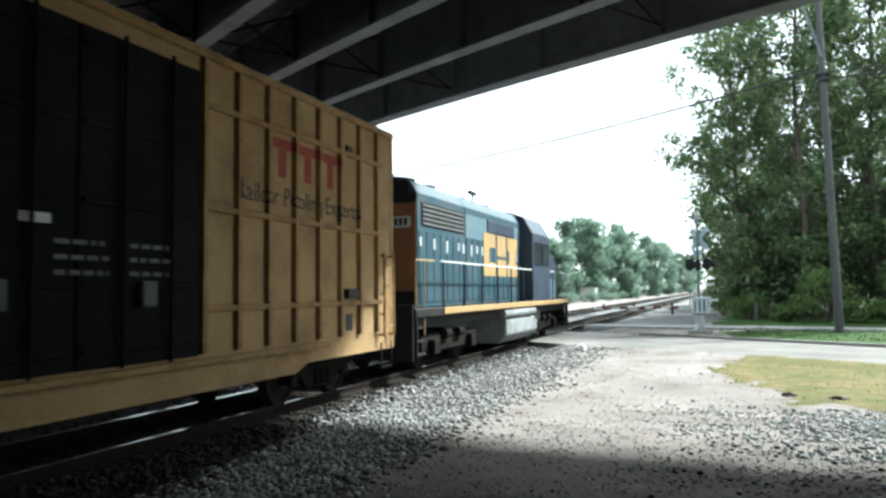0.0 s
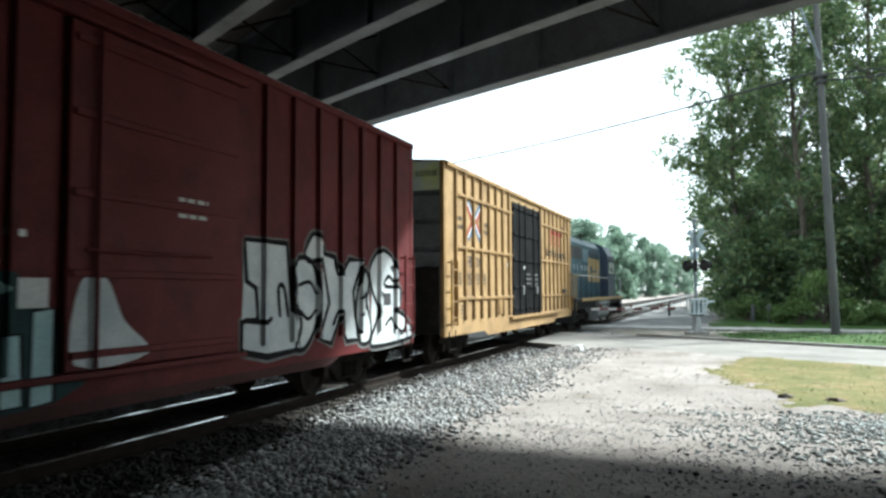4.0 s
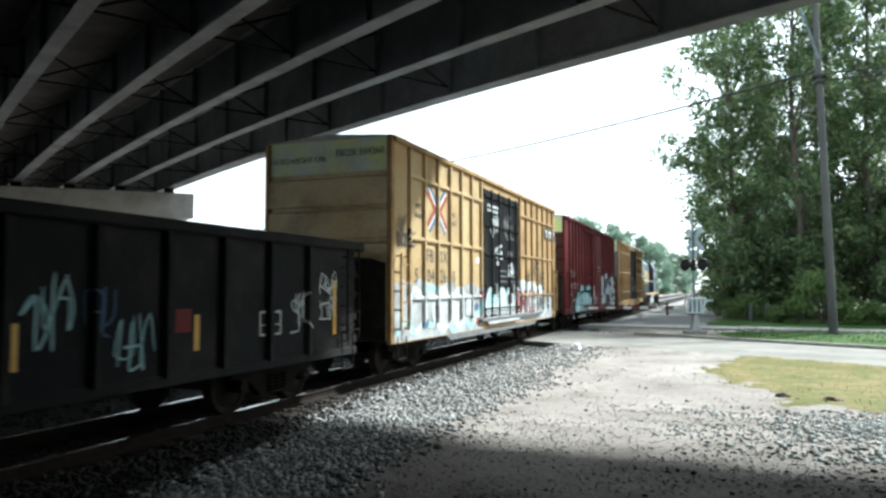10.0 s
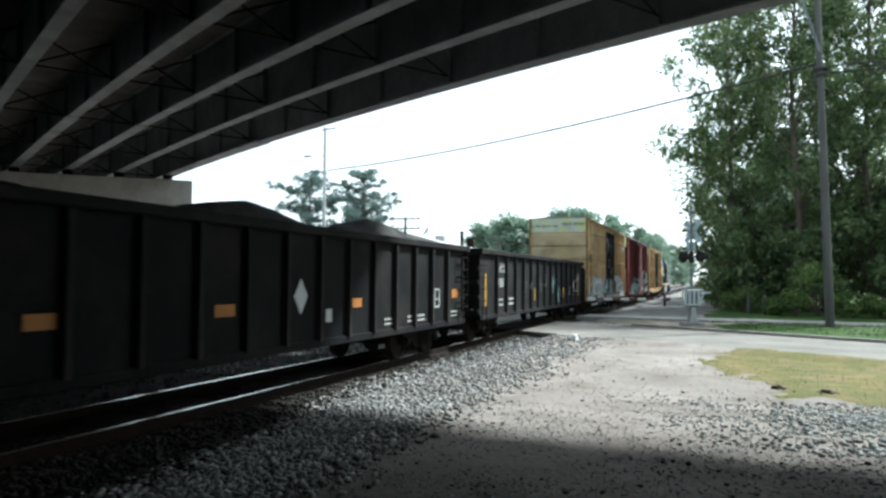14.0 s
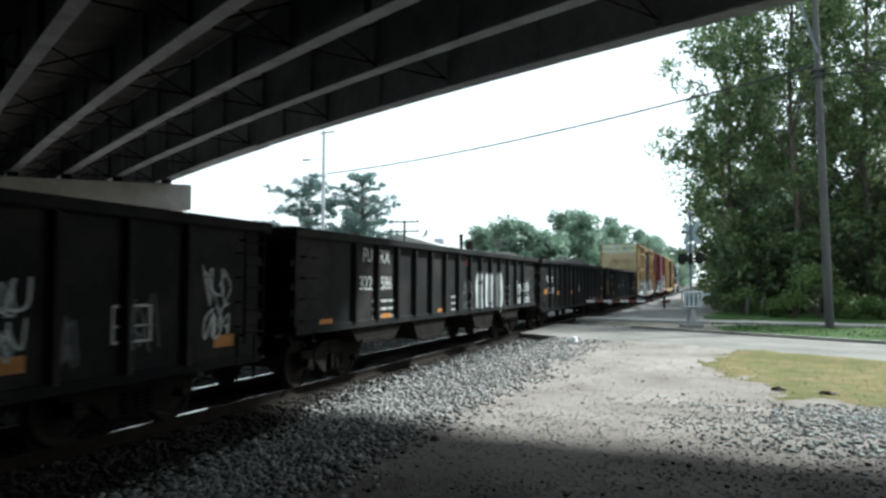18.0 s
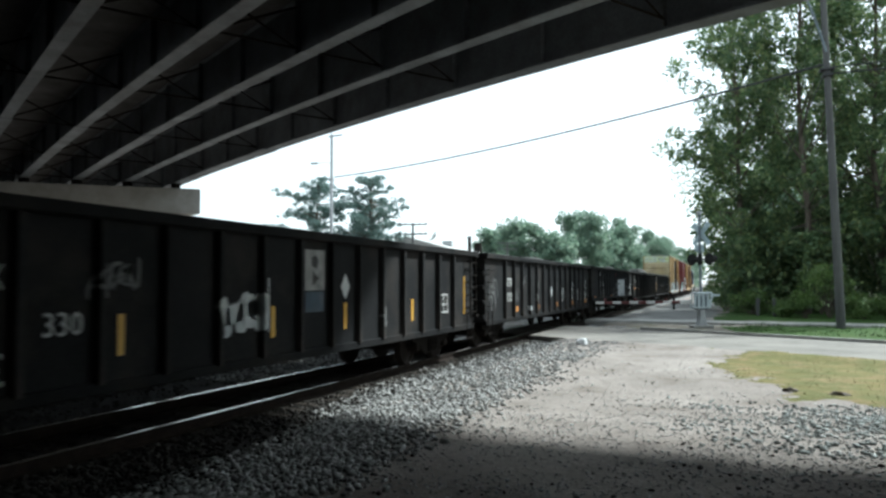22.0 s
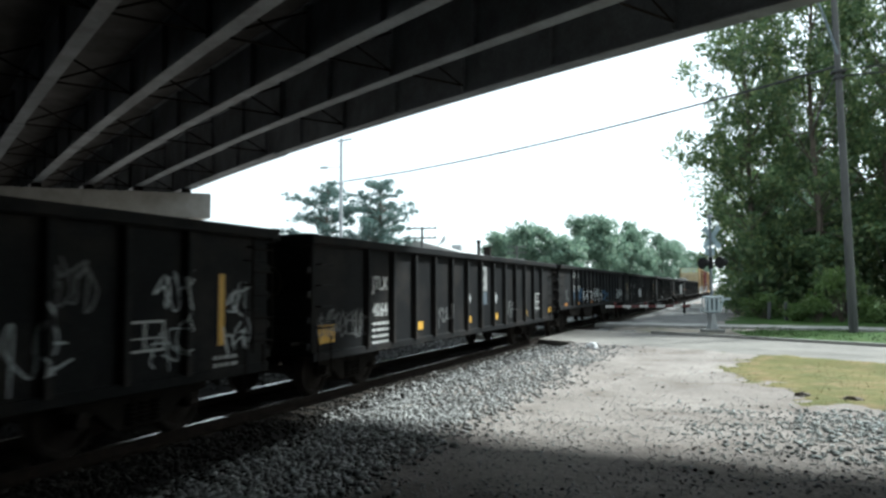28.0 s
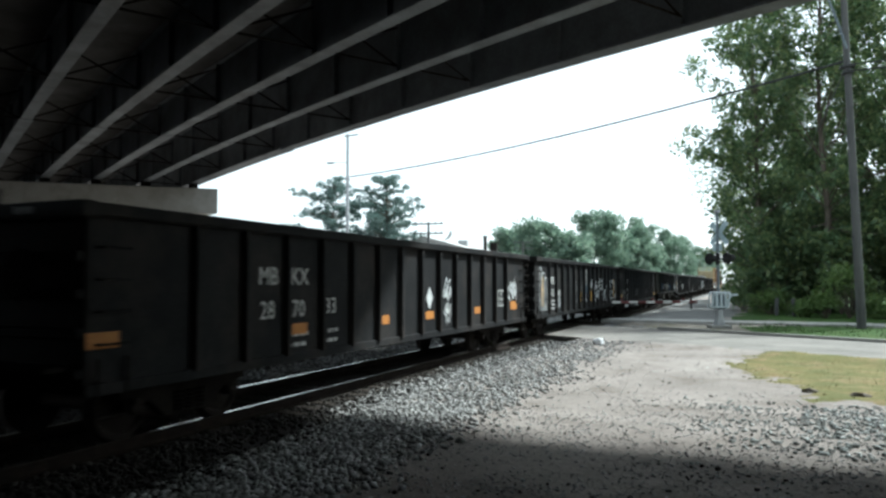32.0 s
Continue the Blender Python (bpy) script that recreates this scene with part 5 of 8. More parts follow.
def yellow_boxcar(place, label, digits, rear, fore, end_paint, marks, emblem):
    car = boxcar(place, HALF, label, M_YELLOW, M_YELLOWRIB, rear + fore, Y_BELTS, plug_door(-1.78, 2.02, M_DOORBLACK, (0.3, 0.7)), end_paint, 5)
    X = 1.55
    rail_cross(car, X, emblem)
    painted("FB", 0.44, M_LETTER_K, car, X + 0.008, marks[4], 2.66)
    painted("OX", 0.44, M_LETTER_K, car, X + 0.008, marks[5], 2.66)
    for y, t in zip(marks[:4], digits):
        painted(t, 0.46, M_LETTER_K, car, X + 0.008, y, 2.19)
    for y, rows in ((emblem - 1.18, ("any", "load")), (emblem + 1.05, ("any", "road"))):
        for k, word in enumerate(rows):
            painted(word, 0.24, M_LETTER_K, car, X + 0.008, y, 3.80 - 0.22 * k)
    small_print(car, X, -6.75, 1.5, 4, 0.5, M_LETTER_K, 0.1, 0.03, 5)
    part("card_board", boxes((X, X + 0.035, -3.35, -2.75, 1.18, 1.64), bevel=0.01), M_YELLOWRIB, car, "blank routing card board")
    patch(car, "label_plate", M_WHITE, X, -2.35, -2.1, 2.62, 2.78)
    patch(car, "reflector", M_REFLECT, X, -7.5, -7.36, 1.15, 2.0, "yellow reflector strip")
    patch(car, "reflector", M_REFLECT, X, 7.5, 7.62, 1.15, 2.0, "yellow reflector strip")
    for y in (0.2, 1.2):
        small_print(car, X + 0.05, y - 0.35, 2.45, 3, 0.7, M_SPRAYGREY, 0.16, 0.05, int(y * 10))
    patch(car, "label_plate", M_WHITE, X + 0.05, -0.55, -0.2, 2.62, 2.72)
    return car


f1 = yellow_boxcar(94.32, "yellow ribbed boxcar with black double plug doors", ("5", "05", "93", "8"), [-7.15 + 0.705 * k for k in range(8)], [2.12 + 0.72 * k for k in range(8)], M_GREYEND, (-6.78, -6.08, -5.42, -4.72, -6.06, -5.36), -5.60)
end_words(f1, HALF, "FBOX 505938")
brushed("Railcar Pooling Experts", 0.42, M_LETTER_K, f1, 1.556, 4.62, 3.36, 0.92)
for yc in (3.95, 4.68, 5.4):
    for a, b_, c, d in ((yc - 0.33, yc + 0.33, 4.12, 4.28), (yc - 0.11, yc + 0.11, 3.68, 4.118)):
        part("sign_shape", drape(([(1.556, a, c), (1.556, b_, c), (1.556, b_, d), (1.556, a, d)], [(0, 1, 2, 3)]), f1), M_FADEDRED, f1, "faded red emblem shape")
part("vent_plug", boxes((1.55, 1.60, 5.95, 6.15, 4.35, 4.55), bevel=0.01), M_LETTER_K, f1, "small dark square opening")
part("latch_box", boxes((1.55, 1.68, 5.85, 6.25, 1.78, 1.95), bevel=0.015), M_LETTER_K, f1, "dark bracket on the side")
patch(f1, "placard_holder", M_LETTER_K, 1.55, 5.95, 6.2, 1.2, 1.5, "small dark placard")
f2 = yellow_boxcar(58.45, "grimy yellow boxcar with black plug doors and graffiti along its bottom", ("5", "04", "26", "0"), Y_POSTS[:7], Y_POSTS[7:], M_YELLOWEND, (-6.62, -5.76, -4.95, -4.2, -5.82, -5.0), -5.33)
end_words(f2, HALF, "FBOX 504260")
board = part("sign", boxes((1.565, 1.58, 6.0, 7.78, 3.82, 4.26), bevel=0.004), M_LETTER_K, f2, "black sign board with white shapes")
for yc in (6.35, 6.9, 7.42):
    part("sign_shape", boxes((1.58, 1.585, yc - 0.2, yc + 0.2, 4.08, 4.18)), M_SPRAYWHITE, board)
    part("sign_shape", boxes((1.58, 1.585, yc - 0.07, yc + 0.07, 3.9, 4.078)), M_SPRAYWHITE, board)
small_print(f2, 1.55, 6.35, 3.62, 3, 0.55, M_LETTER_R, 0.16, 0.07, 4)
small_print(f2, 1.55, 7.3, 3.62, 3, 0.45, M_LETTER_R, 0.16, 0.07, 6)
# washed grey paint over the lower third, skin and posts alike
for y0, y1, lo, hi, seed in ((-7.8, -1.9, 0.78, 2.02, 3), (4.5, 7.2, 0.78, 1.62, 5)):
    n = 60
    edge = [(y0 + (y1 - y0) * i / n, hi + 0.22 * noise.noise((i * 0.16, seed, lo)) + 0.12 * noise.noise((i * 0.6, seed, 4))) for i in range(n + 1)]
    vs = [(1.5535, y, lo) for y, z in edge] + [(1.5535, y, z) for y, z in edge]
    part("overpaint", drape((vs, [(i, i + 1, n + 2 + i, n + 1 + i) for i in range(n)]), f2), M_OVERPAINT, f2, "grey washed-out overpaint")
for o in f2.children:
    if o.name.startswith(("bolster_skirt", "door_track")):
        o.data.materials[0] = M_SPRAYGREY
    if o.name.startswith("card_board"):
        o.data.materials[0] = M_OVERPAINT
# round pale letters, teal sweeps and red scraps showing through the wash
for yc, w in ((-5.0, 0.62), (-3.75, 0.5), (-6.7, 0.5)):
    ring = [(yc + w * math.cos(a), 1.42 + 0.48 * math.sin(a)) for a in (0.5, 1.5, 2.5, 3.6, 4.7, 5.7)]
    drawn(f2, 1.5555, ring, M_OVERPAINT, M_SPRAYWHITE, 0.13, label="pale rounded letter under grey wash")
for k, path in enumerate((((-6.2, 1.75), (-5.8, 1.95), (-5.3, 1.85)), ((-6.15, 1.2), (-5.7, 1.05), (-5.3, 1.15)), ((-5.2, 0.84), (-4.6, 1.0), (-4.2, 0.82), (-3.8, 1.05)), ((-3.6, 0.85), (-3.2, 1.1), (-2.9, 0.88), (-2.5, 1.05)), ((-7.7, 0.95), (-7.2, 1.2), (-6.7, 0.9)), ((-2.35, 1.5), (-2.2, 1.1), (-2.0, 1.55)))):
    stroke(f2, 1.558 + 0.0005 * k, path, 0.12, M_CYAN, "pale blue sprayed sweep")
for k, (a, z) in enumerate(((-2.5, 1.3), (-2.35, 0.9), (-6.2, 1.0), (-2.15, 1.62))):
    drawn(f2, 1.5595 + 0.0005 * k, [(a, z), (a + 0.28, z + 0.05), (a + 0.25, z + 0.2), (a - 0.02, z + 0.16)], M_FADEDRED if k % 2 else M_SPRAYBLUE, label="small scrap of coloured paint")
# the rust-red letters with white rims beyond the door
cloud = [(2.1, 0.95), (3.2, 0.9), (4.5, 0.92), (5.0, 1.3), (5.6, 1.7), (5.3, 2.0), (4.7, 1.95), (4.1, 2.12), (3.4, 2.1), (2.7, 2.15), (2.1, 2.05)]
drawn(f2, 1.5545, cloud, M_OVERPAINT, M_SPRAYWHITE, 0.09, label="grey-white sprayed cloud behind red letters")
drawn(f2, 1.557, [(2.06, 1.85), (2.3, 1.75), (2.32, 1.2), (2.06, 1.02)], M_SPRAYRED, M_SPRAYWHITE, 0.05, label="red graffiti letter with a white rim")
drawn(f2, 1.605, [(1.5, 1.5), (1.6, 1.85), (1.85, 1.92), (1.99, 1.7), (1.99, 1.2), (1.8, 1.02), (1.55, 1.15)], M_SPRAYRED, M_SPRAYWHITE, 0.05, label="red graffiti letter with a white rim")
drawn(f2, 1.557, [(2.4, 1.85), (2.66, 1.92), (2.76, 1.5), (2.86, 1.87), (3.06, 1.85), (3.0, 1.1), (2.82, 1.0), (2.66, 1.35), (2.56, 1.02), (2.42, 1.1)], M_SPRAYRED, M_SPRAYWHITE, 0.05, label="red graffiti letter with a white rim")
drawn(f2, 1.557, [(3.14, 1.92), (3.36, 1.9), (3.42, 1.6), (3.6, 1.92), (3.82, 1.85), (3.62, 1.5), (3.86, 1.05), (3.56, 0.98), (3.42, 1.3), (3.36, 0.98), (3.14, 1.05)], M_SPRAYRED, M_SPRAYWHITE, 0.05, label="red graffiti letter with a white rim")
drawn(f2, 1.557, [(3.95, 1.92), (4.36, 1.86), (4.42, 1.66), (4.16, 1.6), (4.46, 1.3), (4.3, 0.98), (3.9, 1.0), (3.92, 1.2), (4.16, 1.26), (3.88, 1.6)], M_SPRAYRED, M_SPRAYWHITE, 0.05, label="red graffiti letter with a white rim")
drawn(f2, 1.559, [(4.75, 1.72), (4.9, 2.0), (5.2, 2.1), (5.5, 1.95), (5.62, 1.66)], M_SPRAYWHITE, M_SPRAYBLUE, 0.05, label="white sprayed dome with a blue rim")
part("placard_holder", boxes((1.55, 1.60, 4.75, 5.3, 1.22, 1.6), bevel=0.01), M_SPRAYGREY, f2, "grey placard holder")
patch(f2, "placard", M_LETTER_K, 1.60, 4.82, 5.22, 1.28, 1.54, "dark worn placard")
for k, path in enumerate((((5.4, 1.1), (5.7, 1.35), (6.0, 1.1), (6.3, 1.3)), ((5.2, 1.0), (5.8, 0.95), (6.5, 1.15)), ((6.2, 1.5), (6.5, 1.3), (6.7, 1.5)))):
    stroke(f2, 1.559 + 0.0006 * k, path, 0.06, M_SPRAYWHITE)
# the black door: white letters above, pale blue domes and a painted brick wall below
for k, (a, b_, z0, z1) in enumerate(((-1.1, -0.15, 3.55, 4.1), (0.35, 1.35, 3.5, 4.2), (-0.75, 0.1, 2.75, 3.2), (0.7, 1.2, 2.85, 3.15), (0.7, 1.25, 2.3, 2.75))):
    tag(f2, 1.602, a, b_, z0, z1, M_SPRAYWHITE if k % 2 == 0 else M_SPRAYGREY, 326 + k, 0.11, 8, "white scrawl on the black door")
small_print(f2, 1.60, -1.45, 4.35, 2, 1.2, M_SPRAYWHITE, 0.14, 0.07, 41)
drawn(f2, 1.601, [(-1.6, 1.3), (-1.45, 1.75), (-1.1, 1.95), (-0.7, 1.8), (-0.55, 1.3)], M_CYAN, M_SPRAYWHITE, 0.10, label="pale blue sprayed dome")
drawn(f2, 1.601, [(-0.5, 1.3), (-0.3, 1.85), (0.1, 1.95), (0.4, 1.7), (0.45, 1.3)], M_SPRAYWHITE, M_CYAN, 0.08, label="white sprayed dome", lines=(((-0.2, 1.4), (0.0, 1.7), (0.25, 1.45)),))
drawn(f2, 1.601, [(0.5, 1.3), (0.55, 1.8), (0.85, 1.95), (1.25, 1.85), (1.42, 1.5), (1.42, 1.3)], M_SPRAYWHITE, M_CYAN, 0.07, label="white sprayed dome")
patch(f2, "placard", M_LETTER_K, 1.612, 0.62, 1.12, 1.42, 1.72, "black square placard")
for row in range(4):
    y = -1.7 + 0.17 * (row % 2)
    while y < 1.7:
        w = 0.34 + 0.08 * noise.noise((y * 3, row, 1))
        if abs(y + 1.05) > 0.22 or row > 2:
            patch(f2, "painted_brick", M_SPRAYWHITE, 1.651 if row > 2 else 1.601, y, y + w - 0.05, 1.20 - 0.105 * row, 1.28 - 0.105 * row)
        y += w
tag(f2, 1.56, -7.8, -7.1, 2.9, 3.45, M_LETTER_K, 36, 0.06, 7, "black scrawl")
tag(f2, 1.56, -7.75, -6.5, 2.75, 3.15, M_LETTER_K, 37, 0.06, 8, "black scrawl")
# the half behind the door is painted paler, sunlight put into its colour
wash = [(1.5525, -7.84, 1.03), (1.5525, -1.9, 1.03), (1.5525, -1.9, 4.96), (1.5525, -7.84, 4.96)]
part("faded_paint", drape((wash, [(0, 1, 2, 3)]), f2), M_SUNLIT_YELLOW, f2, "paler cream layer painting sunlight behind the door")
for o in [o for c in f2.children if c.name.startswith("side") for o in c.children if o.name.startswith("belt_rail")]:
    low = max(v.co.z for v in o.data.vertices) < 2
    if sum(v.co.y for v in o.data.vertices) < 0:
        o.data.materials[0] = M_OVERPAINT if low else M_SUNLIT_YELLOW
for k, (a, z) in enumerate(((3.0, 2.05), (3.9, 2.2), (5.0, 2.1), (4.3, 2.5))):
    tag(f2, 1.556, a, a + 0.8, z, z + 0.42, M_LETTER_K, 300 + k, 0.06, 7, "black scrawl")
for z in (1.05, 1.16, 1.27, 1.38):
    patch(f2, "paint_line", M_SPRAYWHITE, 1.64, -1.7, 1.2 + 0.3 * math.sin(z * 30), z, z + 0.03)

N_HALF = 7.92
nokl = boxcar(76.45, N_HALF, "dull red boxcar with vertical posts, covered low down in graffiti", M_OXIDE, M_OXIDE, [-7.1 + 0.78 * k for k in range(8)] + [2.47 + 0.77 * k for k in range(7)], ((), ()),
              slide_door(-1.07, 1.72, M_OXIDE), M_OXIDEEND, 6)
for o in nokl.children:
    if o.name.startswith("bolster_skirt"):
        o.data.materials[0] = M_OXIDEEND
for k, t in enumerate(("NO", "KL")):
    painted(t, 0.40, M_LETTER_W, nokl, 1.556, -6.71 + 0.78 * k, 2.58)
for k, t in enumerate(("56", "09", "01")):
    painted(t, 0.40, M_LETTER_W, nokl, 1.556, -6.71 + 0.78 * k, 2.02)
# the pale blue letters over a dark teal haze
M_TEAL = surf("dark_teal_spray", (0.014, 0.025, 0.026), (0.028, 0.055, 0.055), 2, 0.7, bump=0.0, dirt=(0.02, 0.02, 0.02), dirt_amount=0.7, dirt_scale=1.5, spec=0.1)
drawn(nokl, 1.5525, [(-6.05, 0.8), (-1.1, 0.78), (-1.1, 1.6), (-1.6, 2.1), (-2.3, 2.0), (-3.0, 2.2), (-3.6, 1.95), (-4.2, 2.1), (-5.0, 1.8), (-5.7, 1.75), (-6.1, 1.35)], M_TEAL, label="dark teal sprayed haze")
for a, w, z in ((-4.3, 0.8, 1.92), (-2.6, 0.9, 1.95)):
    drawn(nokl, 1.5535, [(a, z - 0.12), (a + w, z - 0.05), (a + w * 0.8, z + 0.12), (a + 0.2, z + 0.14)], M_CYAN, label="patch of pale blue spray")
for shape in (((-5.5, 1.76), (-5.05, 1.73), (-5.02, 1.38), (-4.75, 1.7), (-4.25, 1.72), (-4.52, 1.25), (-4.2, 0.8), (-5.5, 0.77), (-5.72, 1.05), (-5.4, 1.1)),
              ((-4.1, 1.7), (-3.8, 1.7), (-3.75, 1.1), (-3.5, 1.1), (-3.45, 1.72), (-3.08, 1.72), (-3.15, 0.8), (-4.15, 0.78)),
              ((-2.9, 1.75), (-2.5, 1.72), (-2.22, 1.25), (-2.17, 1.75), (-1.78, 1.72), (-1.78, 0.8), (-2.3, 0.8), (-2.52, 1.2), (-2.58, 0.78), (-3.0, 0.78)),
              ((-1.72, 1.5), (-1.5, 1.5), (-1.46, 0.8), (-1.72, 0.8)), ((-1.38, 1.72), (-1.12, 1.74), (-1.12, 0.8), (-1.4, 0.78))):
    drawn(nokl, 1.5545, shape, M_PALECYAN, M_SPRAYBLACK, 0.045, soft=False, label="pale blue block letter")
drawn(nokl, 1.642, [(-0.95, 1.15), (-0.9, 2.0), (-0.55, 2.05), (-0.3, 1.6), (0.1, 1.2)], M_SPRAYWHITE, label="white spray across the door")
# the big white letters beyond the door, each with a black rim and a dusty halo
NOKL_WHITE = "big white graffiti letter with a black rim"
drawn(nokl, 1.554, [(2.0, 2.65), (3.07, 2.65), (3.22, 1.62), (3.5, 0.98), (2.57, 0.93), (1.95, 1.05), (1.95, 1.47), (2.33, 1.5), (2.28, 1.95), (2.05, 2.05)], M_SPRAYWHITE, M_SPRAYBLACK, 0.105, M_SPRAYGREY, False, NOKL_WHITE, (((2.9, 1.5), (2.85, 1.95), (3.0, 1.95), (3.12, 1.5)), ((2.0, 1.5), (2.45, 1.45), (2.7, 1.5))))
drawn(nokl, 1.556, [(3.2, 2.3), (3.5, 2.45), (3.85, 2.35), (4.02, 1.9), (4.0, 1.5), (3.85, 1.2), (3.6, 0.98), (3.35, 1.0), (3.5, 1.35), (3.36, 1.7), (3.25, 2.0)], M_SPRAYWHITE, M_SPRAYBLACK, 0.085, M_SPRAYGREY, True, NOKL_WHITE, (((3.4, 2.0), (3.75, 2.05), (3.95, 1.85)), ((3.45, 1.6), (3.7, 1.45), (3.95, 1.6))))
drawn(nokl, 1.555, [(3.6, 2.55), (3.85, 2.86), (4.1, 2.75), (4.18, 2.5), (3.95, 2.42), (3.7, 2.4)], M_SPRAYWHITE, M_SPRAYBLACK, 0.085, M_SPRAYGREY, True, NOKL_WHITE)
drawn(nokl, 1.5575, [(4.12, 2.55), (4.55, 2.5), (4.82, 2.2), (5.1, 2.48), (5.6, 2.47), (5.25, 1.9), (5.32, 1.45), (5.55, 1.0), (5.0, 1.0), (4.75, 1.45), (4.45, 1.0), (4.05, 1.1), (4.38, 1.7)], M_SPRAYWHITE, M_SPRAYBLACK, 0.105, M_SPRAYGREY, False, NOKL_WHITE, (((4.55, 2.45), (4.7, 2.2), (4.95, 2.4)), ((4.5, 1.3), (4.75, 1.55), (4.95, 1.2))))
drawn(nokl, 1.5585, [(5.62, 2.35), (5.88, 2.1), (5.78, 1.7), (5.96, 1.3), (5.9, 0.95), (5.5, 0.95), (5.36, 1.4), (5.42, 1.9)], M_SPRAYWHITE, M_SPRAYBLACK, 0.085, M_SPRAYGREY, True, NOKL_WHITE, (((5.5, 1.75), (5.7, 1.9), (5.75, 1.6), (5.5, 1.45)),))
drawn(nokl, 1.5595, [(5.9, 2.3), (6.15, 2.6), (6.45, 2.72), (6.9, 2.6), (7.14, 2.25), (7.0, 2.1), (6.75, 2.2), (6.58, 2.0), (7.3, 1.95), (7.25, 1.6), (7.0, 1.5), (7.45, 1.4), (7.85, 1.15), (7.88, 0.9), (6.2, 0.82), (5.96, 0.95), (6.28, 1.5), (6.02, 1.9)], M_SPRAYWHITE, M_SPRAYBLACK, 0.085, M_SPRAYGREY, True, NOKL_WHITE, (((6.3, 1.9), (6.5, 1.5), (6.35, 1.1)), ((6.6, 1.2), (6.9, 1.35), (7.1, 1.0)), ((7.2, 1.2), (7.4, 1.0), (7.6, 1.2)), ((6.85, 2.35), (6.98, 2.4), (6.95, 2.28))))
patch(nokl, "placard", M_LETTER_K, 1.566, 6.52, 6.85, 1.62, 1.86, "small black placard")
tag(nokl, 1.556, -7.05, -6.35, 1.05, 1.7, M_SPRAYWHITE, 52, 0.04, 8)
small_print(nokl, 1.55, -6.9, 1.72, 2, 0.5, M_LETTER_W, 0.1, 0.04, 4)
small_print(nokl, 1.64, 0.55, 3.05, 3, 0.55, M_LETTER_W, 0.1, 0.05, 5)
patch(nokl, "label_plate", M_WHITE, 1.55, -1.62, -1.2, 1.75, 2.05, "pale square plate")
for y, z in ((-1.7, 2.45), (-0.7, 2.55), (-0.3, 2.5)):
    patch(nokl, "label_plate", M_WHITE, 1.56, y, y + 0.22, z, z + 0.07)


def heap(half, hmax, seed, material, parent, base=2.45, pale=False):
    """A lumpy load that rises over the rim."""
    def z(x, y):
        e = min(1, (1.38 - abs(x)) / 0.5) * min(1, (half - 0.3 - abs(y)) / 1.6)
        return base + max(0, e) * hmax * (0.45 + 0.9 * noise.noise((x * 0.5, y * 0.28 + seed * 9.1, seed))) + 0.05 * noise.noise((x * 3, y * 3, seed))
    n = int((half * 2 - 0.6) / 0.3)
    ob = part("load", sheet([-1.38 + 0.23 * i for i in range(13)], [-half + 0.3 + 0.3 * j for j in range(n + 1)], z), material, parent, "heaped dark scrap load" if not pale else "pale sunlit load")
    return ob


G_HALF = 8.25


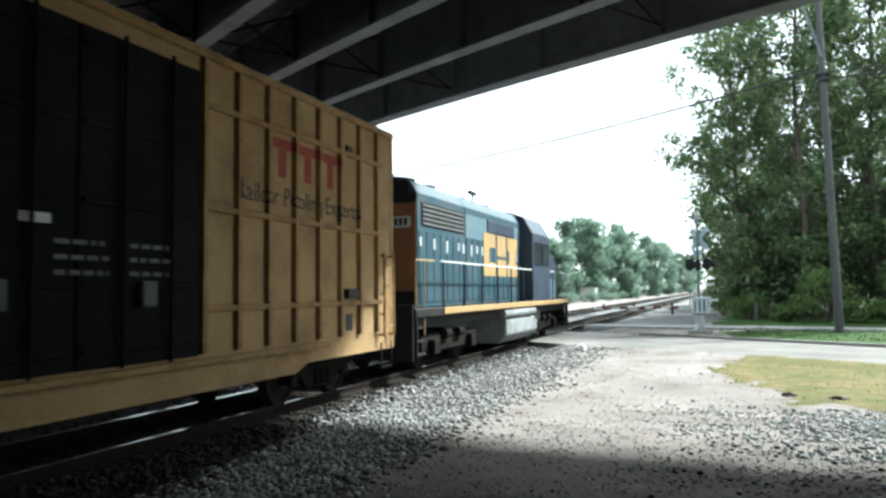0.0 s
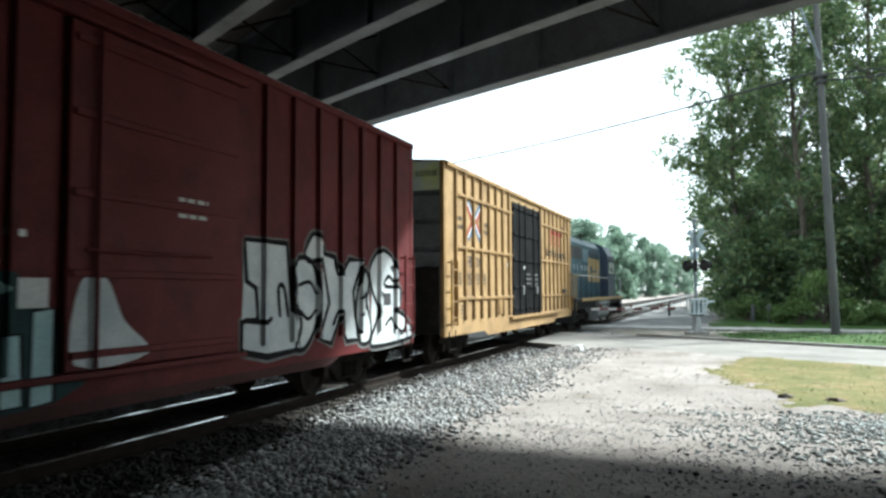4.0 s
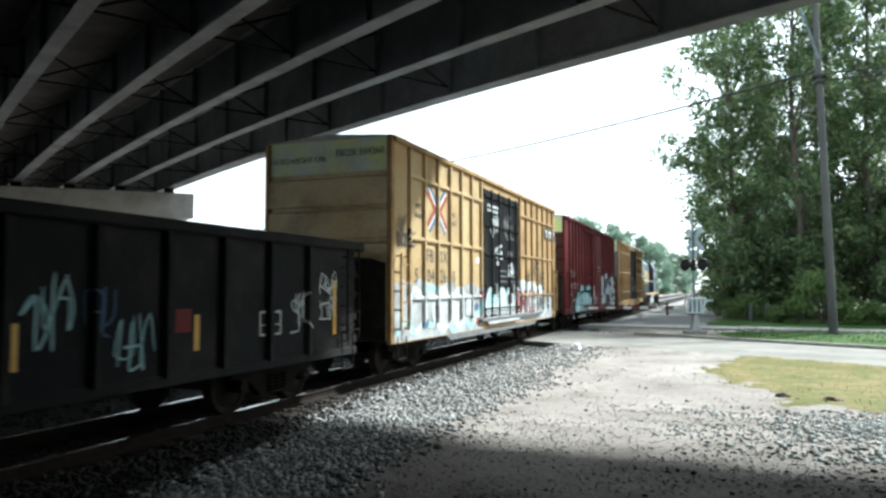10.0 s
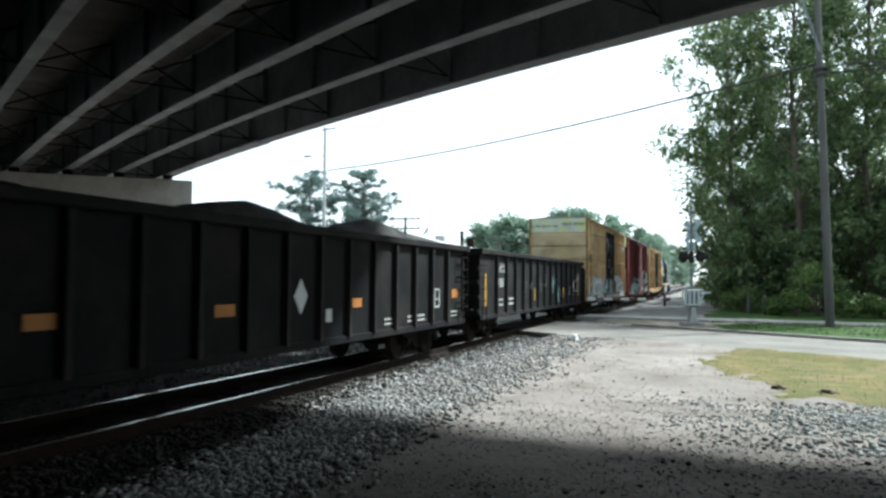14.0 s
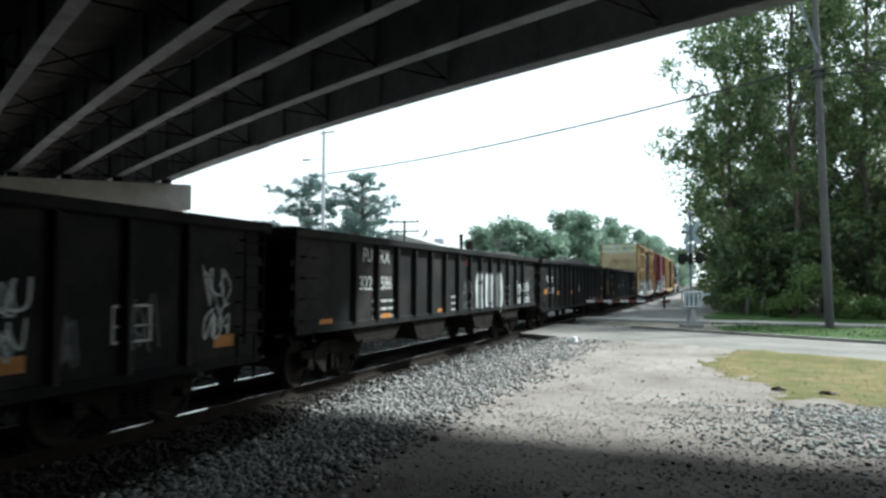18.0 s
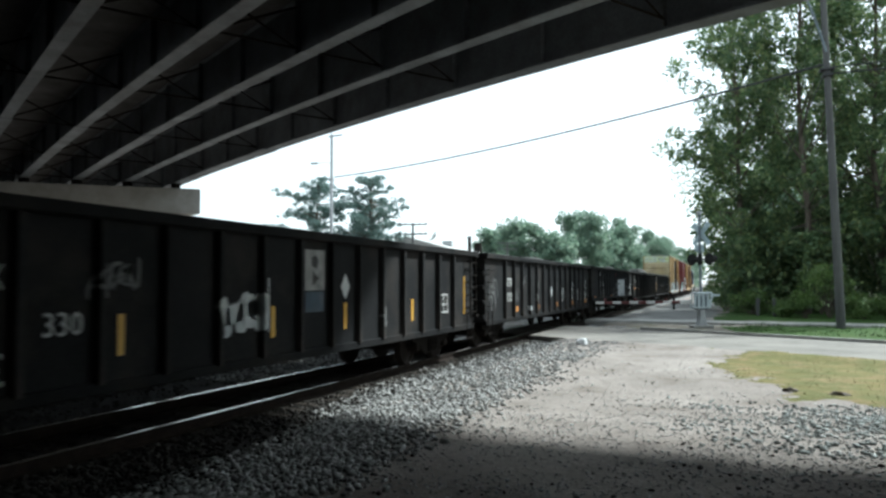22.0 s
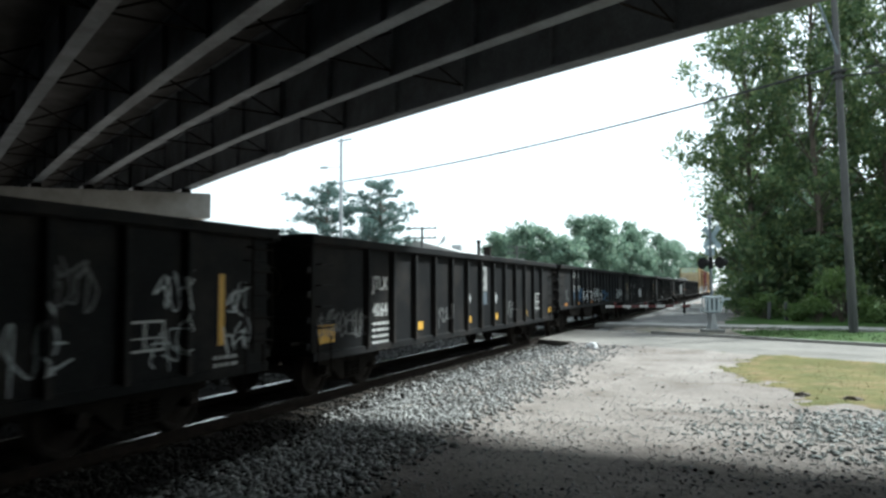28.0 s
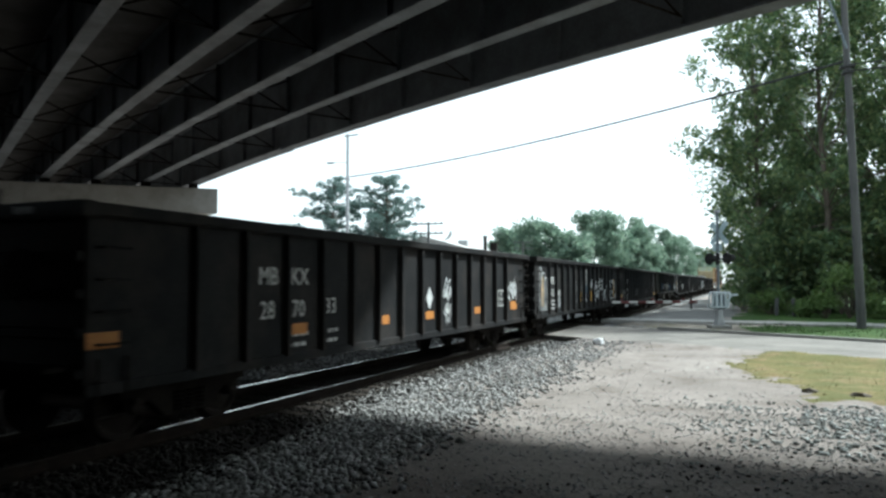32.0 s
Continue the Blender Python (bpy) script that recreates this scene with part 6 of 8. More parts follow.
def gondola(place, label, first, pitch, seed, load=0.35, material=M_GONDOLA, pale=False, ladder_fore=True, chutes=False):
    """A mill gondola: open tub with outside posts, top chord, drop sill, ends and gear."""
    rng = random.Random(seed)
    car = thing("gondola_car", label, "gondola car", group="gondola cars of the train")
    X, Z0, Z1 = 1.44, (1.10 if chutes else 0.79), 2.66
    half = G_HALF
    for s in (-1, 1):
        side = part("side", boxes((*sorted((s * (X - 0.02), s * X)), -half, half, Z0, Z1)), material, car, "black steel side sheet")
        part("top_chord", boxes((*sorted((s * (X - 0.05), s * (X + 0.14))), -half, half, Z1 - 0.03, Z1 + 0.12), bevel=0.02), material, car)
        part("side_sill", boxes((*sorted((s * (X - 0.01), s * (X + 0.05))), -half, half, Z0 - 0.09, Z0 + 0.05), bevel=0.012), material, car)
        for y0, y1, low in ((-5.9, -4.15, 0.72), (-2.9, -1.35, 0.56), (1.35, 2.9, 0.56), (4.15, 5.9, 0.72)) if chutes else ():
            chute = part("discharge_chute", prism([(y0 - 0.35, Z0 - 0.08), (y1 + 0.35, Z0 - 0.08), (y1, low), (y0, low)], "x", *sorted((s * 0.45, s * (X - 0.05))), 0.015), M_UNDER, car, "dark sloping discharge chute")
            part("chute_gate", boxes((*sorted((s * (X - 0.05), s * (X - 0.01))), y0 + 0.1, y1 - 0.1, low - 0.03, low + 0.06), bevel=0.01), M_UNDER, chute)
        data = to_mesh(prism([(-0.075, X - 0.002), (0.075, X - 0.002), (0.045, X + 0.095), (-0.045, X + 0.095)], "z", Z0 + 0.02, Z1 - 0.03), material, "post")
        y = first - pitch
        POSTS[car.name] = (tuple(first + pitch * i for i in range(24) if first + pitch * i < half - 1.3), 0.095, 0.077, 0.045, Z0 + 0.02)
        while y + pitch < half - 1.3:
            y += pitch
            part("post", data, None, side).matrix_basis = Matrix(((0, s, 0, 0), (1, 0, 0, y), (0, 0, 1, 0), (0, 0, 0, 1)))
        for e in (-1, 1):
            y = e * (half - 0.35)
            grabs(car, s, X, y, (1.25, 1.6, 1.95, 2.3), material, 0.1, 0.19)
            part("sill_step", rods(((s * (X + 0.05), y - 0.2, 1.1), (s * (X + 0.05), y - 0.2, 0.45), 0.016), ((s * (X + 0.05), y + 0.2, 1.1), (s * (X + 0.05), y + 0.2, 0.45), 0.016), ((s * (X + 0.05), y - 0.2, 0.46), (s * (X + 0.05), y + 0.2, 0.46), 0.018), seg=6), M_UNDER, car)
    if ladder_fore:
        ladder(car, X + 0.13, half - 0.28, 1.0, 2.62, M_UNDER, 0.44, 5)
    for s in (-1, 1):
        e = part("end_wall", boxes((-X, X, *sorted((s * half, s * (half - 0.05))), Z0, Z1 + 0.02)), material, car, "black steel end wall")
        for z in (0.95, 1.38, 1.8, 2.2):
            part("end_rib", boxes((-X, X, *sorted((s * half, s * (half + 0.1))), z - 0.06, z + 0.06), bevel=0.02), material, e)
        part("end_chord", boxes((-X - 0.14, X + 0.14, *sorted((s * (half - 0.05), s * (half + 0.16))), Z1 - 0.05, Z1 + 0.13), bevel=0.02), material, e)
        part("platform", boxes((-1.3, 1.3, *sorted((s * half, s * (half + 0.35))), 0.98, 1.04), bevel=0.01), M_UNDER, car)
        tagged(part("end_marks", boxes(*[(x, x + w, *sorted((s * (half + 0.16), s * (half + 0.166))), Z1 + 0.0, Z1 + 0.08) for x, w in ((-1.3, 0.34), (-0.9, 0.5), (0.55, 0.3))]), M_SPRAYGREY, e), "worn pale stencilled marks", kind="stuff")
        part("hand_brake", rods(((0.7, s * (half + 0.14), 2.0), (0.7, s * (half + 0.2), 2.0), 0.28), seg=16), M_UNDER, car)
    part("floor", boxes((-X + 0.021, X - 0.021, -half + 0.051, half - 0.051, 1.05, 1.11), (-0.3, 0.3, -half, half, 0.72, 1.05), bevel=0.005), M_UNDER, car, "grimy floor and centre sill")
    part("brake_reservoir", rods(((0.7, -1.0, 0.78), (0.7, 0.2, 0.78), 0.18), seg=14), M_UNDER, car)
    if load:
        heap(half, load, seed, M_LOADPALE if pale else M_LOAD, car, 2.56, pale)
    truck(car, -half + 2.0)
    truck(car, half - 2.0)
    couplers(car, half - 0.12)
    TRAIN.append((car, place))
    return car


GX = 1.44


def words(car, rows, size=0.33):
    for t, y, z in rows:
        painted(t, size * 0.94, M_LETTER_W, car, GX + 0.006, y + 0.03, z, 0.82 if len(t) > 3 else 0.95)


def strips(car, ys, z0=1.1, z1=1.57, w=0.10, m=None):
    for y in ys:
        patch(car, "reflector", m or M_REFLECT, GX, y - w / 2, y + w / 2, z0, z1, "yellow reflector strip")


def plates(car, ys, z=1.17, m=None, w=0.44, h=0.17):
    for y in ys:
        patch(car, "plate", m or M_ORANGE, GX, y - w / 2, y + w / 2, z - h / 2, z + h / 2, "orange painted patch" if m is None else "yellow painted patch")


def diamond(car, y, z, r=0.2):
    bm = bmesh.new()
    bmesh.ops.create_cube(bm, size=1, matrix=Matrix.Translation((GX + 0.004, y, z)) @ Matrix.Diagonal((1, 0.8, 1.15, 1)) @ Matrix.Rotation(0.785, 4, "X") @ Matrix.Diagonal((0.006, r * 1.414, r * 1.414, 1)))
    part("placard", bm, M_SPRAYWHITE, car, "white diamond placard")


def frame_mark(car, y, z, w=0.65, h=0.42):
    bm = boxes(*[(GX, GX + 0.006, a, b_, c, d) for a, b_, c, d in ((y, y + w, z, z + 0.03), (y, y + w, z + h, z + h + 0.03), (y, y + w, z + h * 0.45, z + h * 0.5), (y, y + 0.03, z, z + h), (y + w - 0.03, y + w, z, z + h), (y + w * 0.47, y + w * 0.52, z, z + h))])
    part("stencil_frame", bm, M_LETTER_W, car, "white stencilled frame")


M_NOTICE = surf("weathered_notice_paint", (0.2584, 0.2584, 0.2508), (0.19, 0.19, 0.1862), 5, 0.7, bump=0.02, dirt=(0.076, 0.076, 0.076), dirt_amount=0.7, dirt_scale=2.5, spec=0.1)
M_NOTICEFOOT = surf("weathered_blue_grey_paint", (0.055, 0.075, 0.095), (0.04, 0.055, 0.07), 5, 0.7, bump=0.02, dirt=(0.12, 0.13, 0.14), dirt_amount=0.6, dirt_scale=2.5, spec=0.1)


def notice(car, y0, y1):
    n = part("notice_board", boxes((GX, GX + 0.008, y0, y1, 1.8, 2.48)), M_NOTICE, car, "dull pale notice panel with dark marks")
    for k, (z, r) in enumerate(((2.28, 0.12), (2.0, 0.13))):
        bm = bmesh.new()
        bmesh.ops.create_cone(bm, cap_ends=True, segments=5 if k == 0 else 3, radius1=r, radius2=r, depth=0.006, matrix=Matrix.Translation((GX + 0.011, (y0 + y1) / 2, z)) @ Matrix.Rotation(1.5708, 4, "Y"))
        part("notice_mark", bm, M_LETTER_K, n)
    part("notice_foot", boxes((GX, GX + 0.007, y0 + 0.02, y1 - 0.02, 1.44, 1.78)), M_NOTICEFOOT, n, "faded blue-grey lower panel")


BASE = "grimy black mill gondola heaped with dark scrap"
g1 = gondola(40.85, "black gondola with yellow strips and chalky blue graffiti", -6.63, 1.1, 1, 0.22)
words(g1, (("GACX", -6.08, 2.23), ("9585", -6.08, 1.77)), 0.42)
strips(g1, (-4.18, -1.5, 1.2, 3.86))
strips(g1, (-7.66, 7.5), 1.1, 2.06)
frame_mark(g1, 5.25, 1.2, 0.57, 0.34)
small_print(g1, GX, -6.3, 1.25, 2, 0.5, M_LETTER_W, 0.16, 0.06, 7)
small_print(g1, GX, -5.1, 1.25, 2, 0.7, M_LETTER_W, 0.16, 0.07, 8)
for k, (a, b_, z0, z1, m) in enumerate(((-3.3, -2.6, 1.25, 1.8, M_SPRAYGREY), (-2.3, -1.85, 1.3, 1.95, M_SPRAYGREY), (-0.95, -0.3, 1.4, 1.95, M_SPRAYGREY), (-0.1, 0.35, 1.4, 2.05, M_SPRAYGREY), (1.3, 1.95, 1.35, 2.0, M_CYAN), (2.1, 2.5, 1.4, 2.0, M_SPRAYBLUE), (2.5, 3.1, 0.95, 1.65, M_CYAN), (6.1, 6.7, 1.25, 1.8, M_SPRAYWHITE), (7.0, 7.6, 1.4, 2.2, M_SPRAYWHITE))):
    tag(g1, GX, a, b_, z0, z1, m, 101 + k, 0.05, 7)
plates(g1, (3.6,), 1.5, M_SPRAYRED, 0.3, 0.3)

g2 = gondola(22.95, "grimy black gondola with orange patches, heaped with dark scrap", -6.65, 1.04, 2, 0.62)
words(g2, (("CE", -7.0, 2.0), ("7X", -6.2, 2.0), ("31", -6.7, 1.53), ("059", -5.95, 1.53)), 0.38)
plates(g2, (-4.83, -1.89, 2.03), 1.43)
plates(g2, (-7.3, 7.55), 1.52, None, 0.42, 0.22)
diamond(g2, 0.07, 1.59, 0.26)
patch(g2, "peeled_sticker", M_SPRAYWHITE, GX, 0.9, 1.1, 1.12, 1.35)
frame_mark(g2, 5.8, 1.2)
for k, y in enumerate((3.3, 4.5, 5.0, 7.3)):
    small_print(g2, GX, y, 1.05, 2, 0.5, M_LETTER_W, 0.1, 0.04, 9 + k)

g3 = gondola(5.45, "black gondola with white sprayed blocks on its side", -6.23, 0.97, 3, 0.3, ladder_fore=False, chutes=True)
words(g3, (("FU", -5.65, 2.40), ("RX", -4.87, 2.40), ("322", -5.72, 1.85), ("586", -4.78, 1.85)), 0.42)
plates(g3, (-7.22, -4.75, -1.55, 4.6), 1.15)
for k, (a, b_) in enumerate(((1.2, 1.75), (2.1, 2.85), (3.25, 3.95))):
    bubble(g3, GX, a, b_, 0.98, 2.15, M_SPRAYWHITE, M_SPRAYGREY, 1, 110 + k, 0.06, "white sprayed block", 1)
for k, (a, b_) in enumerate(((0.15, 0.7), (4.3, 4.9), (5.8, 6.4), (6.9, 7.5))):
    tag(g3, GX, a, b_, 1.0, 1.9, M_SPRAYWHITE if k > 1 else M_SPRAYGREY, 114 + k, 0.06, 8)
patch(g3, "plate", M_SPRAYRED, GX, 0.35, 0.62, 2.33, 2.55, "small faded red plate")
small_print(g3, GX, -5.4, 1.5, 3, 0.5, M_LETTER_W, 0.16, 0.05, 14)
small_print(g3, GX, -4.9, 1.5, 3, 0.6, M_LETTER_W, 0.16, 0.05, 15)
small_print(g3, GX, -0.8, 1.5, 3, 0.4, M_LETTER_W, 0.16, 0.05, 16)

g4 = gondola(-12.05, "grey-black gondola with many small tags, heaped high", -6.35, 1.0, 4, 0.42)
words(g4, (("CEFX", -5.85, 1.93), ("32752", -5.87, 1.46)), 0.40)
diamond(g4, 0.07, 1.61, 0.25)
for k, (a, b_, z0, z1, m) in enumerate(((-5.2, -4.6, 1.25, 1.72, M_SPRAYGREY), (-4.4, -3.8, 1.85, 2.15, M_SPRAYGREY), (-3.45, -2.8, 0.95, 1.15, M_SPRAYWHITE), (-2.4, -1.85, 1.15, 2.1, M_SPRAYGREY), (0.9, 1.3, 1.6, 2.0, M_LETTER_K), (1.95, 2.5, 1.2, 1.65, M_SPRAYWHITE), (3.85, 4.4, 1.1, 1.9, M_SPRAYWHITE), (4.7, 5.0, 1.0, 1.5, M_SPRAYGREY), (5.6, 6.2, 1.1, 1.7, M_SPRAYGREY), (7.0, 7.6, 1.1, 2.1, M_SPRAYWHITE), (-7.9, -7.0, 1.2, 2.0, M_SPRAYGREY))):
    tag(g4, GX, a, b_, z0, z1, m, 121 + k, 0.055, 9)
plates(g4, (-4.93, -2.08, 1.04, 4.13, 7.46), 1.07)

frame_mark(g4, 5.45, 1.17, 0.62, 0.42)

g5 = gondola(-29.65, "black gondola with white panels and pale scrawls", -6.3, 1.0, 5, 0.2)
words(g5, (("CEFX", -5.8, 1.97), ("555", -5.77, 1.5), ("330", -4.78, 1.48)), 0.38)
small_print(g5, GX, -6.2, 1.22, 3, 0.8, M_LETTER_W, 0.13, 0.05, 17)
strips(g5, (-3.97, -1.0, 1.24, 4.24))
strips(g5, (-7.3, 7.6), 1.12, 2.1)
piece(g5, GX + 0.002, -2.2, -1.25, 1.2, 1.95, M_SPRAYWHITE, M_SPRAYGREY, 2, 71, 0.26, 0.05, "white brushed block with drips")
patch(g5, "white_panel", M_SPRAYWHITE, GX, -1.36, -1.1, 1.19, 2.0, "peeling white painted panel")
notice(g5, -0.12, 0.5)
diamond(g5, 1.24, 1.86, 0.2)
frame_mark(g5, 5.85, 1.2, 0.55)
for k, (a, b_, z0, z1) in enumerate(((-8.1, -7.5, 1.1, 2.2), (-7.4, -6.6, 1.1, 1.9), (-7.9, -7.0, 1.0, 1.5), (-4.4, -3.6, 1.8, 2.15), (2.6, 3.0, 1.1, 1.4))):
    tag(g5, GX, a, b_, z0, z1, M_SPRAYGREY, 141 + k, 0.08, 9)

g6 = gondola(-47.35, "black gondola with a row of pale blue and white tags", -6.02, 0.95, 6, 0.3, ladder_fore=False, chutes=True)
words(g6, (("FU", -5.41, 2.42), ("RX", -4.73, 2.42), ("322", -5.55, 1.83), ("390", -4.6, 1.83)), 0.42)
for k, (y, m) in enumerate(((-6.9, M_SPRAYGREY), (-5.5, M_SPRAYBLUE), (-4.3, M_SPRAYBLUE), (-3.45, M_SPRAYWHITE), (-2.47, M_SPRAYWHITE), (-1.35, M_SPRAYWHITE), (-0.42, M_SPRAYWHITE), (0.7, M_SPRAYWHITE), (1.71, M_SPRAYBLUE), (2.72, M_SPRAYBLUE), (3.76, M_SPRAYBLUE), (4.93, M_SPRAYBLUE), (6.26, M_SPRAYWHITE), (7.6, M_SPRAYWHITE))):
    tag(g6, GX, y - 0.33, y + 0.33, 1.25, 1.82, m, 151 + k, 0.06, 8)
plates(g6, (-7.02, -4.62, -1.41, 1.73, 4.8), 1.18)
patch(g6, "plate", M_SPRAYRED, GX, 0.57, 0.83, 2.3, 2.55, "small faded red plate")
small_print(g6, GX, 0.5, 1.35, 3, 0.4, M_LETTER_W, 0.12, 0.05, 18)
diamond(g6, 7.9, 1.55, 0.18)

g7 = gondola(-64.95, "dark gondola with white lettering and yellow plates", -6.38, 1.07, 7, 0.34)
words(g7, (("JTLX", -5.83, 1.98), ("4064", -5.83, 1.47)), 0.40)
plates(g7, (-7.76,), 1.13, M_REFLECT, 0.5, 0.3)
plates(g7, (-3.93, -0.83, 1.42, 4.54, 7.83), 1.08, M_REFLECT, 0.4, 0.17)
diamond(g7, -0.83, 1.63, 0.22)
diamond(g7, 1.42, 1.6, 0.16)
notice(g7, 0.0, 0.66)
small_print(g7, GX, -6.1, 1.22, 4, 0.7, M_LETTER_W, 0.12, 0.05, 19)
for k, (a, b_) in enumerate(((-8.1, -7.3), (-7.4, -6.6), (-6.9, -6.4), (-2.8, -2.1), (2.6, 3.2), (5.6, 6.2))):
    tag(g7, GX, a, b_, 1.05, 1.5, M_SPRAYGREY, 171 + k, 0.06, 9)

frame_mark(g7, 5.80, 1.17, 0.62, 0.5)

g8 = gondola(-82.65, "black gondola with a pale notice panel and scrawled tags", -6.45, 1.0, 8, 0.28)
words(g8, (("CEFX", -5.97, 1.98), ("555", -5.93, 1.53), ("040", -4.95, 1.5)), 0.38)
small_print(g8, GX, -6.3, 1.25, 3, 0.8, M_LETTER_W, 0.13, 0.05, 20)
strips(g8, (-7.26,), 1.11, 2.09, 0.12)
strips(g8, (-1.0, 1.28), 1.09, 1.55)
strips(g8, (-4.08,), 1.09, 1.5, 0.08, M_ORANGE)
notice(g8, -0.33, 0.32)
loops(g8, GX, -7.5, 1.05, 2.4, 0.3, M_SPRAYWHITE)
diamond(g8, 1.32, 1.84, 0.2)
for k, (a, b_, z0, z1) in enumerate(((-7.7, -7.2, 1.0, 2.35), (-7.1, -6.6, 1.0, 2.0), (-2.25, -1.65, 1.0, 2.0), (-1.0, -0.6, 1.5, 1.9), (-0.2, 0.2, 1.05, 1.4), (2.05, 2.7, 1.1, 2.0), (3.1, 3.7, 1.4, 2.1), (4.2, 4.9, 1.0, 1.7), (6.0, 6.7, 1.0, 2.1), (7.3, 7.9, 1.0, 2.0), (-5.3, -4.6, 0.98, 1.35))):
    tag(g8, GX, a, b_, z0, z1, M_SPRAYGREY if k < 4 else M_SPRAYWHITE, 181 + k, 0.05, 8)

frame_mark(g8, 5.58, 1.16, 0.62, 0.34)
strips(g8, (7.24,), 1.14, 2.1, 0.12)
small_print(g8, GX, 7.1, 0.98, 2, 0.5, M_LETTER_W, 0.1, 0.05, 31)
tag(g8, GX, 4.55, 5.2, 1.7, 2.2, M_SPRAYGREY, 331, 0.06, 8)
tag(g8, GX, -2.4, -1.8, 1.6, 2.1, M_SPRAYGREY, 333, 0.05, 8)

g9 = gondola(-100.35, "black gondola heaped with dark scrap and marked with white lettering", -6.59, 0.985, 9, 0.4)
words(g9, (("MB", -5.08, 2.0), ("KX", -4.27, 2.0), ("28", -5.1, 1.5), ("70", -4.3, 1.5), ("33", -3.35, 1.52)), 0.40)
for k, y in enumerate((-4.5, -3.6)):
    small_print(g9, GX, y, 1.12, 2, 0.5, M_LETTER_W, 0.16, 0.06, 21 + k)
plates(g9, (-4.25, -1.38, 0.82, 3.91, 7.17), 1.2)
plates(g9, (-8.0,), 1.29, None, 0.44, 0.18)
diamond(g9, 0.81, 1.58, 0.22)
tag(g9, GX, 1.6, 2.05, 1.5, 2.0, M_SPRAYWHITE, 191, 0.07, 8)
tag(g9, GX, 1.65, 2.1, 1.0, 1.5, M_SPRAYWHITE, 192, 0.07, 8)
tag(g9, GX, 6.9, 7.4, 1.4, 2.0, M_SPRAYWHITE, 193, 0.06, 8)
frame_mark(g9, 5.6, 1.25, 0.6)
tag(g9, GX, 6.5, 7.35, 1.45, 1.95, M_SPRAYWHITE, 341, 0.07, 8)
plates(g9, (7.02,), 1.24, None, 0.5, 0.24)
g10 = gondola(-118.05, BASE, -6.4, 1.0, 10, 0.38)
plates(g10, (6.3,), 1.25, None, 0.6, 0.2)
tag(g10, GX, 5.9, 6.75, 1.5, 2.1, M_SPRAYWHITE, 197, 0.06)


M_TANK = surf("dusty_grey_tank", (0.26, 0.27, 0.265), (0.18, 0.185, 0.18), 1.2, 0.8, bump=0.1, fine=20, dirt=(0.07, 0.065, 0.06), dirt_amount=0.6)


def locomotive(place):
    """A four-axle hood locomotive, its long hood towards the train."""
    car = thing("locomotive", "blue diesel locomotive with a yellow sill and dark cab", "locomotive")
    part("underframe", boxes((-1.5, 1.5, -8.3, 8.3, 1.3, 1.5), (-1.3, 1.3, -8.3, 8.3, 1.05, 1.3), bevel=0.02), M_BLACK, car, "black frame and walkway")
    for s in (-1, 1):
        part("side_sill", boxes((*sorted((s * 1.5, s * 1.53)), -6.6, 8.2, 1.34, 1.5), bevel=0.006), M_LOCOYEL, car, "yellow painted sill")
    PROFILE = [(-1.0, 1.5), (1.0, 1.5), (1.0, 4.3), (0.78, 4.62), (-0.78, 4.62), (-1.0, 4.3)]
    rear = part("radiator_hood", prism(PROFILE, "y", -7.05, -3.6, 0.02), M_BLUE, car, "blue radiator end of the hood")
    hood = part("long_hood", prism(PROFILE, "y", -3.59, 2.28, 0.02), M_BLUE, car, "blue engine hood with doors")
    part("end_panel", boxes((-0.97, 0.97, -7.08, -7.05, 1.9, 4.05), bevel=0.01), M_RUSTORANGE, rear, "faded orange end panel")
    part("end_foot", boxes((-0.97, 0.97, -7.08, -7.05, 1.5, 1.88)), M_BLACK, rear)
    part("end_cap", boxes((-0.99, 0.99, -7.07, -7.045, 4.07, 4.3), (-0.78, 0.78, -7.07, -7.045, 4.3, 4.6)), M_BLACK, rear)
    part("end_door", boxes((-0.2, 0.35, -7.1, -7.08, 1.95, 3.3), bevel=0.01), M_RUSTORANGE, rear)
    part("number_board", boxes((0.2, 0.85, -7.12, -7.08, 3.45, 3.72), bevel=0.02), M_WHITE, rear, "pale number board")
    tagged(part("small_print", boxes(*[(0.3 + 0.13 * k, 0.38 + 0.13 * k, -7.128, -7.12, 3.5, 3.67) for k in range(4)]), M_LETTER_K, rear), kind="stuff")
    part("headlight", boxes((-0.25, 0.12, -7.14, -7.08, 3.5, 3.7), bevel=0.03), M_BLACK, rear)
    for s in (-1, 1):
        gr = part("radiator_grille", boxes((*sorted((s * 1.0, s * 1.012)), -6.8, -3.72, 3.5, 4.1)), M_BLACK, rear, "dark radiator grille")
        for k in range(5):
            part("slat", boxes((*sorted((s * 1.012, s * 1.04)), -6.76, -3.76, 3.54 + 0.115 * k, 3.59 + 0.115 * k)), M_SPRAYGREY, gr)
        part("upper_band", boxes((*sorted((s * 1.0, s * 1.012)), -3.55, -1.62, 3.42, 4.1)), M_GREYBLUE, hood, "grey-blue upper panel")
        part("upper_band", boxes((*sorted((s * 1.0, s * 1.012)), 1.55, 2.26, 3.3, 4.1)), M_GREYBLUE, hood, "grey-blue upper panel")
        sc = part("intake_screen", boxes((*sorted((s * 1.0, s * 1.03)), -1.5, 1.5, 3.72, 4.1), bevel=0.008), M_DARKBLUE, hood, "dark air intake screen")
        for a, b_, y0 in (("rear", rear, -6.95), ("hood", hood, -3.5)):
            for k in range(7 if b_ is rear else 11):
                y = y0 + (0.47 if b_ is rear else 0.52) * k
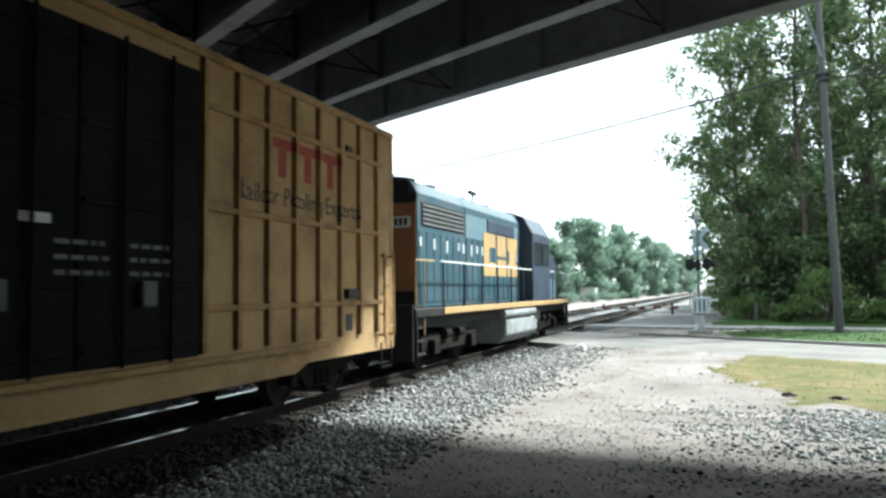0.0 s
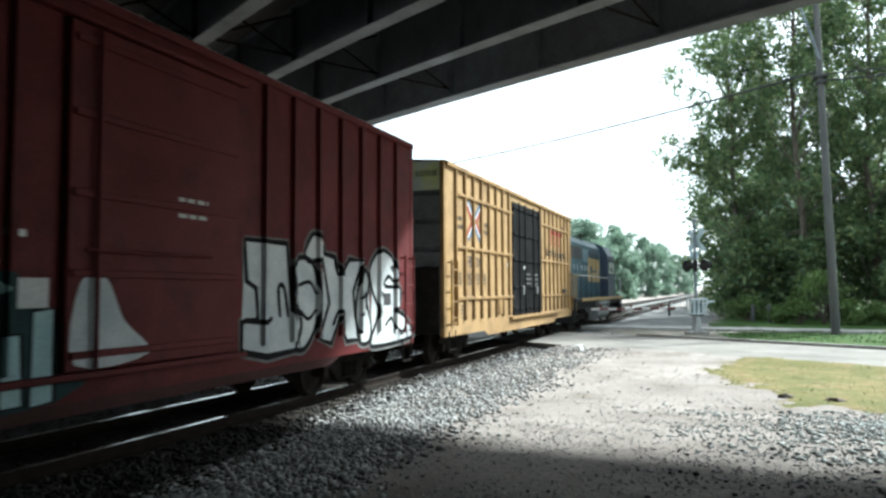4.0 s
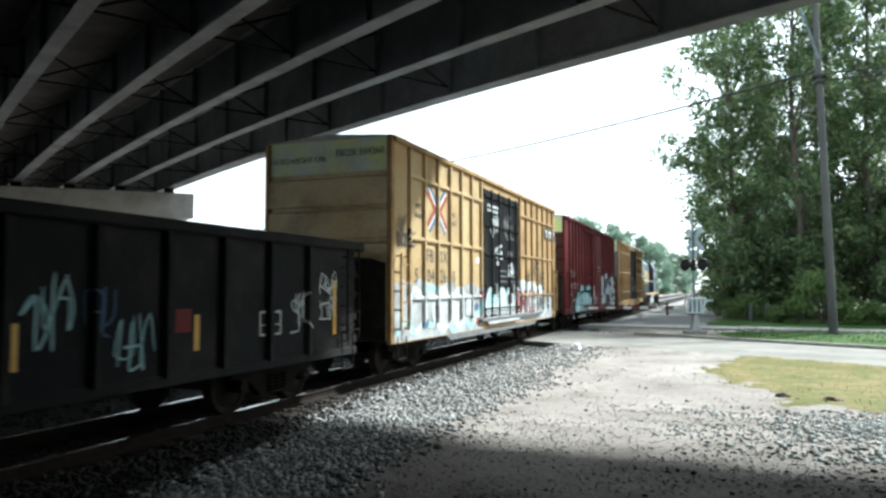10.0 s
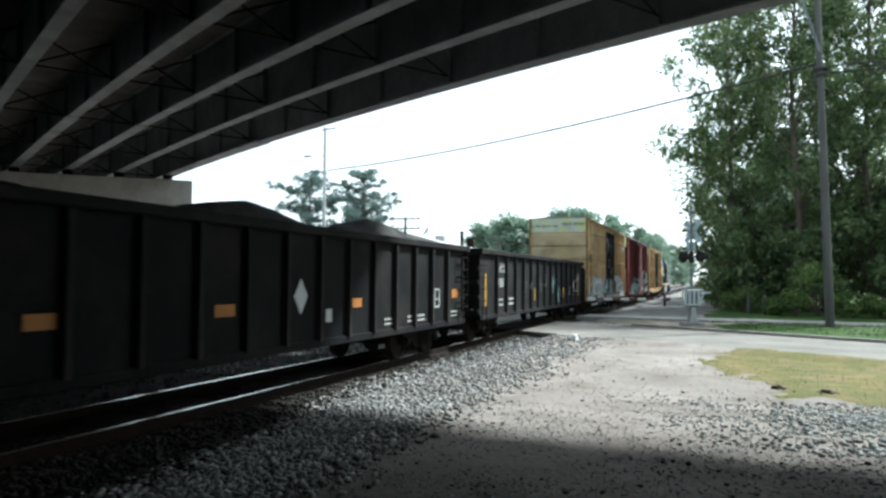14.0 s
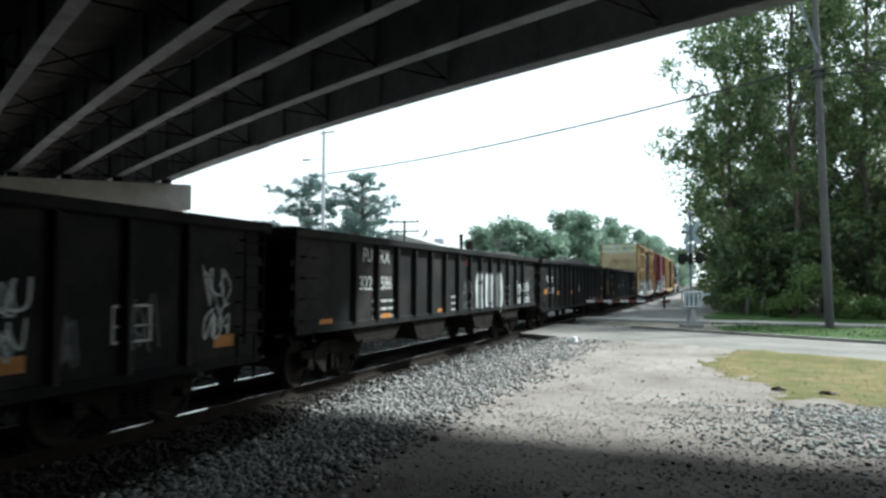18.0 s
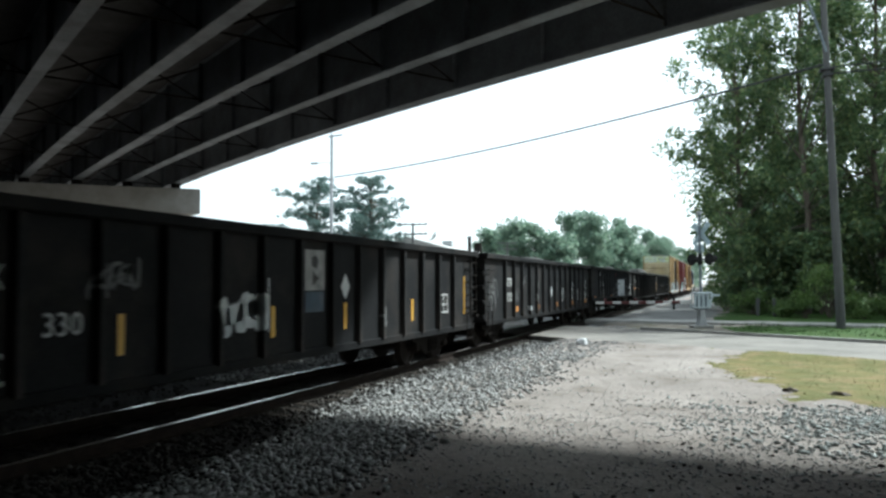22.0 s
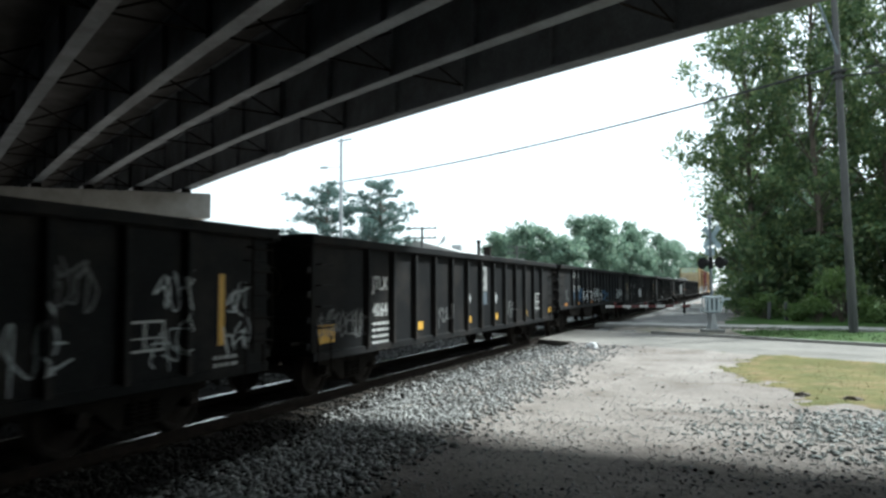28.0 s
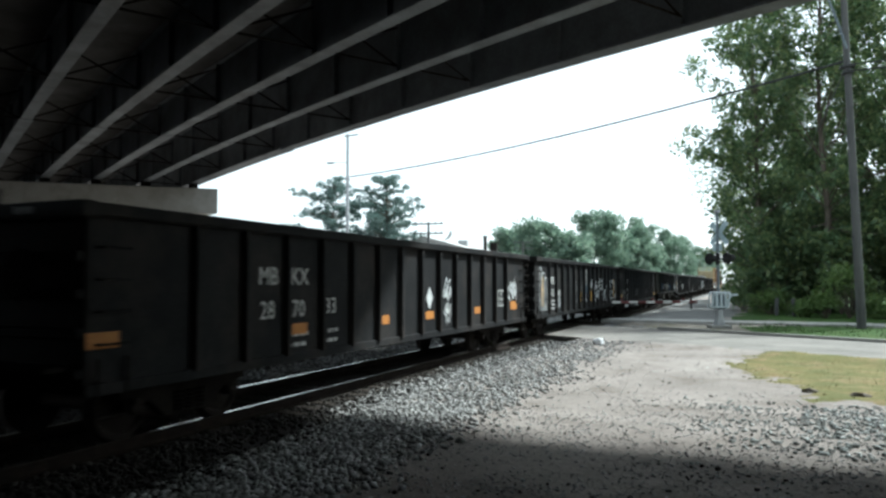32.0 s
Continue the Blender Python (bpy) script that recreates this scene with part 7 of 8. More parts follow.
                part("hood_door", boxes((*sorted((s * 1.0, s * 1.018)), y, y + 0.43, 1.62, 3.38), bevel=0.006), M_BLUE, b_)
        for k, y in enumerate((-7.0, -6.1, -5.2, -4.3, -3.9, -3.2, -2.7, -2.2, 1.7)):
            part("door_latch", boxes((*sorted((s * 1.018, s * 1.03)), y + 0.05, y + 0.16, 3.0 - 0.05 * (k % 3), 3.22)), M_SPRAYWHITE, hood)
        # the big yellow emblem as plain shapes
        ex = sorted((s * 1.019, s * 1.027))
        for a, b_, c, d in ((-1.95, -1.4, 2.35, 3.68), (-1.4, -0.75, 3.25, 3.68), (-1.4, -0.75, 2.35, 2.78), (-0.55, 0.45, 3.0, 3.68), (-0.55, 0.45, 2.35, 2.9), (0.62, 1.9, 3.22, 3.68), (0.85, 1.65, 2.8, 3.218), (0.62, 1.9, 2.35, 2.798)):
            part("emblem", boxes((*ex, a, b_, c, d)), M_LOCOYEL, hood, "large faded yellow emblem")
    for y in (-6.3, -4.9):
        part("roof_fan", rods(((0, y, 4.62), (0, y, 4.76), 0.6), seg=24), M_BLACK, rear, "round radiator fan cowl")
    part("roof_fan", rods(((0, -2.3, 4.62), (0, -2.3, 4.74), 0.55), seg=24), M_BLACK, hood, "round dynamic brake fan cowl")
    part("exhaust_stack", boxes((-0.3, 0.3, 0.4, 1.0, 4.62, 4.85), bevel=0.03), M_BLACK, hood)
    part("horn", rods(((0.6, -1.75, 4.5), (0.6, -1.75, 4.92), 0.03), ((0.6, -2.0, 4.94), (0.6, -1.5, 4.94), 0.07), seg=8), M_BLACK, hood)
    cab = part("cab", prism([(-1.48, 1.5), (1.48, 1.5), (1.48, 3.95), (1.15, 4.55), (0.6, 4.74), (-0.6, 4.74), (-1.15, 4.55), (-1.48, 3.95)], "y", 2.3, 5.0, 0.03), M_DARKBLUE, car, "dark blue driver's cab")
    for s in (-1, 1):
        for a in (2.6, 3.75):
            w = part("cab_window", boxes((*sorted((s * 1.48, s * 1.492)), a, a + 0.95, 2.85, 3.6), bevel=0.004), M_GLASS, cab, "dark glass cab window")
            part("window_frame", boxes(*[(*sorted((s * 1.485, s * 1.505)), p, q, r, t) for p, q, r, t in ((a - 0.04, a + 0.99, 2.81, 2.85), (a - 0.04, a + 0.99, 3.6, 3.64), (a - 0.04, a, 2.85, 3.6), (a + 0.95, a + 0.99, 2.85, 3.6))]), M_BLACK, w)
    part("antenna", rods(((0, 3.6, 4.7), (0, 3.6, 4.94), 0.03), ((-0.3, 3.7, 4.84), (0.3, 3.7, 4.84), 0.04)), M_BLACK, cab)
    part("nose", prism([(5.02, 1.5), (7.3, 1.5), (7.5, 2.2), (7.3, 3.1), (5.6, 3.45), (5.02, 4.3)], "x", -1.2, 1.2, 0.04), M_DARKBLUE, car, "dark blue wide front nose")
    part("nose_panel", boxes((-1.21, 1.21, 5.2, 7.1, 1.55, 2.35), bevel=0.01), M_GREYBLUE, car, "grey lower nose panel")
    for s in (-1, 1):
        rail = part("handrail", rods(((s * 1.42, -6.6, 2.62), (s * 1.42, 5.9, 2.62), 0.025), seg=8), M_WHITE, car, "pale handrail")
        for k in range(9):
            y = -6.4 + k * 12.1 / 8
            part("stanchion", rods(((s * 1.42, y, 1.3), (s * 1.42, y, 2.62), 0.028), seg=6), M_DARKBLUE, rail, "dark blue rail post")
        for e in (-1, 1):
            for k in range(3):
                part("step", boxes((*sorted((s * 1.1, s * 1.5)), *sorted((e * 7.75, e * 8.2)), 0.45 + 0.3 * k, 0.49 + 0.3 * k), bevel=0.005), M_BLACK, car)
            part("step_side", boxes((*sorted((s * 1.1, s * 1.5)), *sorted((e * 8.2, e * 8.24)), 0.42, 1.4)), M_BLACK, car)
            part("corner_rail", rods(((s * 1.45, e * 8.2, 1.4), (s * 1.45, e * 8.2, 2.6), 0.022), ((s * 1.45, e * 8.2, 2.6), (s * 1.42, e * 7.0, 2.62), 0.02), ((s * 1.45, e * 7.7, 0.9), (s * 1.45, e * 7.7, 2.6), 0.02)), M_LOCOYEL if e < 0 else M_GALV, car)
    part("fuel_tank", prism([(-1.4, 0.48), (-1.12, 0.2), (1.12, 0.2), (1.4, 0.48), (1.4, 0.95), (1.15, 1.1), (-1.15, 1.1), (-1.35, 0.95)], "y", -0.9, 3.1, 0.04), M_TANK, car, "pale grey fuel tank")
    for s in (-1, 1):
        part("air_tank", rods(((s * 1.36, -1.3, 1.17), (s * 1.36, 2.6, 1.17), 0.15), seg=14), M_TANK, car, "pale long air reservoir")
    part("battery_box", boxes((-1.4, 1.4, 2.7, 3.6, 0.8, 1.3), bevel=0.02), M_BLACK, car)
    for e in (-1, 1):
        part("pilot", boxes((-1.45, 1.45, *sorted((e * 8.3, e * 8.38)), 0.35, 1.6), bevel=0.02), M_BLACK, car)
        y = 0.0
        tk = part("truck", boxes((-1.1, 1.1, y - 1.7, y + 1.7, 0.62, 0.86), (-1.15, -0.98, y - 2.0, y + 2.0, 0.4, 0.8), (0.98, 1.15, y - 2.0, y + 2.0, 0.4, 0.8), bevel=0.03), M_UNDER, car, "black two-axle power truck")
        tk.matrix_basis = pose(0, e * 5.2, 0)
        for a in (-1.37, 1.37):
            for s in (-1, 1):
                part("journal_box", boxes((*sorted((s * 1.15, s * 1.32)), y + a - 0.2, y + a + 0.2, 0.36, 0.72), bevel=0.03), M_UNDER, tk)
                part("brake_cylinder", rods(((s * 1.2, y + a * 0.35 - 0.2, 0.82), (s * 1.2, y + a * 0.35 + 0.2, 0.82), 0.12), seg=12), M_UNDER, tk)
            w = part("wheelset", D_WHEELSET, None, tk)
            w.matrix_basis = pose(0, a, 0.42)
            WHEELS.append((w, a))
    couplers(car, 8.3)
    TRAIN.append((car, place))
    return car


loco = locomotive(111.85)

# ---- the level crossing, poles, wires and what stands beyond ----
M_DULLBLUE = surf("dull_blue_grey_metal", (0.17, 0.20, 0.22), (0.12, 0.145, 0.16), 3, 0.6, 0.2, bump=0.05, spec=0.2)
M_REDDARK = surf("red_gate_stripe", (0.11, 0.03, 0.03), (0.08, 0.025, 0.025), 4, 0.6, bump=0.0)
M_SIGNBACK = surf("bare_aluminium_sign_back", (0.40, 0.50, 0.53), (0.33, 0.42, 0.45), 3, 0.55, 0.0, bump=0.02)
M_WIRE = surf("black_cable", (0.03, 0.03, 0.032), (0.045, 0.045, 0.045), 4, 0.6, bump=0.0)


def crossing_signal(x, y):
    """A mast with crossed boards seen from behind, flashing lamps, gate motor, counterweights and the lowered arm."""
    s = thing("crossing_signal", "grey level crossing signal with its striped gate arm lowered", "crossing signal", at=pose(x, y, 0.06, 0, 0, 21))
    part("foundation", boxes((-0.42, 0.42, -0.36, 0.36, -0.25, 0.05), bevel=0.03), M_CONCRETE, s, "pale concrete base")
    part("base_casting", prism([(-0.2, 0.05), (0.2, 0.05), (0.12, 0.3), (0.1, 0.7), (-0.1, 0.7), (-0.12, 0.3)], "y", -0.2, 0.2, 0.02), M_GALV, s)
    smooth(part("mast", rods(((0, 0, 0.1), (0, 0, 4.85), 0.055), seg=16), M_DULLBLUE, s, "dull blue-grey steel mast"))
    motor = part("gate_motor", boxes((-0.24, 0.24, -0.2, 0.2, 0.72, 1.3), bevel=0.04), M_DULLBLUE, s, "blue-grey gate motor box")
    part("motor_door", boxes((-0.18, 0.18, -0.212, -0.2, 0.8, 1.25), bevel=0.005), M_DULLBLUE, motor)
    # the counterweights hang in a pale cage of bars on both sides of the box
    for d in (-0.24, 0.24):
        cage = part("counterweight_arm", rods(((-0.36, d, 0.80), (0.28, d, 0.80), 0.035), ((-0.30, d, 1.40), (0.40, d, 1.42), 0.035), ((-0.36, d, 0.80), (-0.30, d, 1.40), 0.035), ((0.28, d, 0.80), (0.40, d, 1.42), 0.04), seg=8), M_PALEBLUE, s, "pale blue-grey counterweight frame")
        for k in range(3):
            part("counterweight_bar", boxes((-0.22 + 0.19 * k, -0.13 + 0.19 * k, d - 0.03, d + 0.03, 0.82, 1.38), bevel=0.01), M_PALEBLUE, cage)
    part("counterweight", boxes((-0.24, 0.26, -0.2, 0.2, 1.3, 1.45), bevel=0.03), M_GALV, s)
    part("side_arm", rods(((0.38, 0, 1.3), (0.80, 0, 1.32), 0.04), ((0.3, 0, 1.0), (0.55, 0, 1.3), 0.03), seg=8), M_PALEBLUE, s, "pale stub arm")
    arm = part("gate_arm", boxes((-0.9, -0.36, -0.03, 0.03, 0.96, 1.1), bevel=0.008), M_WHITE, s, "striped red and white gate arm")
    for k in range(10):
        a = -0.9 - 0.36 * k
        part("arm_stripe", boxes((a - 0.36, a, -0.028, 0.028, 0.975 - 0.001 * k, 1.085 - 0.003 * k), bevel=0.004), M_WHITE if k % 2 else M_REDDARK, arm)
    for k in range(3):
        a = -1.5 - 1.3 * k
        part("arm_lamp", rods(((a, 0, 1.08), (a, 0, 1.2), 0.05), seg=10), M_REDDARK, arm)
    part("arm_bracket", rods(((-1.15, 0.04, 0.72), (-1.15, 0.04, 1.25), 0.05), ((-1.3, 0.04, 1.0), (-1.0, 0.04, 1.0), 0.05), seg=8), M_BLACK, arm, "dark arm bracket")
    head = part("lamp_bracket", rods(((-0.5, 0, 2.85), (0.5, 0, 2.85), 0.04), ((0, 0, 2.6), (0, 0, 3.1), 0.09), seg=8), M_BLACK, s, "black crossarm for the lamps")
    for d in (-0.45, 0.45):
        lamp = part("flashing_lamp", rods(((d, -0.02, 2.85), (d, 0.12, 2.85), 0.15), seg=20), M_BLACK, head, "black lamp housing")
        part("backboard", rods(((d, 0.0, 2.85), (d, 0.015, 2.85), 0.25), seg=24), M_BLACK, lamp, "round black backboard")
        part("visor", rods(((d, 0.12, 2.9), (d, 0.38, 2.88), 0.15), seg=14), M_BLACK, lamp)
    for a in (0.85, -0.85):
        bm = bmesh.new()
        bmesh.ops.create_cube(bm, size=1, matrix=Matrix.Translation((0, 0.09 + 0.012 * (a > 0), 3.95)) @ Matrix.Rotation(a, 4, "Y") @ Matrix.Diagonal((1.22, 0.01, 0.23, 1)))
        part("crossed_board", bm, M_SIGNBACK, s, "bare metal back of a crossed warning board")
    for o in [o for o in s.children if o.name.startswith(("crossed_board", "lamp_bracket"))]:
        o.matrix_basis = pose(0, 0, 0, 0, 0, -58)
    part("track_plate", boxes((-0.2, 0.2, 0.07, 0.08, 3.2, 3.5), bevel=0.003), M_SIGNBACK, s, "bare back of a small plate")
    part("bell", rods(((0, 0, 4.83), (0, 0, 4.92), 0.12), seg=16), M_GALV, s)
    return s


crossing_signal(-1.07, 32.9)


def cable(a, b, sag, r, name, label, steps=26):
    """A hanging wire, one continuous tube."""
    a, b = Vector(a), Vector(b)
    vs, fs = [], []
    side = (b - a).cross(Vector((0, 0, 1))).normalized()
    for i in range(steps + 1):
        t = i / steps
        c = a.lerp(b, t) - Vector((0, 0, 4 * sag * t * (1 - t)))
        for k in range(5):
            w = 6.2832 * k / 5
            vs.append(c + side * r * math.cos(w) + Vector((0, 0, r * math.sin(w))))
    for i in range(steps):
        for k in range(5):
            fs.append((i * 5 + k, i * 5 + (k + 1) % 5, i * 5 + 5 + (k + 1) % 5, i * 5 + 5 + k))
    return tagged(part(name, (vs, fs), M_WIRE), label, "cable")


def utility_pole():
    p = thing("utility_pole", "tall weathered wooden utility pole on the grass verge", "utility pole", at=pose(4.2, 32.9, 0.0, 0, -1.25, 0))
    bm = bmesh.new()
    rod(bm, (0, 0, -0.4), (0, 0, 14.2), 0.175, 0.115, 18)
    smooth(part("shaft", bm, M_POLE, p, "weathered round wooden shaft"))
    part("ground_wire_guard", boxes((-0.03, 0.03, -0.205, -0.165, 0.1, 2.6), bevel=0.01), M_POLE, p)
    br = bmesh.new()
    pts = [(0, -0.12, 11.3), (-0.16, -0.2, 11.9), (-0.42, -0.35, 12.8), (-0.75, -0.5, 13.8)]
    for a, b_ in zip(pts, pts[1:]):
        rod(br, a, b_, 0.05, seg=8)
    part("lamp_bracket", br, M_DULLBLUE, p, "bent metal street light bracket")
    part("street_light", boxes((-1.25, -0.65, -0.65, -0.35, 13.72, 13.92), bevel=0.06), M_GALV, p)
    for z, w in ((10.6, 0.55), (10.35, 0.4)):
        part("cable_clamp", boxes((-w / 2, w / 2, -0.24, 0.24, z - 0.05, z + 0.05), bevel=0.01), M_WIRE, p)
    return p


utility_pole()
cable((3.85, 33.0, 10.85), (-29.0, 50.2, 10.45), 0.5, 0.055, "overhead_cable", "thin black cable slung between two poles")
cable((4.0, 33.0, 10.7), (30, 27.5, 11.0), 0.4, 0.03, "overhead_cable", "thin black cable running along the wood's edge")
cable((4.0, 33.0, 10.45), (30, 27.5, 10.7), 0.5, 0.035, "overhead_cable", "thin black cable running along the wood's edge")
cable((3.85, 33.0, 10.4), (3.0, 140, 9.6), 0.6, 0.03, "overhead_cable", "thin black cable running beside the railway")


def light_mast():
    p = thing("light_mast", "tall slim grey lighting mast beyond the tracks", "light mast", at=pose(-29.2, 50.1, -0.2))
    bm = bmesh.new()
    rod(bm, (0, 0, 0), (0, 0, 14.1), 0.17, 0.12, 14)
    smooth(part("shaft", bm, M_GALV, p))
    part("crossarm", rods(((-0.4, 0.15, 13.95), (1.2, -0.45, 13.87), 0.075), seg=8), M_GALV, p)
    part("lamp_arm", rods(((0, 0, 11.75), (-0.35, 0.2, 11.85), 0.03), ((-0.35, 0.2, 11.85), (-2.0, 1.15, 12.1), 0.035), seg=6), M_GALV, p)
    part("lamp_head", boxes((-2.65, -1.95, 1.0, 1.35, 12.0, 12.16), bevel=0.06), M_GALV, p, "flat cobra-head lamp")
    part("clamp", boxes((-0.2, 0.2, -0.2, 0.2, 10.35, 10.55), bevel=0.03), M_GALV, p)


light_mast()


def telegraph_pole(x, y, top, name="telegraph_pole"):
    p = thing(name, "short wooden pole with two crossarms", "telegraph pole", at=pose(x, y, -0.2, 0, 0, 15))
    bm = bmesh.new()
    rod(bm, (0, 0, 0), (0, 0, top), 0.14, 0.10, 10)
    part("shaft", bm, M_POLE, p)
    for z in (top - 0.15, top - 0.95):
        a = part("crossarm", boxes((-1.25, 1.25, -0.17, -0.06, z - 0.06, z + 0.06), bevel=0.01), M_POLE, p)
        for k in (-1.1, -0.6, 0.6, 1.1):
            part("insulator", rods(((k, -0.115, z + 0.06), (k, -0.115, z + 0.2), 0.04), seg=8), M_GLASS, a)


telegraph_pole(-24.3, 55.0, 7.2)
telegraph_pole(-27.0, 92, 7.6)


def dish():
    d = thing("satellite_dish", "small grey dish aerial on a bent bracket", "dish aerial", at=pose(-27.2, 65.6, 5.55, 0, 0, -60))
    bm = bmesh.new()
    bmesh.ops.create_uvsphere(bm, u_segments=18, v_segments=10, radius=0.7)
    bmesh.ops.delete(bm, geom=[v for v in bm.verts if v.co.z > -0.38], context="VERTS")
    bmesh.ops.solidify(bm, geom=bm.faces[:], thickness=0.02)
    part("bowl", bm, M_GALV, d).matrix_basis = pose(0, 0, 1.3, 60, 0, 0)
    part("post", rods(((0, 0, -0.05), (0, 0, 0.75), 0.04), ((0, 0, 0.75), (0.1, -0.3, 1.0), 0.03)), M_GALV, d)


def shed():
    """The low building behind the tracks: walls, eaves, roof, pipes, doors and windows."""
    h = thing("low_building", "long low pale building with a shallow grey roof behind the tracks", "building", at=pose(-30.0, 75.0, -0.2, 0, 0, 6))
    part("wall", boxes((-5, 5, -11, 11, 0, 5.0), bevel=0.02), M_BRICKISH, h, "pale block wall")
    part("roof", prism([(-5.4, 5.0), (5.4, 5.0), (5.4, 5.2), (0, 6.7), (-5.4, 5.2)], "y", -11.4, 11.4, 0.02), M_ROOF, h, "pale shallow pitched roof")
    for k in range(6):
        y = -9.2 + 3.6 * k
        w = part("window", boxes((5.0, 5.03, y, y + 1.3, 1.2, 2.4)), M_GLASS, h, "dark window")
        part("window_frame", boxes((5.02, 5.06, y - 0.06, y + 1.36, 1.12, 1.2), (5.02, 5.06, y - 0.06, y + 1.36, 2.4, 2.48), bevel=0.005), M_WHITE, w)
    part("flue", rods(((2.6, 4.0, 5.7), (2.6, 4.0, 7.4), 0.2), ((2.6, 4.0, 7.4), (2.6, 4.0, 7.6), 0.28), seg=14), M_UNDER, h, "dark metal flue")
    part("vent", boxes((1.4, 2.4, -3.5, -2.5, 6.1, 6.7), bevel=0.03), M_GALV, h, "metal roof vent")
    part("vent", boxes((2.0, 2.8, 9.0, 9.8, 5.8, 7.1), bevel=0.03), M_UNDER, h, "dark roof vent")


shed()
dish()


def wooden_post(x, y, h):
    p = tagged(part("wooden_post", boxes((-0.09, 0.09, -0.09, 0.09, -0.2, h), bevel=0.02), M_POLE), "short grey wooden marker post by the undergrowth", "post", group="marker posts")
    p.matrix_basis = pose(x, y, ground_z(x, y), RNG.uniform(-2, 2), RNG.uniform(-2, 2), 10)


wooden_post(1.64, 47.2, 1.05)
wooden_post(2.50, 45.8, 1.05)


def sack(x, y):
    bm = bmesh.new()
    bmesh.ops.create_icosphere(bm, subdivisions=3, radius=1)
    for v in bm.verts:
        d = 1 + 0.35 * noise.noise(v.co * 1.7) + 0.12 * noise.noise(v.co * 5)
        v.co = Vector((v.co.x * 0.19 * d, v.co.y * 0.14 * d, max(-0.02, v.co.z) * 0.17 * d + 0.02))
    ob = part("plastic_bag", bm, M_PLASTIC)
    ob.matrix_basis = pose(x, y, ground_z(x, y) + 0.01)
    tagged(smooth(ob, 60), "crumpled white plastic bag lying on the gravel", "litter")


sack(-4.35, 23.2)


def clod(x, y, r, material, label, seed):
    bm = bmesh.new()
    bmesh.ops.create_icosphere(bm, subdivisions=2, radius=1)
    for v in bm.verts:
        d = 1 + 0.5 * noise.noise(v.co * 1.5 + Vector((seed, 0, 0)))
        v.co = Vector((v.co.x * r * d, v.co.y * r * 0.8 * d, max(-0.1, v.co.z) * r * 0.5 * d))
    ob = part("earth_clod", bm, material)
    ob.matrix_basis = pose(x, y, ground_z(x, y))
    tagged(ob, label, "clod")


clod(1.0, 14.4, 0.14, M_BARK, "brown clump of earth and dead grass", 1)
clod(1.75, 14.2, 0.17, M_BARK, "brown clump of earth and dead grass", 2)


def cabinet(x, y):
    """The signal equipment house beyond the crossing."""
    c = thing("signal_cabinet", "pale metal signal equipment cabinet beside the far track", "cabinet", at=pose(x, y, -0.25))
    part("body", boxes((-1.2, 1.2, -0.9, 0.9, 0.15, 2.3), bevel=0.02), M_WHITE, c)
    part("plinth", boxes((-1.25, 1.25, -0.95, 0.95, 0, 0.15), bevel=0.01), M_CONCRETE, c)
    part("roof", prism([(-1.3, 2.3), (1.3, 2.3), (1.3, 2.36), (0, 2.5), (-1.3, 2.36)], "y", -1.0, 1.0), M_GALV, c)
    d = part("door", boxes((1.2, 1.22, -0.4, 0.4, 0.25, 2.15), bevel=0.005), M_WHITE, c)
    part("door_handle", boxes((1.22, 1.27, 0.25, 0.3, 1.1, 1.3), bevel=0.01), M_BLACK, d)


cabinet(-20.5, 117)


def parked_van(x, y, turn):
    """A pale vehicle standing far off beside the line."""
    v = thing("parked_van", "pale van parked far off beside the railway", "van", at=pose(x, y, -0.1, 0, 0, turn))
    part("body", prism([(-2.4, 0.45), (2.3, 0.45), (2.35, 1.1), (1.5, 1.3), (1.0, 2.05), (-2.3, 2.1), (-2.4, 1.9)], "x", -0.95, 0.95, 0.06), M_WHITE, v)
    part("windscreen", prism([(1.07, 2.0), (1.5, 1.36), (1.53, 1.38), (1.1, 2.03)], "x", -0.8, 0.8), M_GLASS, v)
    for s in (-1, 1):
        part("side_window", boxes((*sorted((s * 0.952, s * 0.962)), 0.2, 1.0, 1.35, 1.9)), M_GLASS, v)
        part("rear_window", boxes((s * 0.45 - 0.3, s * 0.45 + 0.3, -2.43, -2.405, 1.3, 1.85)), M_GLASS, v)
        part("tail_light", boxes((s * 0.85 - 0.06, s * 0.85 + 0.06, -2.43, -2.405, 0.9, 1.25)), M_REDDARK, v)
        for a in (-1.5, 1.5):
            w = part("wheel", rods(((s * 0.78, a, 0.34), (s * 0.98, a, 0.34), 0.34), seg=20), M_BLACK, v)
            part("rim", rods(((s * 0.98, a, 0.34), (s * 0.985, a, 0.34), 0.2), seg=16), M_GALV, w)


parked_van(0.1, 105, 6)
parked_van(0.5, 140, 2)

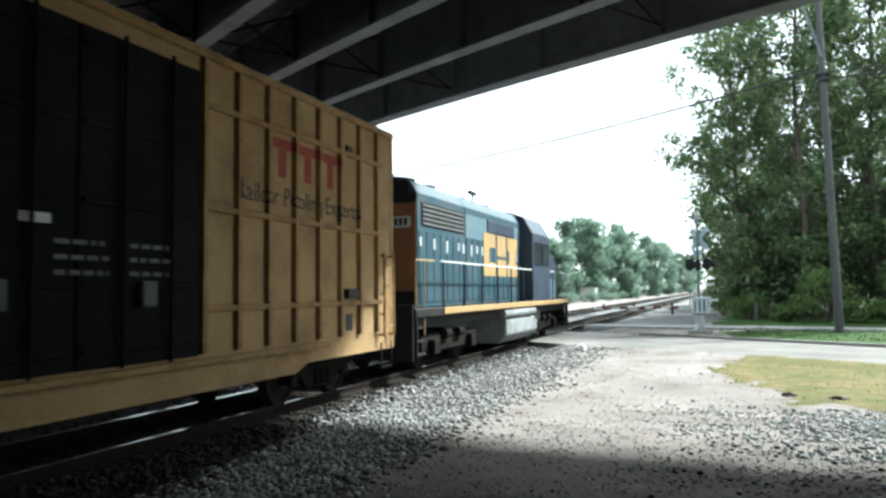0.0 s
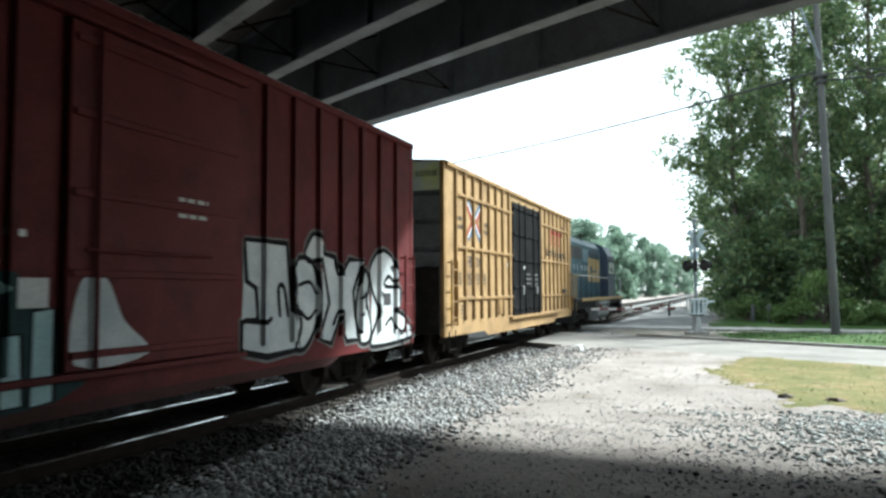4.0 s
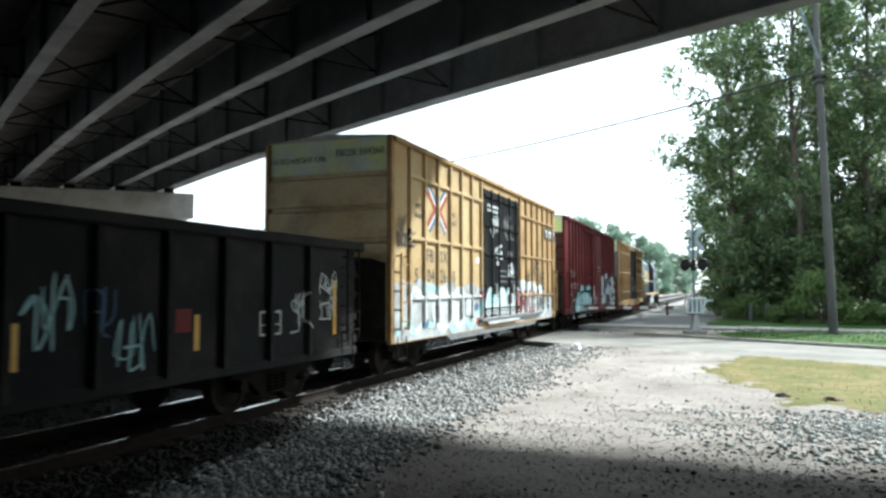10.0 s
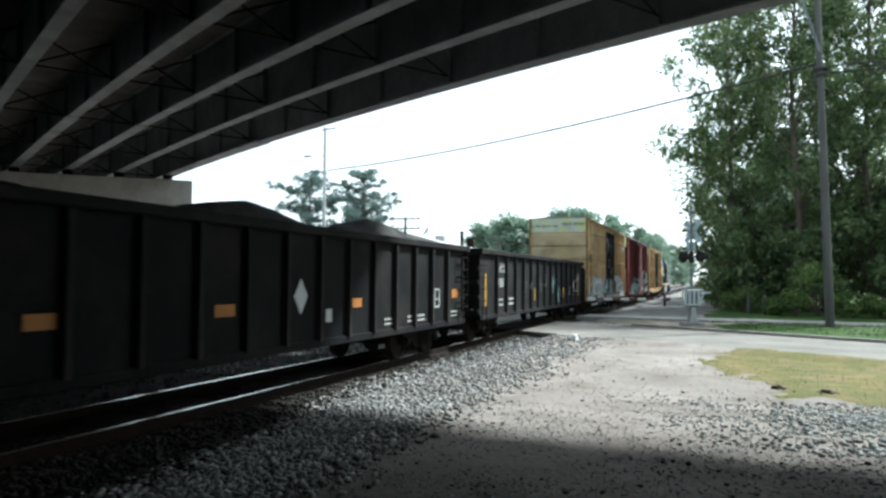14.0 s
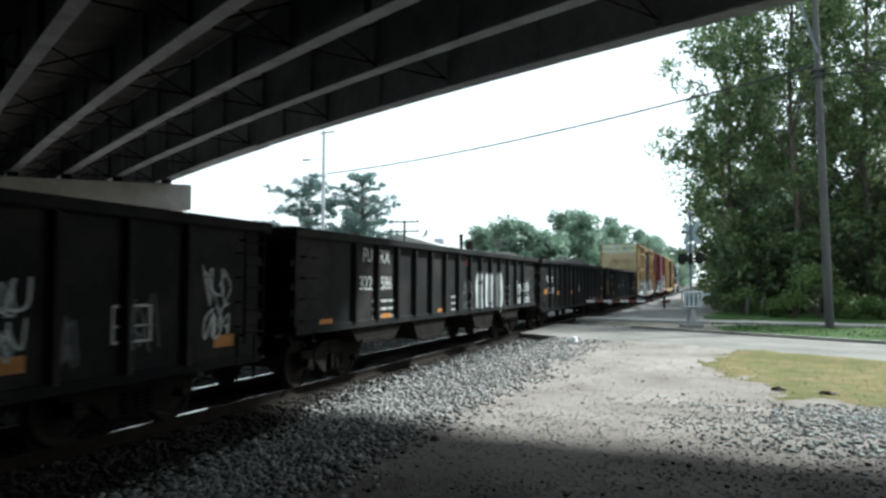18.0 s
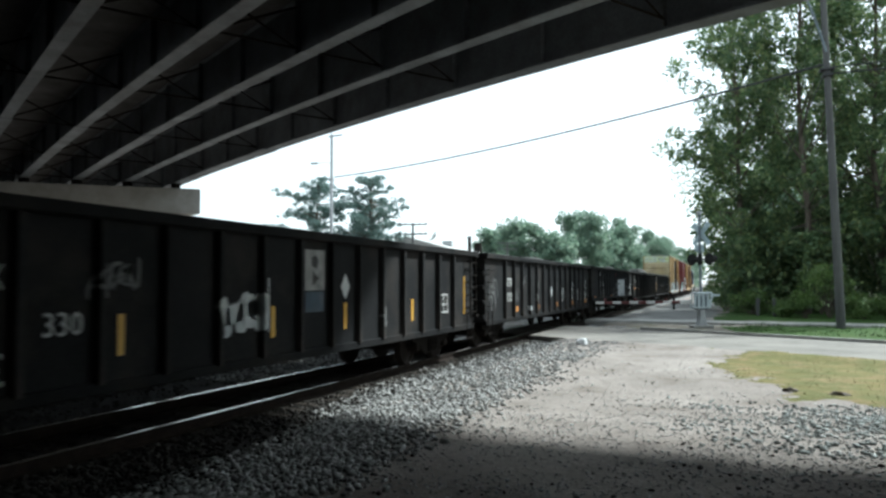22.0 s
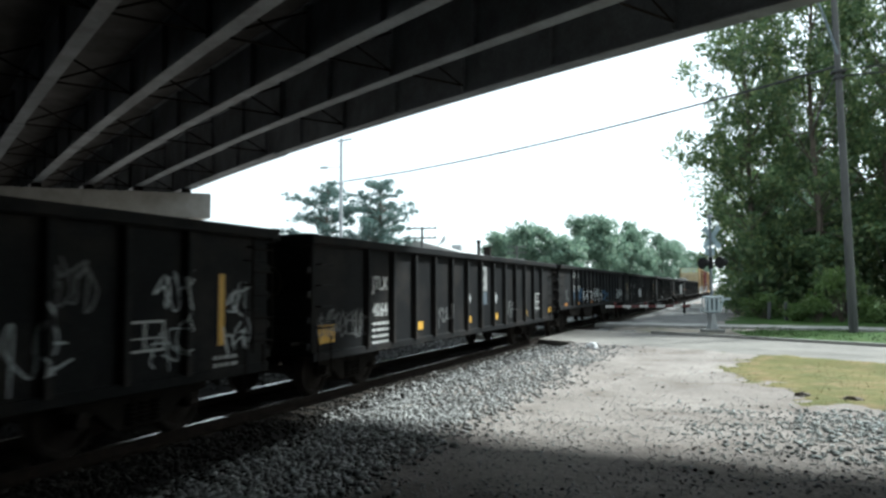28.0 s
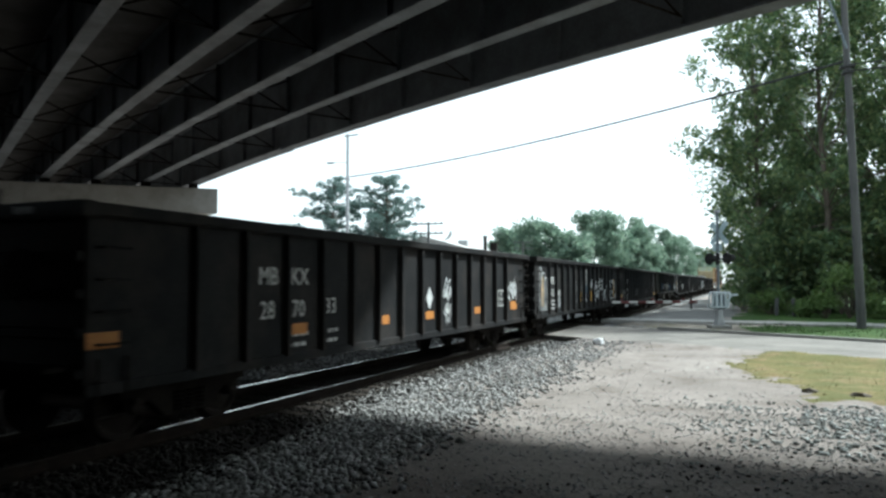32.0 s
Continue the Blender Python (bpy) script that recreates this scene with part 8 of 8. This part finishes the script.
# ---- loose stones ----
def stones(name, place, count, smin, smax, material, label, seed, squat=0.7):
    """Crushed stones, each a small angular lump, in one sheet of stuff."""
    rng = np.random.default_rng(seed)
    g = (1 + 5 ** 0.5) / 2
    base = np.array([(-1, g, 0), (1, g, 0), (-1, -g, 0), (1, -g, 0), (0, -1, g), (0, 1, g), (0, -1, -g), (0, 1, -g), (g, 0, -1), (g, 0, 1), (-g, 0, -1), (-g, 0, 1)]) / 1.9
    tri = np.array([(0, 11, 5), (0, 5, 1), (0, 1, 7), (0, 7, 10), (0, 10, 11), (1, 5, 9), (5, 11, 4), (11, 10, 2), (10, 7, 6), (7, 1, 8), (3, 9, 4), (3, 4, 2), (3, 2, 6), (3, 6, 8), (3, 8, 9), (4, 9, 5), (2, 4, 11), (6, 2, 10), (8, 6, 7), (9, 8, 1)])
    pts = []
    while len(pts) < count:
        q = place(rng)
        if q is not None:
            pts.append(q)
    pts = np.array(pts)
    s = smin + (smax - smin) * rng.random(count) ** 2.2
    sc = s[:, None] * rng.uniform(0.55, 1.15, (count, 3)) * np.array([1, 1, squat])
    q = rng.normal(size=(count, 4))
    q /= np.linalg.norm(q, axis=1)[:, None]
    w, x, y, z = q.T
    R = np.stack([1 - 2 * (y * y + z * z), 2 * (x * y - z * w), 2 * (x * z + y * w), 2 * (x * y + z * w), 1 - 2 * (x * x + z * z), 2 * (y * z - x * w), 2 * (x * z - y * w), 2 * (y * z + x * w), 1 - 2 * (x * x + y * y)], 1).reshape(-1, 3, 3)
    v = base[None] * rng.uniform(0.7, 1.25, (count, 12, 1))
    v = np.einsum("nij,nkj->nki", R, v) * sc[:, None, :]
    v += pts[:, None, :]
    f = (tri[None] + 12 * np.arange(count)[:, None, None]).reshape(-1, 3)
    return tagged(mesh_np(name, v.reshape(-1, 3), f, material), label, "gravel", kind="stuff")


def depth_pick(rng, lo, hi):
    """Nearer places more often: even over the view rather than over the ground."""
    a, b = 1 / lo ** 0.8, 1 / hi ** 0.8
    return (a + (b - a) * rng.random()) ** -1.25


def on_shoulder(rng):
    y = depth_pick(rng, 3.5, 34)
    x = -7.0 + 3.4 * rng.random() ** 1.1 + 0.5 * rng.normal() * 0.6
    n = NV.x * x + NV.y * y
    if x < -7.05 or 18.6 < n < 25:
        return None
    return x, y, (max(bed_z(x, y), ground_z(x, y)) if x < -5.0 else ground_z(x, y)) + 0.012


def on_lot(rng):
    y = depth_pick(rng, 4.5, 26)
    x = rng.uniform(-5.2, 6.5)
    n = NV.x * x + NV.y * y
    if n > 19.0 + 0.9 * rng.random() ** 2 or (x > 0.9 and y > 13.4) or noise.noise((x * 0.5, y * 0.5, 21)) < rng.uniform(-0.45, 0.3):
        return None
    return x, y, (ground_z(x, y) if n < 18.9 else -0.015) + 0.006


def on_heap(rng):
    y = depth_pick(rng, 4.5, 13.2)
    x = rng.uniform(-1.2, 9)
    if rng.random() > ease(-1.2, 2.2, x + 0.8 * noise.noise((x, y, 2))) or noise.noise((x * 0.7, y * 0.7, 33)) < rng.uniform(-0.5, 0.1) or y > 14.2 - 0.25 * x or y < 7.6 - x * 0.5:
        return None
    return x, y, ground_z(x, y) + 0.01


def between(rng):
    y = depth_pick(rng, 3.5, 60)
    x = rng.uniform(-15, -6.4)
    n = NV.x * x + NV.y * y
    if 18.6 < n < 25:
        return None
    return x, y, bed_z(x, y) + 0.01


# Pale stones start where bridge shade ends; nearer ones are painted dark for it.
def lit_split(q, far):
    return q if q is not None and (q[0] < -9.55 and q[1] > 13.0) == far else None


def near_floor(rng):
    y = depth_pick(rng, 3.2, 11)
    x = rng.uniform(-6.2, 4.5)
    return x, y, ground_z(x, y) + 0.004


def dark_edge(y):
    """Reach of dark ballast from the rail: an oily strip, widened to paint bridge shade."""
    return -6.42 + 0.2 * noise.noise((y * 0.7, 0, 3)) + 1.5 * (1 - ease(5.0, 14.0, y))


def by_rail(rng):
    q = on_shoulder(rng)
    return q if q is not None and q[0] < dark_edge(q[1]) + 0.7 * rng.random() - 0.3 else None


def off_rail(rng):
    q = on_shoulder(rng)
    return q if q is not None and q[0] > dark_edge(q[1]) + 0.8 * rng.random() - 0.5 else None


stones("rail_side_stones", by_rail, 6500, 0.022, 0.06, M_STONE_OILSHADE, "dark stones beside the rail, oily and painting the bridge shade", 7)
stones("ballast_stones", off_rail, 16000, 0.022, 0.062, M_STONE, "loose grey crushed ballast stones beside the track", 1)
stones("lot_gravel", on_lot, 17000, 0.006, 0.022, M_STONE, "scattered pale gravel on packed dirt", 2, 0.35)
stones("lot_pebbles", on_lot, 2200, 0.010, 0.032, M_STONE_DARK, "larger grey pebbles strewn over the packed dirt", 10, 0.45)
stones("dark_gravel", on_lot, 700, 0.010, 0.038, M_STONE_OILSHADE, "scattered dark stones on packed dirt", 3, 0.6)
stones("stone_heap", on_heap, 13000, 0.014, 0.046, M_STONE_DARK, "coarse grey-green crushed stone at the lot's edge", 4, 0.6)
stones("track_ballast", lambda rng: lit_split(between(rng), False), 6000, 0.025, 0.06, M_STONE_OILSHADE, "dark ballast between the rails, oily and painted as shade", 5)
stones("pale_ballast", lambda rng: lit_split(between(rng), True), 4500, 0.03, 0.07, M_STONE, "pale ballast stones beyond the near track, the sunlit copy", 8)
stones("fine_heap_gravel", on_heap, 12000, 0.008, 0.026, M_STONE, "finer pale gravel among the coarse stone", 9, 0.5)
stones("lot_grit", near_floor, 16000, 0.005, 0.024, M_STONE, "fine grit on the shaded ground", 6, 0.4)


# ---- what moves ----
def run(t):
    """How far the train has gone, in metres, from its place at half time."""
    u = t / 16 - 1
    nudge = -0.27 * math.cos(math.pi * t / 2.6) if t < 2.6 else 0.27 * (1 - ease(2.6, 5.8, t))     # slack running out at the start
    return nudge + 6.27 * (16.3584756 * u + 1.68028843 * u ** 2 + 0.03005231 * u ** 3 + 0.36596568 * u ** 4 - 0.22075936 * u ** 5)


def motions():
    for car, place in TRAIN:
        walk(car, [(0.5 * k, pose(TRACK_X, place + run(0.5 * k), 0)) for k in range(65)])
    first = {}
    for w, k in WHEELS:
        if k in first:
            w.rotation_mode = "QUATERNION"
            data = w.animation_data_create()
            data.action = first[k].animation_data.action
            data.action_slot = first[k].animation_data.action_slot
            continue
        first[k] = w
        walk(w, [(j / 15, pose(0, k, 0.42, -math.degrees(run(j / 15) / 0.42) % 360)) for j in range(481)])


motions()
